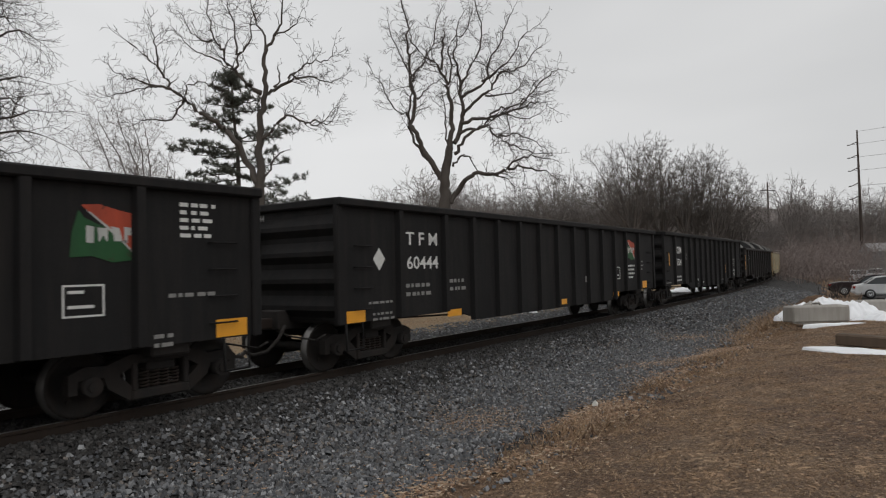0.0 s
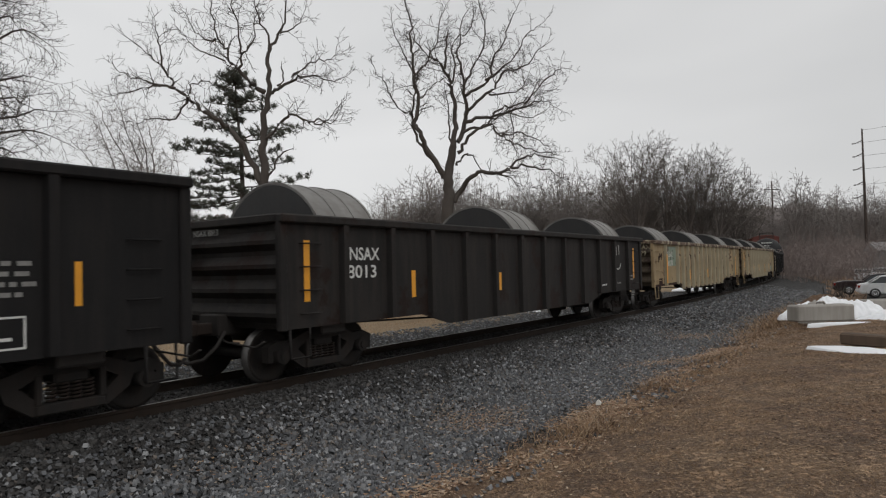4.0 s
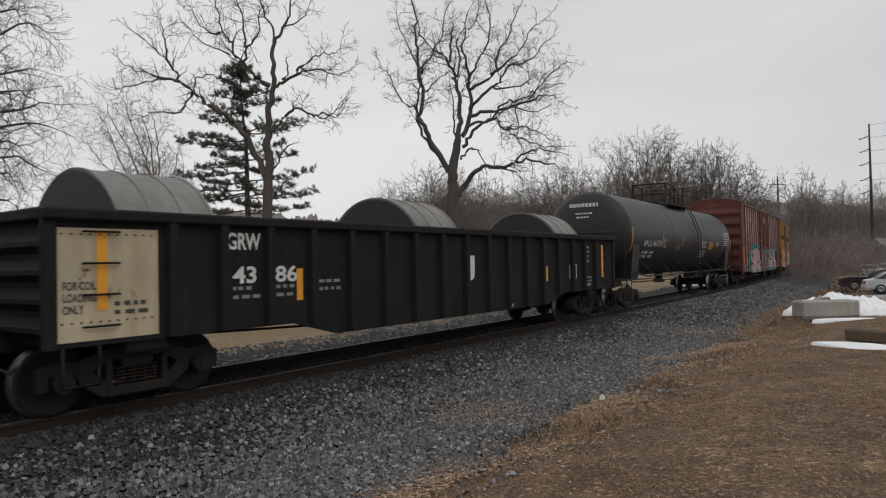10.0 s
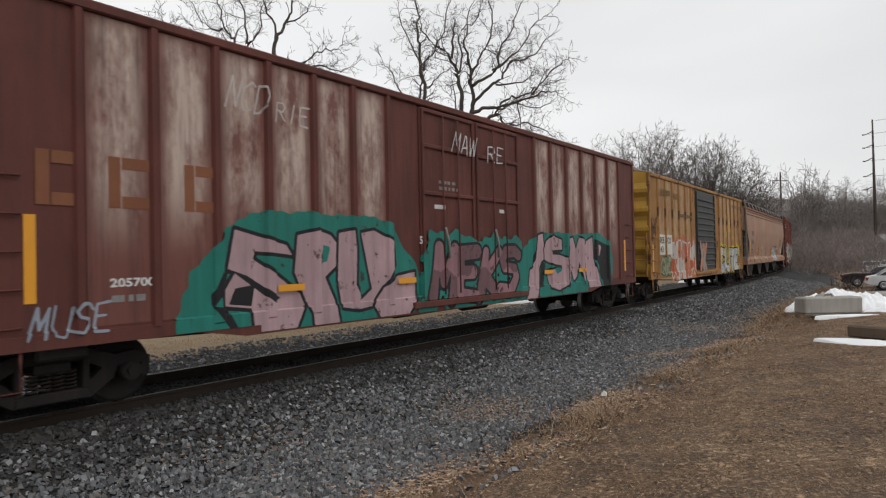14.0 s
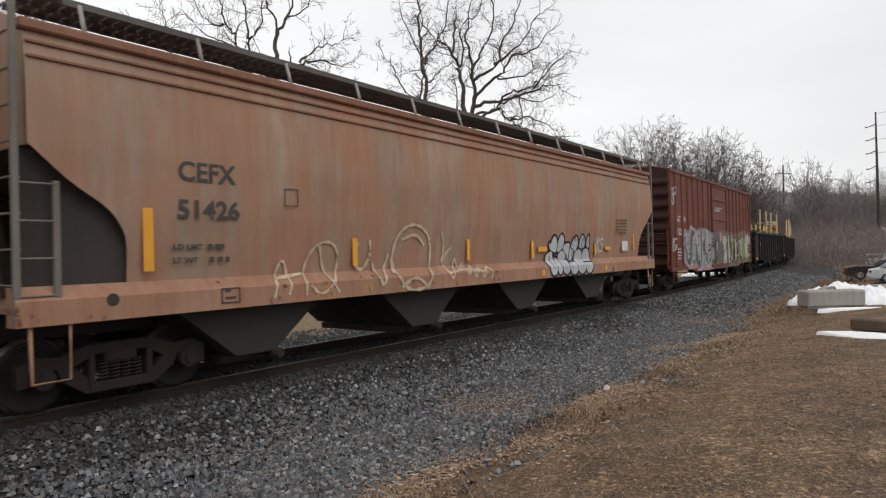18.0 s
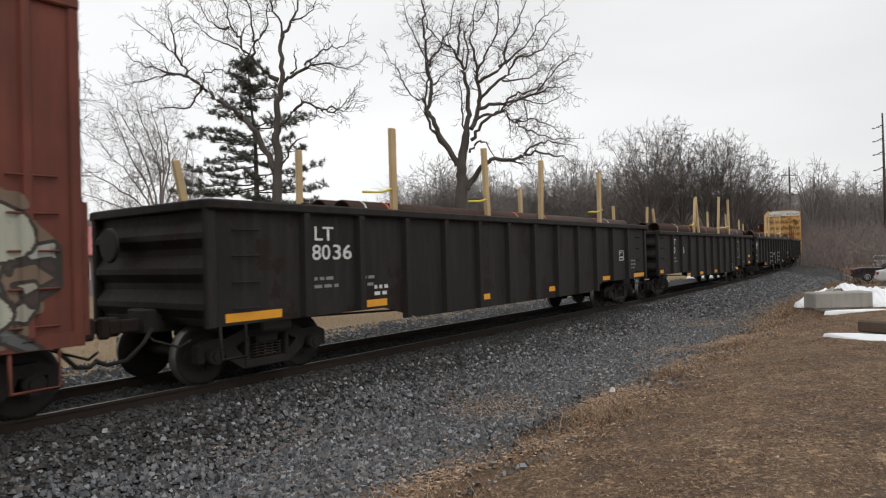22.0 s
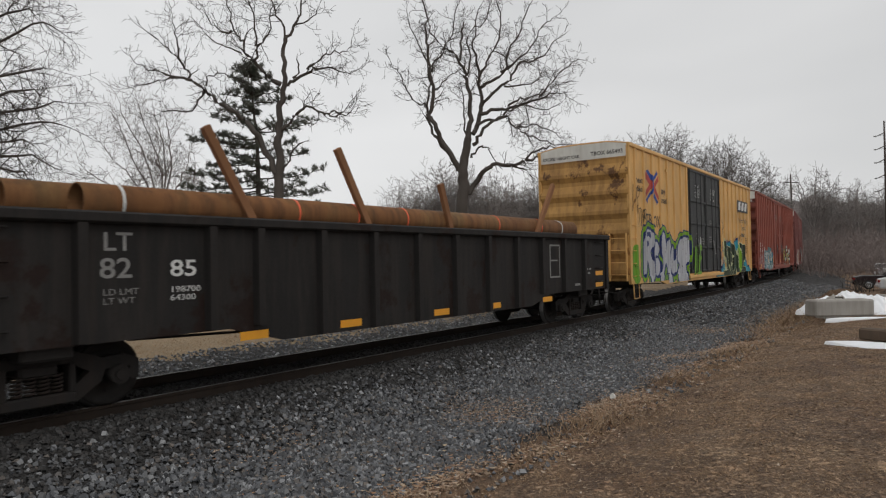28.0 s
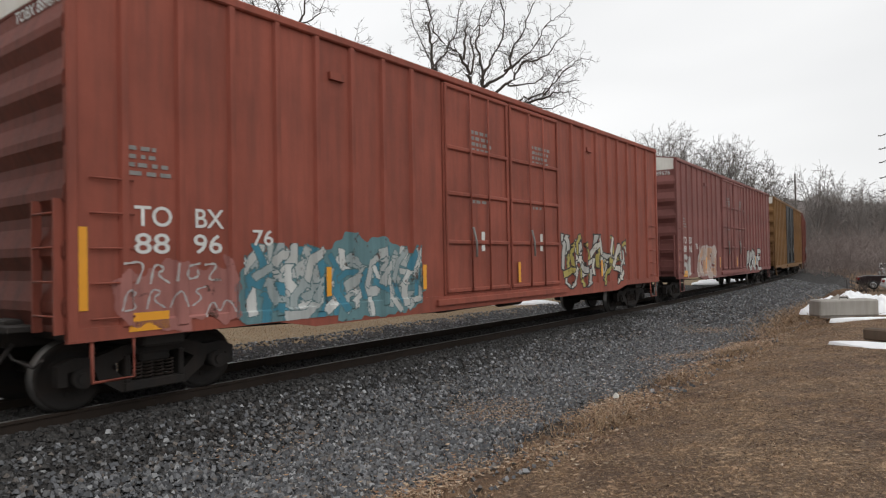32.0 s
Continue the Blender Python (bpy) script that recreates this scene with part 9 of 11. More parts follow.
    w.guide([(0.4, 5.5), (0.9, 6.3), (1.4, 6.8), (1.8, 7.0), (2.6, 7.0), (3.2, 7.1), (3.6, 7.3), (4.0, 7.8), (4.6, 7.9), (5.1, 8.0), (5.9, 7.8)], 0.17, 0.025, **low)
    w.guide([(3.6, 7.3), (4.5, 7.4), (5.1, 7.2), (5.7, 7.1), (6.0, 6.8)], 0.08, 0.02, **low)
    w.guide([(2.8, 7.0), (3.7, 6.8), (4.0, 6.3)], 0.05, 0.015, **low)
    w.guide([(-0.1, 6.9), (-0.5, 7.2), (-0.6, 7.1)], 0.04, 0.02, side=1, reach=0.4)
    w.build("bare_tree", "large bare deciduous tree with dark forked trunk behind the railway", M["bark"], (0.5, 36, -0.15))

    w = Wood(9)
    up = dict(side=4.2, reach=1.5, spread=1.0, depth=3, pitch=0.22)
    w.guide([(-0.1, -0.3), (-0.2, 2.5), (-0.2, 5.3), (-0.1, 6.6), (-0.2, 7.7), (-0.1, 8.5), (-0.1, 9.6), (0.1, 10.4), (0.2, 11.3), (0.1, 12.4), (0.4, 13.0), (0.7, 13.6), (1.0, 14.2), (1.1, 15.3)], 0.3, 0.03, 1.5, 1.1, first=0.78)
    w.guide([(0.2, 10.6), (0.6, 11.0), (1.3, 11.4), (1.7, 11.5), (2.4, 11.6), (2.9, 11.4), (3.4, 11.5)], 0.1, 0.02, **up)
    w.guide([(1.3, 11.4), (1.8, 11.8), (2.1, 12.2), (2.6, 12.3), (3.2, 12.5), (3.4, 12.8)], 0.06, 0.02, **up)
    w.guide([(0.6, 11.0), (0.9, 11.5), (0.8, 11.9)], 0.06, 0.03, side=1, reach=0.5)
    w.guide([(0.0, 8.4), (0.5, 8.9), (1.0, 9.3), (1.4, 9.4), (2.1, 9.1), (2.5, 9.0), (3.2, 9.0), (3.6, 9.1)], 0.1, 0.02, **up)
    w.guide([(2.1, 9.1), (2.4, 9.3), (3.0, 9.3), (3.3, 9.8)], 0.05, 0.02, **up)
    w.guide([(0.7, 13.6), (1.4, 13.9), (1.8, 14.3)], 0.05, 0.02, **up)
    w.guide([(0.2, 12.8), (0.1, 13.8), (-0.2, 14.4), (-0.4, 15.4)], 0.07, 0.02, **up)
    w.guide([(-0.0, 10.7), (-0.5, 11.0), (-0.9, 11.4), (-1.3, 11.9), (-1.6, 12.2), (-1.9, 12.4), (-1.9, 12.9), (-2.4, 13.4), (-2.5, 13.9), (-2.7, 14.7), (-2.8, 15.6)], 0.13, 0.025, **up)
    w.guide([(-1.3, 11.9), (-1.1, 12.6), (-0.7, 12.8), (-0.5, 13.5), (-0.5, 14.4), (-0.3, 15.1)], 0.07, 0.02, **up)
    w.guide([(-1.2, 12.6), (-1.2, 13.7), (-1.4, 14.7), (-1.5, 15.5)], 0.06, 0.02, **up)
    w.guide([(-2.4, 13.4), (-3.0, 13.5), (-3.5, 13.9), (-3.9, 14.7)], 0.06, 0.02, **up)
    w.guide([(-1.9, 12.2), (-2.4, 12.5), (-3.0, 12.8), (-3.5, 13.1)], 0.05, 0.02, **up)
    w.guide([(-0.3, 6.3), (-0.8, 7.4), (-1.3, 8.4), (-1.9, 9.0), (-2.5, 9.5), (-3.2, 9.9), (-3.8, 10.5), (-4.4, 11.0), (-4.7, 11.4), (-5.0, 12.0), (-5.5, 12.5), (-6.1, 13.0), (-6.5, 13.4)], 0.17, 0.025, **up)
    w.guide([(-4.4, 11.0), (-5.1, 11.1), (-5.8, 11.4), (-6.5, 11.6), (-7.2, 11.9)], 0.08, 0.02, **up)
    w.guide([(-3.8, 10.4), (-4.1, 10.2), (-4.4, 9.7), (-5.1, 9.6), (-5.8, 9.7), (-6.4, 9.6)], 0.07, 0.02, **up)
    w.guide([(-3.7, 10.7), (-3.7, 11.2), (-3.1, 11.4), (-2.4, 11.2)], 0.05, 0.02, **up)
    w.guide([(-5.0, 12.0), (-4.9, 12.7), (-5.1, 13.4), (-5.2, 13.9)], 0.06, 0.02, **up)
    w.guide([(-5.1, 11.1), (-5.7, 11.1), (-6.2, 10.7), (-6.8, 10.5)], 0.05, 0.02, **up)
    w.guide([(-0.1, 6.3), (0.3, 6.8), (0.6, 7.4), (1.0, 7.8)], 0.08, 0.03, side=1, reach=0.5)
    w.build("bare_tree", "tall bare deciduous tree with long level limbs beside a pine", M["bark"], (-8.3, 32, -0.15))

    w = Wood(17)
    w.guide([(0, -0.3), (0.1, 3), (0.0, 6.5), (0.1, 9.5), (0.2, 11.2)], 0.42, 0.16, 1, 1.5, 1, first=0.8)
    out = dict(side=3.0, reach=2.6, spread=1.6, first=0.35, lift=0.02, depth=3, pitch=0.32)
    for q in ([(0.0, 8.2), (2.3, 9.0), (5.4, 9.3), (6.6, 9.6)], [(0.1, 9.8), (2.6, 11.8), (5.0, 13.3), (6.0, 13.2)], [(0.0, 9.2), (3.0, 10.5), (5.4, 11.0), (6.2, 11.0)],
              [(0.0, 7.4), (2.6, 8.3), (5.4, 8.7), (6.6, 8.5)], [(0.0, 8.8), (2.6, 9.8), (4.8, 10.2), (5.9, 9.8)], [(0.2, 10.6), (2.3, 13.0), (4.6, 14.0), (5.4, 13.8)],
              [(0.2, 10.9), (1.6, 13.4), (3.3, 14.9), (5.2, 14.7)], [(0.0, 6.9), (2.3, 7.2), (4.7, 7.7), (5.6, 7.5)], [(0.0, 5.6), (2.4, 6.3), (4.6, 6.4), (5.4, 5.8)], [(0.0, 5.0), (2.2, 5.5), (4.0, 5.2), (4.8, 4.6)], [(0.0, 6.2), (2.6, 7.0), (4.8, 7.2), (5.8, 6.6)], [(0.1, 9.0), (-2, 11), (-4, 12)], [(0.1, 8.0), (-2, 9), (-4.5, 9.5)]):
        w.guide(q, 0.12, 0.02, **out)
    w.build("bare_tree", "spreading bare deciduous tree with many fine twigs", M["bark"], (-24.6, 30, -0.15))

    w = Wood(23)
    w.guide([(0.0, -0.3), (0.0, 2.5), (0.0, 5.2)], 0.2, 0.14, 0.3, 1.2, 1, first=0.9, thin=0.012)
    fan = dict(side=3.4, reach=2.5, spread=2.0, lift=0.1, first=0.25, thin=0.0135, pitch=0.34, depth=3)
    for q in ([(0.0, 4.6), (-0.9, 6.6), (-2.3, 8.6), (-3.9, 10.2), (-5.4, 11.8)], [(0.0, 5.0), (-0.9, 7.6), (-2.2, 10.0), (-3.4, 12.3), (-4.4, 13.9)], [(0.0, 5.2), (-0.4, 8.0), (-1.4, 10.8), (-2.6, 13.0), (-3.2, 14.6)],
              [(0.1, 5.2), (0.1, 8.6), (-0.6, 11.0), (-1.6, 13.2), (-2.1, 14.6)], [(0.1, 5.0), (0.4, 8.6), (0.2, 11.0), (-0.5, 12.9), (-0.8, 14.0)], [(0.1, 5.2), (0.7, 8.5), (0.9, 10.7), (0.8, 12.1), (0.6, 13.0)],
              [(-0.1, 4.8), (-1.6, 6.6), (-3.4, 7.8), (-5.2, 8.9), (-6.2, 9.8)], [(0.1, 5.0), (1.2, 7.7), (1.7, 9.2), (1.9, 10.6)], [(0.0, 4.4), (-1.9, 5.8), (-3.8, 6.6), (-5.4, 7.4)], [(0.0, 4.6), (1.5, 6.5), (2.4, 8.2), (2.7, 9.2)]):
        w.guide(q, 0.09, 0.02, **fan)
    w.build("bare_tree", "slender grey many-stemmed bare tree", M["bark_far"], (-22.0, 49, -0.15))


def pine(place):
    """A pine: straight trunk, uneven level boughs with dense needle clumps and gaps between."""
    rnd = random.Random(5)
    t = thing("pine_tree", "dark green pine tree with irregular tiered boughs", "tree")
    w = Wood(3)
    stem = lambda z: 0.1 - 0.045 * z + 0.05 * math.sin(z)
    w.limb([Vector((stem(z), 0, z)) for z in np.linspace(-0.3, 12.1, 15)], [0.23 - 0.0145 * i for i in range(15)], "trunk", 8)
    tv, tf = [], []

    def tuft(c, size):
        for _ in range(19):
            q = Vector((rnd.gauss(0, 1), rnd.gauss(0, 1), rnd.gauss(0.3, 0.75))).normalized()
            s = q.orthogonal().normalized() * 0.016
            e = c + q * size * rnd.uniform(0.7, 1.15)
            b = len(tv)
            tv.extend((c - s, c + s, e))
            tf.append((b, b + 1, b + 2))

    def bough(z0, x, y, z, thick=0.05, full=1.0):
        a, e = Vector((stem(z0), 0, z0)), Vector((x, y, z))
        span = (e - a).length
        n = max(4, int(span / 0.3))
        pts = []
        for i in range(n + 1):
            k = i / n
            pts.append(a.lerp(e, k) + Vector((0, 0, -0.12 * span * k * (1 - k))) + Vector((rnd.gauss(0, 0.04), rnd.gauss(0, 0.04), rnd.gauss(0, 0.03))))
        w.limb(pts, [thick * (1 - 0.75 * i / n) for i in range(n + 1)], "crown", 4)
        for i in range(max(1, int(n * 0.32)), n + 1):
            k = i / n
            wide = (0.25 + 0.45 * math.sin(math.pi * min(1, k * 1.05))) * full
            for _ in range(4):
                q = pts[i] + Vector((rnd.gauss(0, 0.18), rnd.gauss(0, wide), abs(rnd.gauss(0.06, 0.12))))
                w.limb([pts[i], pts[i].lerp(q, 0.5) + Vector((0, 0, 0.03)), q], [0.014, 0.01, 0.007], "crown", 3)
                tuft(q, 0.24)
                tuft(pts[i].lerp(q, 0.55) + Vector((0, 0, 0.05)), 0.2)

    for z0, x, z in ((8.2, -3.6, 8.4), (8.4, -3.0, 8.75), (8.0, -2.4, 8.1), (9.4, -2.75, 9.65), (9.9, -2.0, 9.9), (11.3, -1.75, 11.75), (10.6, -1.85, 10.9), (11.6, -1.2, 11.95), (6.8, -3.6, 6.6), (7.2, -2.9, 7.1), (7.4, -2.0, 7.7), (5.7, -4.6, 5.5), (5.9, -4.0, 5.9), (5.6, -3.2, 5.3), (6.2, -2.6, 6.3),
                      (11.5, 0.6, 11.7), (10.6, 1.1, 10.8), (10.3, 1.5, 10.5), (8.7, 2.7, 9.1), (8.9, 2.2, 9.5), (7.4, 2.4, 7.7), (7.7, 1.8, 8.3), (6.3, 3.0, 6.7), (5.4, 3.3, 5.6), (5.5, 2.4, 5.9), (4.8, -3.4, 4.7), (4.6, 2.8, 4.9), (11.9, -0.7, 12.25), (11.8, -0.1, 12.2), (11.0, -1.2, 11.3), (10.8, 0.4, 11.1)):
        bough(z0, x, rnd.uniform(-0.8, 0.8), z)
    for z0 in np.linspace(5.0, 11.7, 8):
        k = (13.2 - z0) / 8
        for sgn in (-1, 1):
            bough(z0, stem(z0) + rnd.uniform(-0.8, 0.5) * k, sgn * rnd.uniform(1.2, 2.6) * k, z0 + rnd.uniform(0.0, 0.35), 0.04, 0.7)
    part("trunk", raw_mesh("trunk", [tuple(q) for q in w.v["trunk"]], w.f["trunk"], M["bark"], None, True), None, t)
    part("branch_frame", raw_mesh("branch_frame", [tuple(q) for q in w.v["crown"]], w.f["crown"], M["bark"], None, True), None, t)
    part("foliage", raw_mesh("foliage", [tuple(q) for q in tv], tf, M["needles"]), None, t)
    t.matrix_basis = pose(*place)
    return t


def at_view(px, depth):
    """Ground place at a sideways slope px (right of straight ahead) and a depth."""
    return px * depth, depth


def crowned(seed, hgt, wide, limbs, fork, thin, pitch, reach, depth=3, side=2.0):
    """A bare tree with a full rounded crown of limbs fanning from a low fork."""
    w = Wood(seed)
    rnd = random.Random(seed)
    z0 = hgt * fork
    w.guide([(0, -0.3), (0.1, z0 * 0.6), (0.0, z0), (rnd.uniform(-0.4, 0.4), hgt * 0.6), (rnd.uniform(-0.7, 0.7), hgt * 0.93)], 0.018 * hgt, 0.03, side, reach, depth, spread=0.8, first=0.45, lift=0.08, thin=thin, pitch=pitch)
    for i in range(limbs):
        a = (i + 0.5) / limbs * 2 - 1 + rnd.uniform(-0.1, 0.1)
        x = wide * math.sin(a * 1.35) * rnd.uniform(0.85, 1.0)
        z = z0 + (hgt - z0) * (0.25 + 0.72 * math.cos(a * 1.2)) * rnd.uniform(0.85, 1.0)
        b = z0 * rnd.uniform(0.75, 1.5)
        w.guide([(0, b), (x * 0.3, b + (z - b) * 0.33), (x * 0.68, b + (z - b) * 0.7), (x, z)], 0.008 * hgt, 0.022, side, reach, depth, spread=wide * 0.8, first=0.3, lift=0.08, thin=thin, pitch=pitch)
    return w


def far_woods():
    """Bare trees beyond the line: three full-crowned kinds for the clump by the bend, three slighter ones for the rest."""
    specs = ((31, 18, 7.5, 19, 0.24, 0.023, 0.5, 3.2), (32, 16, 6.2, 17, 0.24, 0.023, 0.5, 3.0), (33, 15, 5.2, 14, 0.28, 0.023, 0.5, 2.8),
             (34, 14, 4.6, 11, 0.2, 0.03, 0.75, 2.8), (35, 13, 5.2, 12, 0.16, 0.03, 0.75, 2.8), (36, 16, 4.2, 10, 0.24, 0.03, 0.75, 2.8))
    # haze is carried by the bark colour: less for the clump, more behind
    kinds = [crowned(*q).build("bare_tree", "bare tree in the woods beyond the railway, bark greyed for haze", M["bark_mid" if q[0] < 34 else "bark_far"], (0, 0, 0), group="distant bare trees") for q in specs]
    rnd = random.Random(8)
    # kind, slope, depth, scale: the clump behind the bend, then the long line of woods
    spots = [(0, 0.300, 92, 1.08), (1, 0.350, 96, 1.18), (2, 0.385, 94, 1.12), (1, 0.428, 92, 1.0), (2, 0.452, 94, 0.86), (0, 0.40, 104, 1.0), (2, 0.33, 104, 1.1), (1, 0.26, 100, 0.7), (2, 0.47, 100, 0.72), (5, 0.545, 128, 1.12), (3, 0.56, 132, 1.0), (3, 0.60, 140, 0.95), (4, 0.635, 128, 0.9), (5, 0.665, 140, 0.85), (4, 0.575, 150, 1.0)]
    for i in range(76):
        spots.append((rnd.randrange(3, 6), -0.14 + 0.44 * (i + rnd.uniform(-0.5, 0.5)) / 76, rnd.uniform(105, 165), rnd.uniform(0.95, 1.25) * (0.62 if i < 9 else 0.85 if i < 18 else 1.0)))
    for i in range(84):
        spots.append((rnd.randrange(3, 6), 0.24 + 0.53 * (i + rnd.uniform(-0.5, 0.5)) / 84, rnd.uniform(118, 190), rnd.uniform(0.8, 1.1)))
    for i in range(16):
        spots.append((rnd.randrange(3, 6), -0.72 + 0.36 * (i + rnd.uniform(-0.5, 0.5)) / 16, rnd.uniform(66, 100), rnd.uniform(0.5, 0.75)))
    spots += [(3, -0.16, 95, 0.5), (4, -0.18, 100, 0.5), (3, -0.52, 90, 0.7), (5, -0.6, 95, 0.7), (4, -0.57, 84, 0.6), (4, -0.49, 98, 0.6)]
    first = [True] * 6
    for kind, u, deep, k in spots:
        x, y = at_view(u, deep)
        m = pose(x, y, -0.35, 0, 0, rnd.uniform(-25, 25) + 180 * rnd.randrange(2)) @ Matrix.Scale(k * rnd.uniform(0.95, 1.05), 4)
        if first[kind]:
            first[kind] = False
            kinds[kind].matrix_basis = m
        else:
            copy_thing(kinds[kind], Matrix.Identity(4)).matrix_basis = m
    # the last line of woods, too far off to tell its trees apart; haze is in its colour
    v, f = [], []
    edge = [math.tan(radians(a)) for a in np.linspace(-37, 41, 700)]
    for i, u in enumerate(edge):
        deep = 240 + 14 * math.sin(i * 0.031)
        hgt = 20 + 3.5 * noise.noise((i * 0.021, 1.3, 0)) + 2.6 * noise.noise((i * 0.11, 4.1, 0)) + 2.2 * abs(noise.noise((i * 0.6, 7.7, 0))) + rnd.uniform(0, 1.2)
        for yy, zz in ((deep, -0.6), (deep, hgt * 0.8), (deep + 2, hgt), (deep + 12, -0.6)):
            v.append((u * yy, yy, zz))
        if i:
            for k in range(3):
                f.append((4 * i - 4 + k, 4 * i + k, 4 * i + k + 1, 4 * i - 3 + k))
    tagged(new("backdrop", raw_mesh("backdrop", v, f, M["woods"])), "line of distant winter woods in haze-lightened grey-brown", "woods", kind="structure")


def brush(name, label, spots, mat, seed, thin=0.01, stems=9, pitch=0.5, depth=2):
    """Thickets of thin crooked branching stems."""
    w = Wood(seed)
    rnd = w.rnd
    for x, y, h in spots:
        for _ in range(stems):
            d = Vector((rnd.gauss(0, 0.4), rnd.gauss(0, 0.4), 1)).normalized()
            w.grow(Vector((x + rnd.gauss(0, 0.6), y + rnd.gauss(0, 0.6), -0.7)), d, h * rnd.uniform(0.5, 1.1), 0.035, depth, 0.06, 0.17, thin, pitch)
    ob = new(name, raw_mesh(name, [tuple(q) for q in w.v["crown"]], w.f["crown"], mat, None, True))
    return tagged(ob, label, "brush", kind="stuff")


def thickets():
    rnd = random.Random(77)
    spots = []
    for i in range(110):
        u = rnd.uniform(0.53, 0.67)
        deep = rnd.uniform(62, 112)
        spots.append((u * deep, deep, rnd.uniform(3.4, 7.6) * (deep / 90)))
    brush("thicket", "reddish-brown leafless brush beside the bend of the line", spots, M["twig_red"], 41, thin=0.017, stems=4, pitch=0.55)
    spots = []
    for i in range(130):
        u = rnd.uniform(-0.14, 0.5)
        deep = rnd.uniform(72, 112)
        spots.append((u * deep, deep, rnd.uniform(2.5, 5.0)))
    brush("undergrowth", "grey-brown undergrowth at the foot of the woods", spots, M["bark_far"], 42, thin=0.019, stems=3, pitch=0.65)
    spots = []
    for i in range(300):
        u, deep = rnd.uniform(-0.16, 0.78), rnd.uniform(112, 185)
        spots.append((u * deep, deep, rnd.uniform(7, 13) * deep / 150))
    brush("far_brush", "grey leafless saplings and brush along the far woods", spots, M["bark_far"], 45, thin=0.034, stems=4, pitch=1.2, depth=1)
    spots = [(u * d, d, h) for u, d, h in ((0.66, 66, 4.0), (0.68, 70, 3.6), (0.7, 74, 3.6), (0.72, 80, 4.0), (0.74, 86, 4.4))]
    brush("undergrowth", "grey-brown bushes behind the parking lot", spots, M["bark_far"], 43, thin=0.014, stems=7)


# ---------------------------------------------------------------- ballast, litter, grass
def scatter(count, s_rng, n_rng, seed, weight=None):
    r = np.random.RandomState(seed)
    s, n = r.uniform(*s_rng, count), r.uniform(*n_rng, count)
    if weight is not None:
        keep = r.rand(count) < weight(s, n)
        s, n = s[keep], n[keep]
    a = np.interp(s, T_S, T_A)
    x, y = np.interp(s, T_S, T_X) + n * np.sin(a), np.interp(s, T_S, T_Y) - n * np.cos(a)
    return s, n, x, y, ground_z(s, n), r


def shards(name, label, x, y, z, size, r, mat, flat=0.65, sink=0.3):
    """Angular broken stones."""
    k = len(x)
    base = np.array([(1, 0, -0.3), (0, 1, -0.3), (-1, 0, -0.3), (0, -1, -0.3), (0.5, 0.5, 1), (-0.5, -0.4, 1)], float)
    v = base[None] * (0.65 + 0.6 * r.rand(k, 6, 3)) + 0.25 * (r.rand(k, 6, 3) - 0.5)
    v[:, :, 2] *= flat
    ax = r.normal(size=(k, 3)) * [0.5, 0.5, 3]
    ca, sa = np.cos(ax[:, 2]), np.sin(ax[:, 2])
    v = np.stack([v[..., 0] * ca[:, None] - v[..., 1] * sa[:, None], v[..., 0] * sa[:, None] + v[..., 1] * ca[:, None], v[..., 2]], -1)
    t = np.clip(ax[:, 0], -0.9, 0.9)
    ct, st = np.cos(t)[:, None], np.sin(t)[:, None]
    v = np.stack([v[..., 0], v[..., 1] * ct - v[..., 2] * st, v[..., 1] * st + v[..., 2] * ct], -1)
    v = v * size[:, None, None] + np.stack([x, y, z + size * (flat - sink)], -1)[:, None]
    tri = np.array([(0, 1, 4), (1, 2, 5), (1, 5, 4), (2, 3, 5), (3, 0, 4), (3, 4, 5)])
    f = (tri[None] + (np.arange(k) * 6)[:, None, None]).reshape(-1, 3)
    ob = new(name, raw_mesh(name, v.reshape(-1, 3), f, mat))
    return tagged(ob, label, "gravel", kind="stuff")


def blades(name, label, x, y, z, hgt, width, lean, r, mat, category="grass"):
    k = len(x)
    a = r.uniform(0, 6.283, k)
    b = r.uniform(0, 6.283, k)
    w = np.stack([np.cos(a), np.sin(a), 0 * a], -1) * (width / 2)[:, None]
    root = np.stack([x, y, z - 0.01], -1)
    tip = root + np.stack([np.cos(b) * lean * hgt, np.sin(b) * lean * hgt, hgt], -1)
    mid = root * 0.5 + tip * 0.5 + np.stack([0 * a, 0 * a, hgt * 0.12], -1)
    if hgt.max() < 0.1:
        v = np.stack([root - w, root + w, tip], 1).reshape(-1, 3)
        f = np.arange(k * 3).reshape(-1, 3)
    else:
        v = np.stack([root - w, root + w, mid + w * 0.7, tip, mid - w * 0.7], 1).reshape(-1, 3)
        f = (np.array([(0, 1, 2), (0, 2, 4), (4, 2, 3)])[None] + (np.arange(k) * 5)[:, None, None]).reshape(-1, 3)
    return tagged(new(name, raw_mesh(name, v, f, mat)), label, category, kind="stuff")


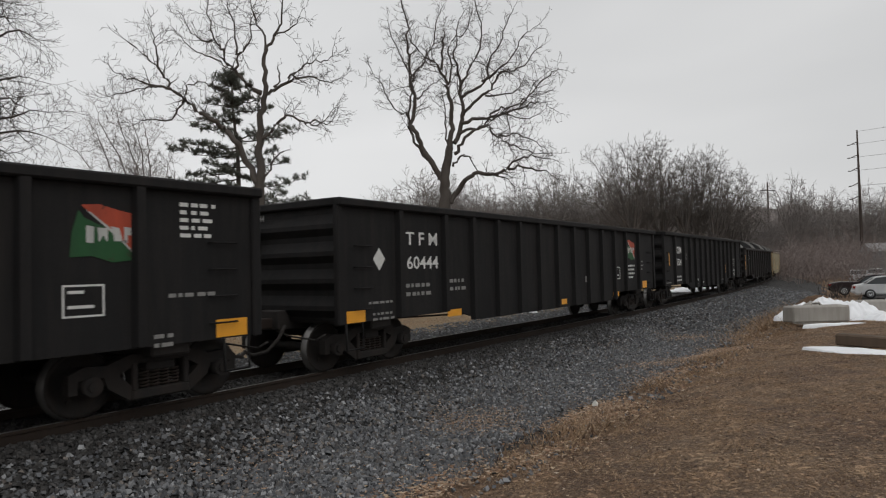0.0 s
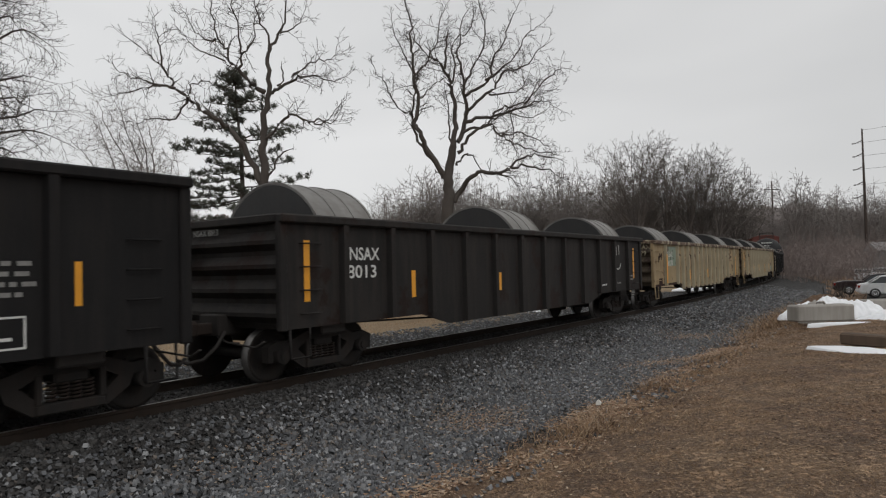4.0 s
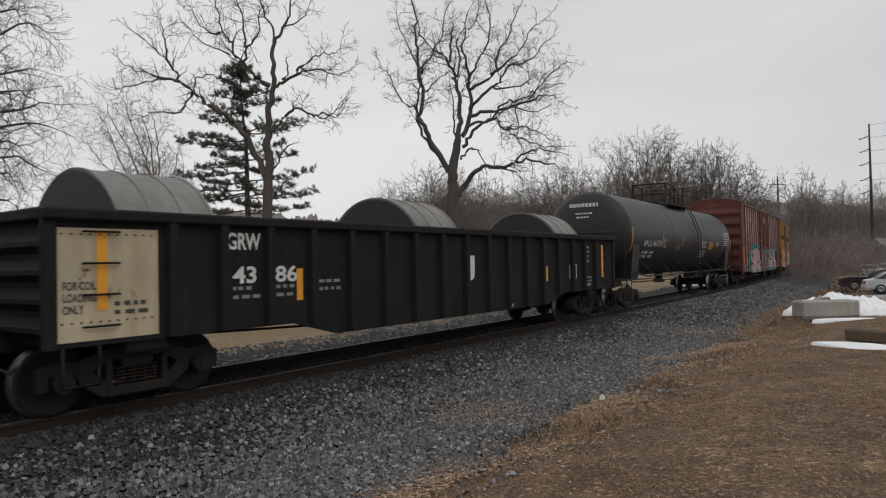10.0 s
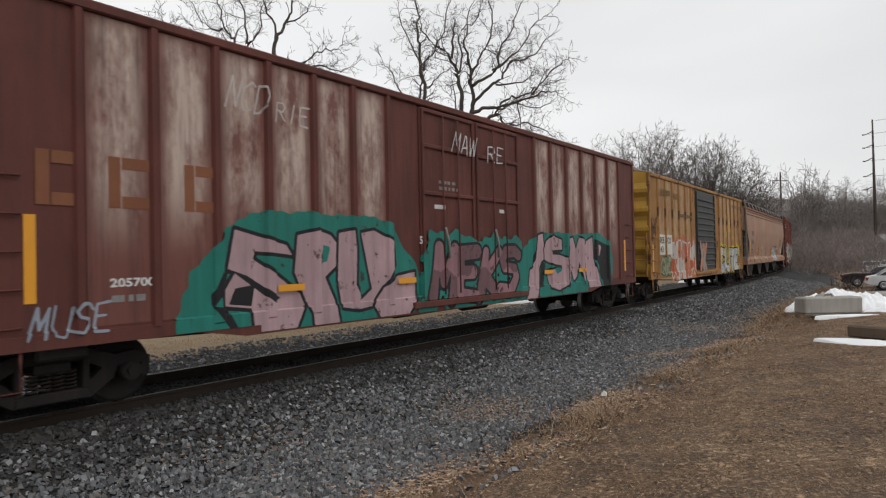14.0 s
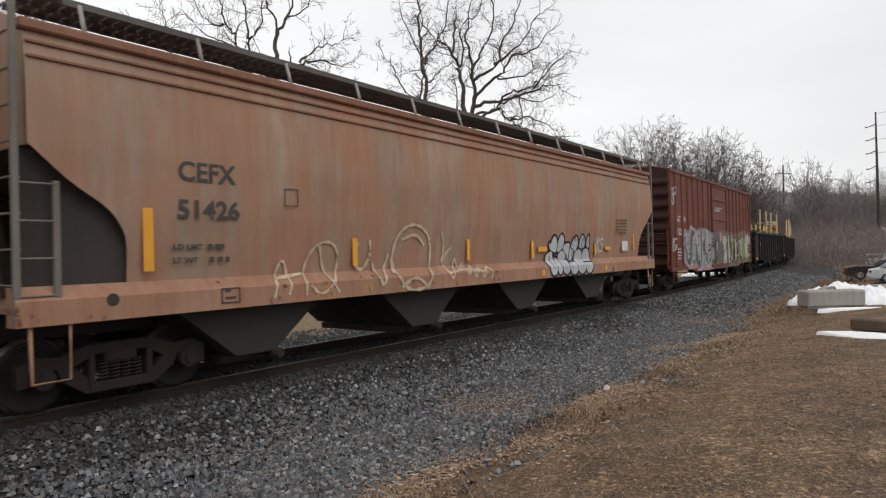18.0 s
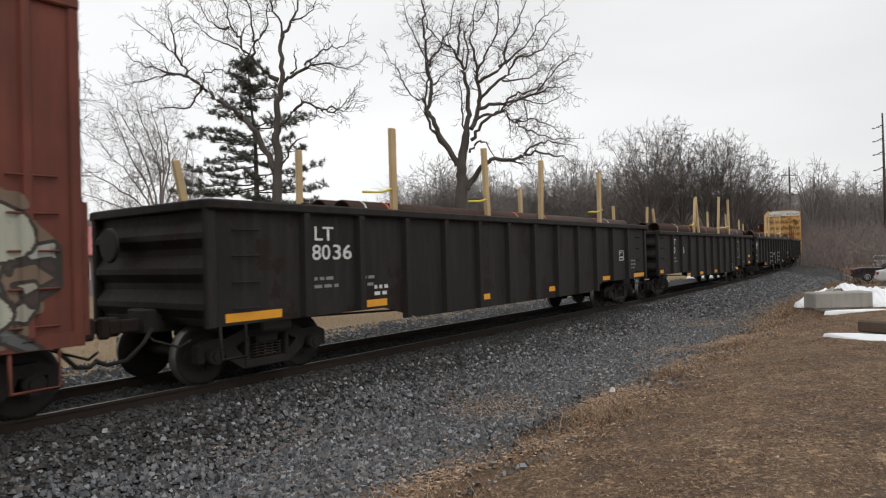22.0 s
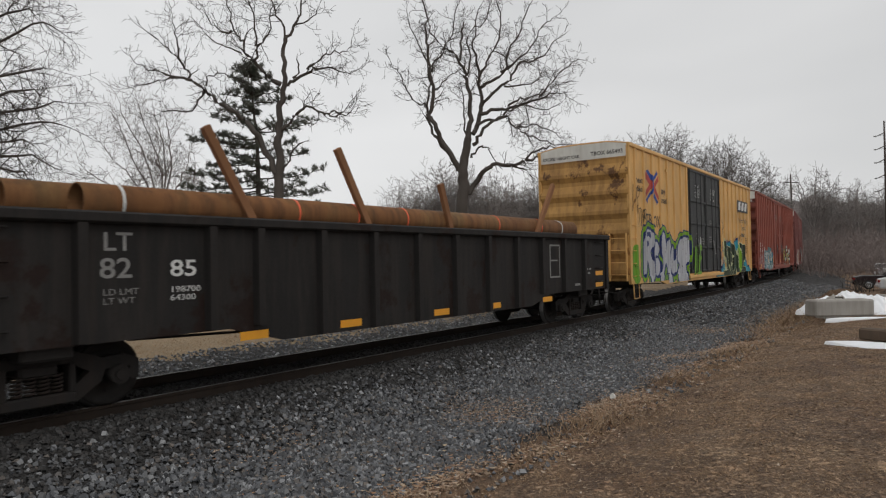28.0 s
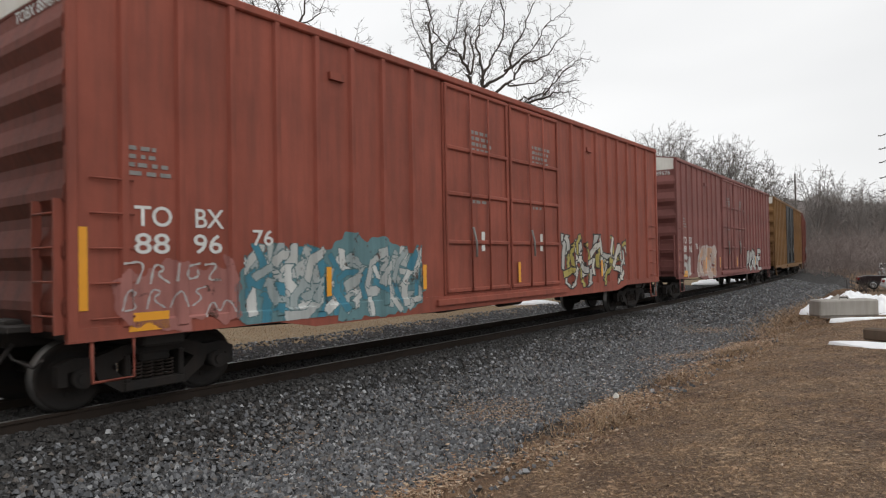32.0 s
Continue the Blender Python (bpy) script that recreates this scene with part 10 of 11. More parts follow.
def leaves(name, label, x, y, z, size, r, mat):
    k = len(x)
    a, tilt = r.uniform(0, 6.283, k), r.uniform(-0.6, 0.6, k)
    c, s = np.cos(a), np.sin(a)
    q = np.array([(-1, 0, 0.25), (0.1, -0.32, 0.0), (1, 0.1, 0.3), (-0.1, 0.32, 0.12)])
    u, w, h = q[:, 0][None] * size[:, None], q[:, 1][None] * size[:, None], q[:, 2][None] * size[:, None]
    h = h + w * np.sin(tilt)[:, None]
    v = np.stack([x[:, None] + u * c[:, None] - w * s[:, None], y[:, None] + u * s[:, None] + w * c[:, None], z[:, None] + h + size[:, None] * 0.25], -1).reshape(-1, 3)
    f = (np.array([(0, 1, 2, 3)])[None] + (np.arange(k) * 4)[:, None, None]).reshape(-1, 4)
    return tagged(new(name, raw_mesh(name, v, f, mat)), label, "leaves", kind="stuff")


def ground_cover():
    edge = lambda s, n: np.clip((5.3 + 0.3 * wave(s * 2.1, n * 2.3) - n) / 0.5, 0.03, 1)
    # band along the rail where stones take the grime and shade tones
    grime_shade = lambda s, n: np.clip((3.1 - n + 0.35 * wave(s * 1.1, n * 3)) / 1.1, 0, 1)
    s, n, x, y, z, r = scatter(92000, (-12.5, 9), (1.6, 6.2), 1, lambda s, n: edge(s, n) * (1 - 0.85 * grime_shade(s, n)))
    shards("ballast", "angular grey crushed stone ballast", x, y, z, r.uniform(0.016, 0.041, len(x)), r, M["stone"], 0.8, 0.15)
    s, n, x, y, z, r = scatter(36000, (-12.5, 14), (0.85, 3.6), 21, grime_shade)
    shards("ballast", "ballast stones beside the rail, dark with grime and painted train shade", x, y, z, r.uniform(0.018, 0.042, len(x)), r, M["stone_dark"])
    s, n, x, y, z, r = scatter(17000, (9, 42), (0.95, 6.2), 2, edge)
    shards("ballast", "angular grey crushed stone ballast along the bend", x, y, z, r.uniform(0.03, 0.06, len(x)), r, M["stone"])
    s, n, x, y, z, r = scatter(18000, (-12, 24), (-5.6, -0.95), 3)
    shards("ballast", "angular grey crushed stone ballast behind the track", x, y, z, r.uniform(0.022, 0.05, len(x)), r, M["stone"])
    s, n, x, y, z, r = scatter(6000, (-12, 24), (-0.66, 0.66), 4)
    shards("ballast", "grey crushed stone between the rails", x, y, z, r.uniform(0.02, 0.04, len(x)), r, M["stone_dark"])
    # lawn
    bare = lambda s, n: np.clip(0.5 + 0.7 * wave(s * 1.7, n * 2.1) + 0.9 * wave(s * 6.1 + 2, n * 7.3), 0.04, 1) * np.clip(1.35 - (n - 6) / 4, 0.35, 1)
    s, n, x, y, z, r = scatter(400000, (-13, 6), (5.6, 12), 5, lambda s, n: np.clip((n - 5.6) / 0.6, 0, 1) * np.clip(1.1 - (s + 8) / 16, 0.25, 1) * bare(s, n))
    hgt = r.uniform(0.008, 0.034, len(x))
    blades("dead_grass", "short dormant brown lawn grass", x, y, z, hgt, r.uniform(0.004, 0.009, len(x)) * (1 + 0.09 * np.maximum(s + 9, 0)), r.uniform(0.5, 2.6, len(x)), r, M["straw"])
    s, n, x, y, z, r = scatter(60000, (6, 34), (5.6, 14), 6)
    hgt = r.uniform(0.02, 0.06, len(x))
    blades("dead_grass", "short dormant brown lawn grass further along", x, y, z, hgt, r.uniform(0.008, 0.016, len(x)), r.uniform(0.4, 1.6, len(x)), r, M["straw"])
    # clumps of matted grass, each a small rosette of blades
    s, n, x, y, z, r = scatter(15000, (-13, 20), (5.7, 12), 25, lambda s, n: np.clip(wave(s * 1.3 + 5, n * 1.9) * 0.8 + 0.7, 0.2, 1))
    many = 9
    spread = r.normal(0, 1, (2, len(x) * many)) * np.repeat(r.uniform(0.012, 0.05, len(x)), many)
    x, y, z, s = (np.repeat(q, many) for q in (x, y, z, s))
    hgt = r.uniform(0.008, 0.03, len(x))
    blades("matted_grass", "matted tufts of pale dead grass on the lawn", x + spread[0], y + spread[1], z, hgt, r.uniform(0.003, 0.006, len(x)) * (1 + 0.07 * np.maximum(s + 8, 0)), r.uniform(0.6, 2.4, len(x)), r, M["straw"])
    s, n, x, y, z, r = scatter(52000, (-13, 8), (5.8, 12), 26, lambda s, n: np.clip(wave(s * 2.3 + 1, n * 2.9) * 0.9 + 0.4, 0.08, 1))
    leaves("thatch", "dark clods and scraps of thatch on the lawn", x, y, z - 0.006, r.uniform(0.008, 0.026, len(x)), r, M["thatch"])
    # ragged tall grass and leaves at the foot of the ballast
    tuft = lambda s, n: np.exp(-((n - 5.75) / 0.42) ** 2) * np.clip(0.5 + 0.7 * wave(s * 2.7 + 1, n * 1.3), 0.05, 1)
    s, n, x, y, z, r = scatter(52000, (-11, 18), (4.7, 6.9), 7, tuft)
    hgt = r.uniform(0.03, 0.15, len(x)) * (1 + 0.9 * wave(s * 1.9, n))
    blades("dry_weeds", "ragged straw-coloured weeds along the foot of the ballast", x, y, z, hgt, r.uniform(0.005, 0.011, len(x)), r.uniform(0.4, 2.0, len(x)), r, M["weed"], "weeds")
    tuft2 = lambda s, n: np.exp(-((n - 5.3 - 0.02 * s) / 0.7) ** 2) * np.where(s > 7, 1.0, 0.35)
    s, n, x, y, z, r = scatter(20000, (4, 34), (3.9, 7.5), 8, tuft2)
    hgt = r.uniform(0.05, 0.3, len(x)) * np.where(s > 9, 1.3, 0.8)
    blades("dry_weeds", "reddish-brown dry weeds along the ditch", x, y, z, hgt, r.uniform(0.01, 0.02, len(x)), r.uniform(0.5, 2.2, len(x)), r, M["weed"], "weeds")
    drift = lambda s, n: np.exp(-((n - 5.5) / 0.5) ** 2) * np.clip(0.45 + 1.1 * wave(s * 1.9, n * 2.6), 0.06, 1) + 0.015
    s, n, x, y, z, r = scatter(190000, (-11.5, 20), (3.6, 6.9), 9, drift)
    z = z + r.uniform(0, 0.05, len(x))
    leaves("fallen_leaves", "brown fallen leaves drifted along the ditch", x, y, z, r.uniform(0.014, 0.038, len(x)), r, M["dead_leaf"])
    clump = lambda s, n: np.clip(wave(s * 1.15 + 2, n * 1.4) * 1.6 - 0.55, 0, 1) * np.clip((n - 2.4) / 1.6, 0.1, 1)
    s, n, x, y, z, r = scatter(64000, (-11.5, 12), (2.4, 5.4), 10, clump)
    z = z + r.uniform(0.02, 0.06, len(x))
    leaves("fallen_leaves", "brown leaves caught between ballast stones", x, y, z, r.uniform(0.012, 0.03, len(x)), r, M["dead_leaf"])
    s, n, x, y, z, r = scatter(2200, (-12, 14), (5.9, 11), 11)
    leaves("fallen_leaves", "pale leaf scraps on the lawn", x, y, z, r.uniform(0.012, 0.03, len(x)), r, M["dead_leaf"])
    # far verge
    s, n, x, y, z, r = scatter(60000, (-14, 30), (-16, -5.2), 12, lambda s, n: np.clip((-5.0 - n) / 1.2, 0, 1))
    hgt = r.uniform(0.02, 0.085, len(x))
    blades("straw_verge", "flattened straw-coloured grass beyond the track", x, y, z, hgt, r.uniform(0.01, 0.02, len(x)), r.uniform(0.5, 1.8, len(x)), r, M["straw"])
    # a scrap of white litter
    bm = bmesh.new()
    v = [bm.verts.new(p) for p in ((-0.04, -0.02, 0.01), (0.03, -0.03, 0.02), (0.045, 0.02, 0.05), (-0.01, 0.03, 0.075), (-0.045, 0.01, 0.04), (0.0, 0.0, 0.09))]
    for q in ((0, 1, 5), (1, 2, 5), (2, 3, 5), (3, 4, 5), (4, 0, 5), (0, 4, 3, 2, 1)):
        bm.faces.new([v[i] for i in q])
    o = tagged(new("litter", mesh_of("litter", bm, M["white_paint"])), "crumpled scrap of white litter among leaves", "litter")
    p = along(-3.45, 5.33, float(ground_z(np.array([-3.45]), np.array([5.33]))[0]))
    o.location = p + Vector((0, 0, 0.05))


# ---------------------------------------------------------------- lot beside the line
def lump(name, label, centre, size, seed, mat, category, rough=0.35, seg=72, kind=""):
    """A low uneven clotted mound resting on the ground."""
    rings = 26
    off = Vector((seed * 7.3, seed * 3.1, seed * 1.7))
    v, f = [], []
    for i in range(rings + 1):
        t = i / rings
        for k in range(seg):
            a = 6.2832 * k / seg
            c, q = math.cos(a), math.sin(a)
            edge = 1 + rough * 0.7 * noise.noise(Vector((c, q, 0)) * 1.3 + off) + rough * 0.3 * noise.noise(Vector((c, q, 0)) * 4.5 + off)
            x, y = size[0] * t * edge * c, size[1] * t * edge * q
            p = Vector((x, y, 0)) + off
            hh = (1 - t ** 2.2) * (1 + rough * 0.8 * noise.noise(p * 1.7) + rough * 0.55 * abs(noise.noise(p * 4.5)) + rough * 0.3 * noise.noise(p * 11))
            v.append((x, y, max(-0.02, size[2] * hh) if i < rings else -0.1))
    for i in range(rings):
        for k in range(seg):
            f.append((i * seg + k, i * seg + (k + 1) % seg, (i + 1) * seg + (k + 1) % seg, (i + 1) * seg + k))
    ob = new(name, raw_mesh(name, v, f, mat, None, True))
    ob.location = centre
    return tagged(ob, label, category, kind=kind)


def concrete_block(x, y, z, turn, L=1.85, w=0.6, h=0.52, label="weathered grey concrete barrier block"):
    t = thing("concrete_block", label, "concrete block", "concrete barrier blocks")
    bm = bmesh.new()
    box(bm, -L / 2, L / 2, -w / 2, w / 2, 0, h, 0.035)
    for v in bm.verts:
        v.co += Vector((random.uniform(-1, 1), random.uniform(-1, 1), random.uniform(-1, 1))) * 0.008
    part("block", bm, M["concrete"], t)
    bm = bmesh.new()
    tube(bm, [(-0.12, 0, h - 0.02), (-0.1, 0, h + 0.05), (0.1, 0, h + 0.05), (0.12, 0, h - 0.02)], 0.012, 6)
    part("lifting_loop", bm, M["truck_rust"], t)
    t.matrix_basis = pose(x, y, z, 0, 0, turn)
    return t


def sedan(x, y, z, turn, mat, label, bed=0.0, name="sedan"):
    """A saloon car: lower body, cabin with glass, wheels, lamps; it faces +x."""
    t = thing(name, label, "car")
    w = 0.84
    low = [(-2.2, 0.38), (-2.24, 0.62), (-2.18, 0.86), (-1.62, 0.97), (0.75, 0.95), (1.6, 0.83), (2.1, 0.68), (2.2, 0.45), (2.1, 0.28), (-2.1, 0.28)]
    bm = bmesh.new()
    prism(bm, low, "y", -w, w)
    bmesh.ops.bevel(bm, geom=[e for e in bm.edges if abs(e.verts[0].co.y - e.verts[1].co.y) < 0.01], offset=0.07, segments=3, affect="EDGES")
    part("body", bm, mat, t)
    cab = [(-1.62, 0.95), (-1.0, 1.36), (-0.55, 1.43), (0.1, 1.41), (0.85, 0.95)]
    bm = bmesh.new()
    prism(bm, cab, "y", -0.68, 0.68)
    for v in bm.verts:
        if v.co.z < 1.0:
            v.co.y *= 1.16
    for v in bm.verts:
        v.co.x = v.co.x * (1 - 0.2 * bed) + bed
    part("cabin_glass", bm, M["car_glass"], t, "dark tinted windows")
    bm = bmesh.new()
    prism(bm, [(-1.05, 1.37), (-0.55, 1.445), (0.12, 1.425), (0.2, 1.39), (-0.5, 1.40), (-0.98, 1.34)], "y", -0.7, 0.7)
    for sg in (-1, 1):
        for a, b in (((-1.62, 0.95), (-1.0, 1.37)), ((0.85, 0.95), (0.15, 1.41)), ((-0.35, 0.95), (-0.38, 1.43))):
            tube(bm, [(a[0], sg * 0.8, a[1]), (b[0], sg * 0.68, b[1])], 0.035, 6)
    for v in bm.verts:
        v.co.x = v.co.x * (1 - 0.2 * bed) + bed
    part("roof", bm, mat, t)
    for wx in (-1.33, 1.32):
        for sg in (-1, 1):
            bm = bmesh.new()
            lathe(bm, [(sg * 0.66, 0.2), (sg * 0.66, 0.30), (sg * 0.7, 0.315), (sg * 0.83, 0.315), (sg * 0.855, 0.29), (sg * 0.85, 0.2)], 22, "y", (wx, 0, 0.315))
            wh = part("wheel", bm, M["tyre"], t)
            bm = bmesh.new()
            lathe(bm, [(sg * 0.83, 0.02), (sg * 0.862, 0.05), (sg * 0.846, 0.14), (sg * 0.86, 0.2), (sg * 0.84, 0.205)], 18, "y", (wx, 0, 0.315))
            part("rim", bm, M["alloy"], wh)
    for sg in (-1, 1):
        bm = bmesh.new()
        box(bm, -2.25, -2.0, sg * 0.5, sg * 0.82, 0.66, 0.82, 0.03)
        part("tail_lamp", bm, M["lamp_red"], t)
        bm = bmesh.new()
        box(bm, 1.98, 2.19, sg * 0.48, sg * 0.8, 0.56, 0.68, 0.03)
        part("headlight", bm, M["alloy"], t)
    bm = bmesh.new()
    box(bm, -2.3, -2.1, -0.8, 0.8, 0.36, 0.56, 0.05)
    part("bumper", bm, mat, t)
    t.matrix_basis = pose(x, y, z, 0, 0, turn)
    return t


M["car_white"] = paint("white_car_paint", (0.62, 0.63, 0.64), 0.3, dirt=(0.4, 0.38, 0.35), dirty=0.3)
M["car_maroon"] = paint("maroon_car_paint", (0.02, 0.01, 0.0105), 0.3, dirt=(0.06, 0.05, 0.045), dirty=0.3)
M["car_glass"] = plain("tinted_glass", (0.02, 0.024, 0.027), 0.08, 0.0, 0.1)
M["tyre"] = plain("tyre_rubber", (0.02, 0.02, 0.02), 0.8)
M["alloy"] = plain("alloy_rim", (0.45, 0.46, 0.47), 0.35, 0.8)
M["lamp_red"] = plain("red_lamp_lens", (0.25, 0.015, 0.012), 0.2)
M["steel_pole"] = paint("weathering_steel_pole", (0.075, 0.058, 0.05), 0.7, dirt=(0.05, 0.04, 0.035), dirty=0.4)
M["roof_pink"] = paint("faded_red_metal_roof", (0.46, 0.17, 0.17), 0.5, dirt=(0.34, 0.12, 0.12), dirty=0.5)
M["siding"] = paint("grey_siding", (0.26, 0.25, 0.25), 0.7, dirt=(0.17, 0.16, 0.15), dirty=0.5)
M["timber"] = paint("grey_brown_timber", (0.12, 0.085, 0.06), 0.9, dirt=(0.06, 0.045, 0.035), dirty=0.6)
M["asphalt"] = ground_mat("lot_asphalt", [(0.05, 0.05, 0.05), (0.065, 0.065, 0.065), (0.08, 0.078, 0.075), (0.055, 0.055, 0.055)], (0.4, 3.0, 50.0), 0.4)


def utility_pole(x, y):
    t = thing("utility_pole", "tall slender brown steel utility pole with slanted arms", "utility pole")
    bm = bmesh.new()
    tube(bm, [(0, 0, -1.2), (0, 0, 10), (0, 0, 20.6)], [0.26, 0.19, 0.1], 12)
    part("pole", bm, M["steel_pole"], t)
    for i, z in enumerate((18.9, 17.0, 15.1, 12.9, 11.0)):
        bm = bmesh.new()
        tube(bm, [(0, 0, z), (-1.55, -0.6, z - 0.6)], [0.075, 0.05], 6)
        a = part("arm", bm, M["steel_pole"], t)
        bm = bmesh.new()
        lathe(bm, [(0.0, 0.05), (0.1, 0.11), (0.2, 0.06), (0.3, 0.11), (0.4, 0.05)], 8, "x", (-1.95, -0.6, z - 0.6))
        part("insulator", bm, M["letter_dim"], a)
    t.matrix_basis = pose(x, y, 0)
    for i, z in enumerate((20.4, 18.3, 16.4, 14.5, 12.3)):
        bm = bmesh.new()
        ox = 0 if i == 0 else -1.9
        p0, p1 = Vector((x + ox, y - (0 if i == 0 else 0.6), z)), Vector((x + 40 + ox, y - 85, z + 3.0))
        pts = []
        for k in range(17):
            u = k / 16
            q = p0.lerp(p1, u)
            q.z -= 3.2 * 4 * u * (1 - u) * 0.6
            pts.append(q)
        tube(bm, pts, 0.018, 4, False)
        c = tagged(new("power_line", mesh_of("power_line", bm, M["under"])), "thin dark overhead power line", "cable", "power lines")


def lattice_pole(x, y):
    t = thing("transmission_pole", "distant transmission pole with two crossarms", "utility pole")
    bm = bmesh.new()
    tube(bm, [(0, 0, -1.2), (0, 0, 26)], [0.4, 0.2], 8)
    part("pole", bm, M["steel_pole"], t)
    for z, wv in ((23.4, 2.7), (17.6, 2.4)):
        bm = bmesh.new()
        box(bm, -wv, wv, -0.12, 0.12, z - 0.12, z + 0.12, 0.02)
        a = part("crossarm", bm, M["steel_pole"], t)
        for sg in (-1, 1):
            bm = bmesh.new()
            tube(bm, [(sg * wv, 0, z), (sg * wv, 0, z - 1.7)], 0.1, 6)
            part("insulator", bm, M["letter_dim"], a)
            bm = bmesh.new()
            tube(bm, [(sg * wv * 0.8, 0, z), (0, 0, z + 1.6 if z > 20 else z - 1.6)], 0.06, 5)
            part("brace", bm, M["steel_pole"], a)
    t.matrix_basis = pose(x, y, 0, 0, 0, 12)


def shed(x, y, turn):
    """A long low house with a faded red metal roof."""
    t = thing("house", "low grey house with a faded red metal roof", "house")
    L, w, e, r = 12.0, 6.0, 2.7, 4.35
    bm = bmesh.new()
    box(bm, -L / 2, L / 2, -w / 2 + 0.04, w / 2, -0.3, e - 0.02)
    wall = part("wall", bm, M["siding"], t)
    bm = bmesh.new()
    prism(bm, [(-w / 2, e - 0.02), (w / 2, e - 0.02), (0, r - 0.1)], "x", -L / 2, L / 2)
    part("gable", bm, M["siding"], t)
    bm = bmesh.new()
    box(bm, 0, 0.185, -w / 2, -w / 2 + 0.045, -0.3, e)
    me = mesh_of("board", bm, M["siding"])
    for k in range(int(L / 0.2)):
        part("board", me, None, wall).location = (-L / 2 + 0.2 * k, 0, 0)
    for sg in (-1, 1):
        bm = bmesh.new()
        prism(bm, [(sg * (w / 2 + 0.5), e - 0.28), (0, r), (0, r + 0.06), (sg * (w / 2 + 0.5), e - 0.2)], "x", -L / 2 - 0.4, L / 2 + 0.4)
        roof = part("roof", bm, M["roof_pink"], t)
        bm = bmesh.new()
        prism(bm, [(sg * (w / 2 + 0.5), e - 0.2), (0, r + 0.05), (0, r + 0.09), (sg * (w / 2 + 0.5), e - 0.16)], "x", -0.02, 0.02)
        me = mesh_of("roof_seam", bm, M["roof_pink"])
        n = int(L / 0.4)
        for k in range(n + 1):
            part("roof_seam", me, None, roof).location = (-L / 2 - 0.38 + (L + 0.76) * k / n, 0, 0)
    for xx in (-2.5, 2.2):
        bm = bmesh.new()
        box(bm, xx - 0.5, xx + 0.5, -w / 2 - 0.03, -w / 2 + 0.02, 0.9, 2.0, 0.01)
        wd = part("window", bm, M["white_paint"], t)
        bm = bmesh.new()
        box(bm, xx - 0.43, xx + 0.43, -w / 2 - 0.036, -w / 2 - 0.028, 0.97, 1.93)
        part("pane", bm, M["car_glass"], wd)
    bm = bmesh.new()
    box(bm, -4.9, -4.8, -w / 2 - 0.08, -w / 2 + 0.02, -0.2, e, 0.01)
    part("downpipe", bm, M["white_paint"], t)
    t.matrix_basis = pose(x, y, -0.1, 0, 0, turn)


def far_building(x, y, turn, L, w, h, mat, label):
    t = thing("building", label, "building")
    bm = bmesh.new()
    box(bm, -L / 2, L / 2, -w / 2, w / 2, -0.3, h, 0.02)
    part("wall", bm, mat, t)
    bm = bmesh.new()
    prism(bm, [(-w / 2 - 0.3, h - 0.05), (w / 2 + 0.3, h - 0.05), (0, h + 1.1)], "x", -L / 2 - 0.3, L / 2 + 0.3)
    part("roof", bm, M["siding"], t)
    for k in range(3):
        xx = -L / 2 + L * (k + 0.5) / 3
        bm = bmesh.new()
        box(bm, xx - 0.5, xx + 0.5, -w / 2 - 0.04, -w / 2 + 0.02, 0.9, 2.0, 0.01)
        wd = part("window", bm, M["car_glass"], t)
    t.matrix_basis = pose(x, y, -0.5, 0, 0, turn)


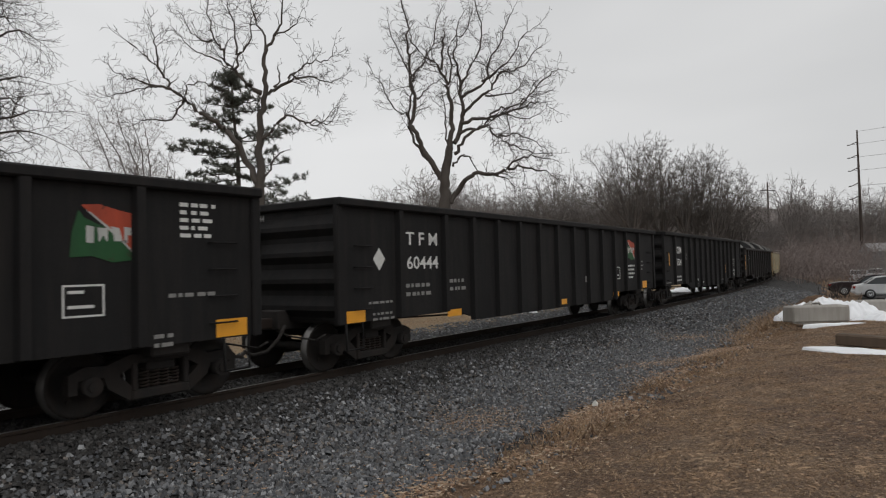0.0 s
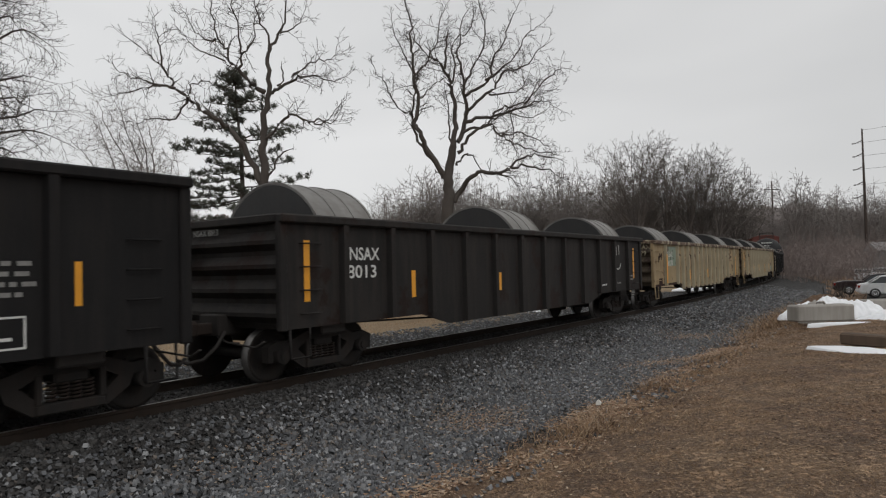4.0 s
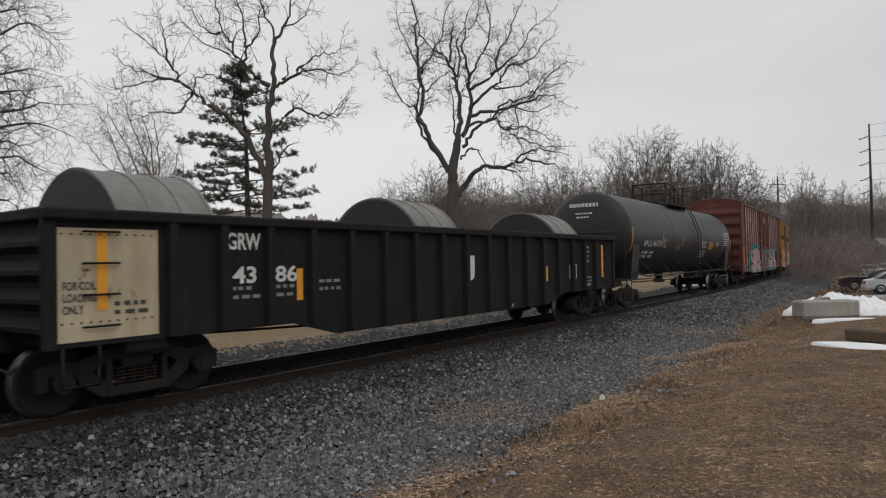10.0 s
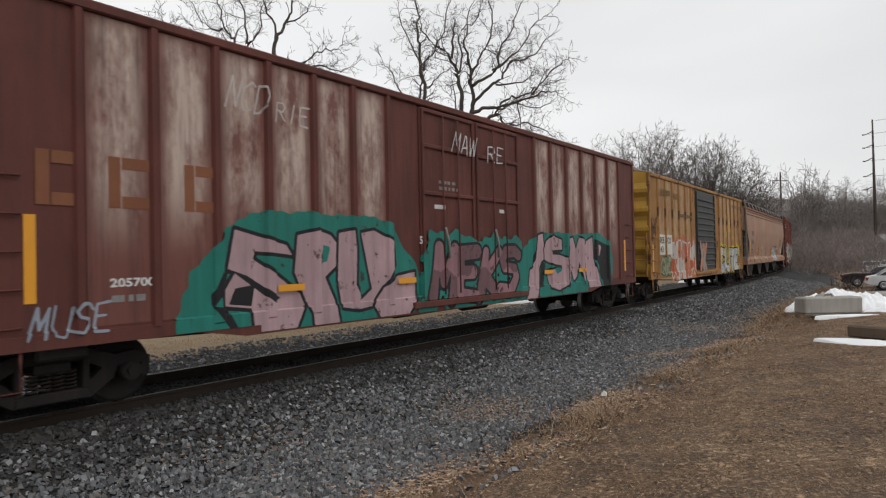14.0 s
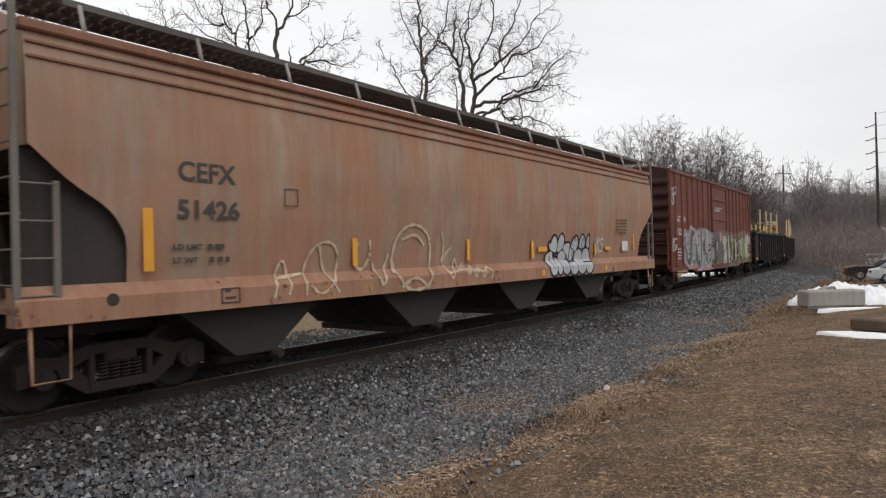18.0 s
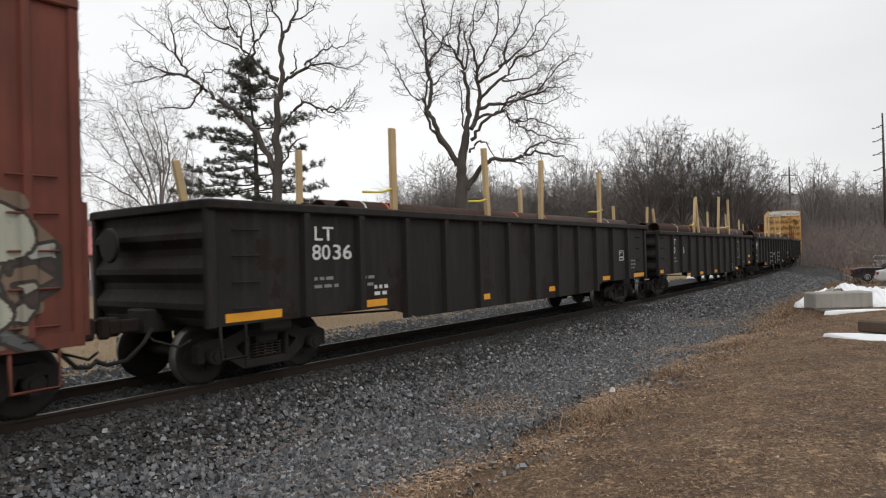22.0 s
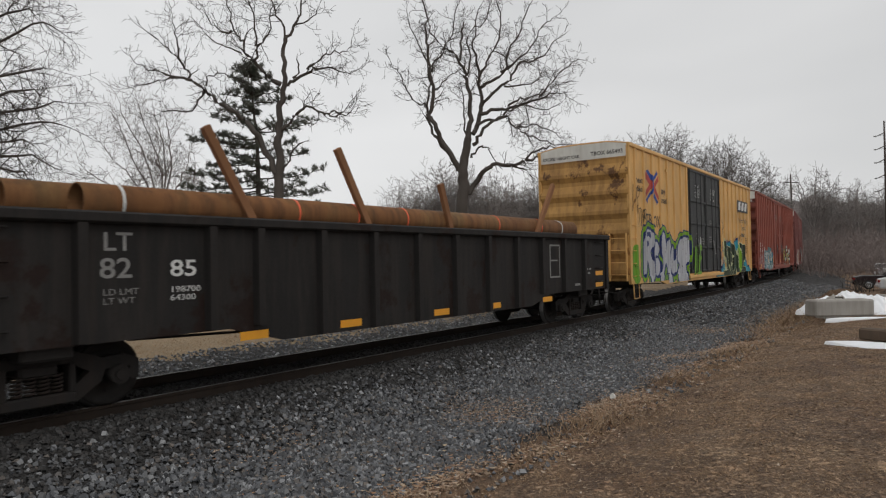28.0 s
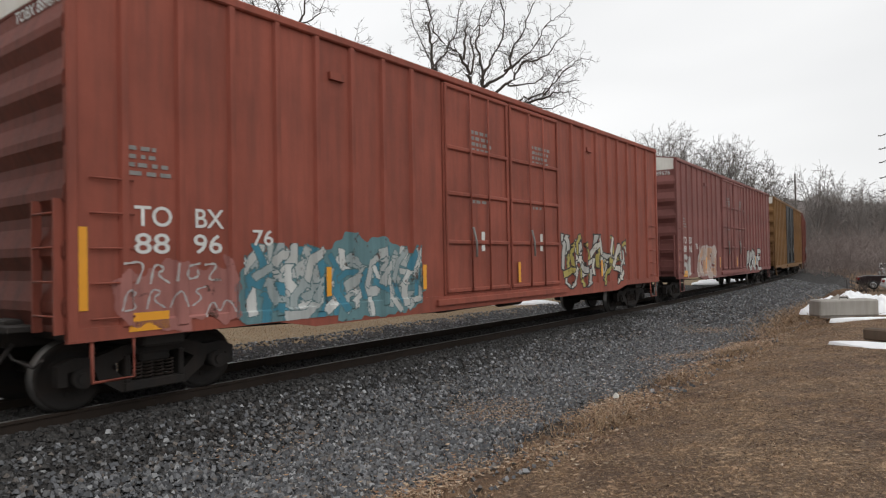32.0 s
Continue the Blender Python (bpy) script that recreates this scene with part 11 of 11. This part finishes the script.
def build_lot():
    random.seed(5)
    g = 0.08
    concrete_block(10.17, 17.55, g, 4, L=1.6, w=0.5, h=0.43)
    concrete_block(13.05, 19.2, g, 4, L=1.6, w=0.5, h=0.43, label="weathered concrete barrier block half buried in snow")
    lump("rubble", "small heap of grey broken concrete behind a barrier block", (10.75, 18.75, 0.0), (0.42, 0.35, 0.55), 12, M["concrete"], "rubble", 0.5)
    lump("soil_heap", "low weedy heap of brown soil by the lot", (13.8, 23.6, 0.0), (0.85, 0.9, 0.4), 13, M["litter_soil"], "soil")
    lump("snow_bank", "lumpy bank of old plowed snow behind concrete blocks", (11.9, 20.1, 0.0), (1.45, 0.7, 0.45), 1, M["snow"], "snow", 0.6)
    lump("snow_bank", "lumpy bank of old plowed snow between concrete blocks", (12.0, 18.75, 0.0), (0.7, 0.55, 0.4), 2, M["snow"], "snow", 0.6)
    lump("snow_bank", "spreading heap of old snow before a concrete block", (13.2, 17.6, 0.0), (1.8, 1.0, 0.36), 3, M["snow"], "snow", 0.7)
    lump("snow_bank", "bank of old snow along the lot edge", (16.2, 21.4, 0.0), (2.4, 1.0, 0.42), 8, M["snow"], "snow", 0.6)
    lump("snow_patch", "flat sheet of melting snow on the lawn", (12.5, 16.7, 0.06), (1.3, 0.5, 0.07), 9, M["snow"], "snow", 0.5)
    lump("snow_patch", "thin strip of melting snow on the lawn", (10.3, 16.85, 0.07), (0.9, 0.1, 0.03), 4, M["snow"], "snow")
    o = lump("snow_patch", "thin melting snow patch by a timber", (7.66, 11.4, 0.06), (1.3, 0.4, 0.08), 5, M["snow"], "snow")
    o.rotation_euler[2] = radians(-66)
    for k, (x, y, a, b) in enumerate(((24.6, 43.0, 0.5, 0.4), (23.6, 40.0, 0.7, 0.5), (22.7, 37.4, 0.5, 0.4))):
        lump("snow_patch", "small patch of melting snow by the lot", (x, y, -0.88), (a, b, 0.14), 30 + k, M["snow"], "snow")
    for k, (x, y, a, b) in enumerate(((22.3, 55, 2.2, 1.0), (25.5, 57, 1.6, 0.8), (19.0, 50, 1.3, 0.6), (3.0, 31.0, 1.6, 0.5))):
        lump("snow_patch", "patch of old snow on the straw verge beyond the track", (x, y, -0.35), (a, b, 0.15), 20 + k, M["snow"], "snow")
    t = thing("landscape_timber", "weathered grey-brown landscape timber on the lawn edge", "timber")
    bm = bmesh.new()
    box(bm, 0, 3.2, -0.13, 0.13, 0, 0.22, 0.025)
    for v in bm.verts:
        v.co += Vector((0, random.uniform(-1, 1), random.uniform(-1, 1))) * 0.012
    part("beam", bm, M["timber"], t)
    t.matrix_basis = pose(7.75, 12.65, g, 0, 0, -62)
    g = -0.85
    sedan(29.4, 42.0, g, -28, M["car_white"], "white sedan parked beyond the snow bank")
    sedan(30.6, 46.6, g, -28, M["car_maroon"], "dark maroon pickup truck parked behind a white sedan", 0.9, "pickup_truck")
    sedan(45.3, 70.0, g, 57, M["car_white"], "white car parked at the back of the lot")
    sedan(50.5, 75.0, g, 57, M["car_white"], "white car parked beyond others at the back of the lot")
    brush("bush", "dark leafless bush at the edge of the parking lot", [(24.6, 40.5, 0.9), (25.4, 41.5, 1.0)], M["bark"], 44, thin=0.012, stems=10)
    far_building(64.0, 86.0, -20, 12, 7, 3.2, M["siding"], "grey low building beyond the parking lot")
    far_building(78.0, 96.0, -25, 10, 7, 5.0, M["siding"], "tall grey building beyond the parking lot")
    bm = bmesh.new()
    v = [bm.verts.new(p) for p in ((24.0, 34.0, -0.85), (44, 30, -0.85), (90, 90, -0.85), (53, 80, -0.85), (34, 52, -0.85), (26, 40, -0.85))]
    bm.faces.new(v)
    ob = tagged(new("parking_lot", mesh_of("parking_lot", bm, M["asphalt"])), "worn grey asphalt parking lot", "parking lot", kind="structure")
    utility_pole(62.2, 95.0)
    lattice_pole(102.5, 200.0)
    shed(-25.8, 43.5, 8)


big_trees()
pine((-9.9, 34, -0.15))
far_woods()
thickets()
ground_cover()
build_lot()


# ---------------------------------------------------------------- movement
def car_pose(s, half):
    a, b = along(s - half), along(s + half)
    return Matrix.Translation((a + b) / 2) @ pose(0, 0, 0, 0, 0, math.degrees(math.atan2(b.y - a.y, b.x - a.x)))


def motions():
    start = {}
    for car, s0, half, offset in CARS:
        start[car.name] = s0
        walk(car, [(t * 0.5, car_pose(s0 - SPEED * t * 0.5, half) @ offset) for t in range(65)])
    for w, car, x in WHEELSETS:
        s0 = start[car.name]
        seat = w.matrix_basis.translation.copy()
        t0, t1 = max(0.0, (s0 - 45) / SPEED), min(32.0, (s0 + 28) / SPEED)
        if t1 <= 0 or t0 >= 32:
            continue
        k0, k1 = math.ceil(t0 * 15), math.floor(t1 * 15)
        turn = lambda t: Matrix.Translation(seat) @ pose(0, 0, 0, 0, -math.degrees(SPEED * t / 0.42), 0)
        rows = [(k / 15, turn(k / 15)) for k in range(k0, k1 + 1)]
        if k0 > 0:
            rows.insert(0, (0.0, rows[0][1]))
        if k1 < 480:
            rows.append((32.0, rows[-1][1]))
        walk(w, rows)


motions()
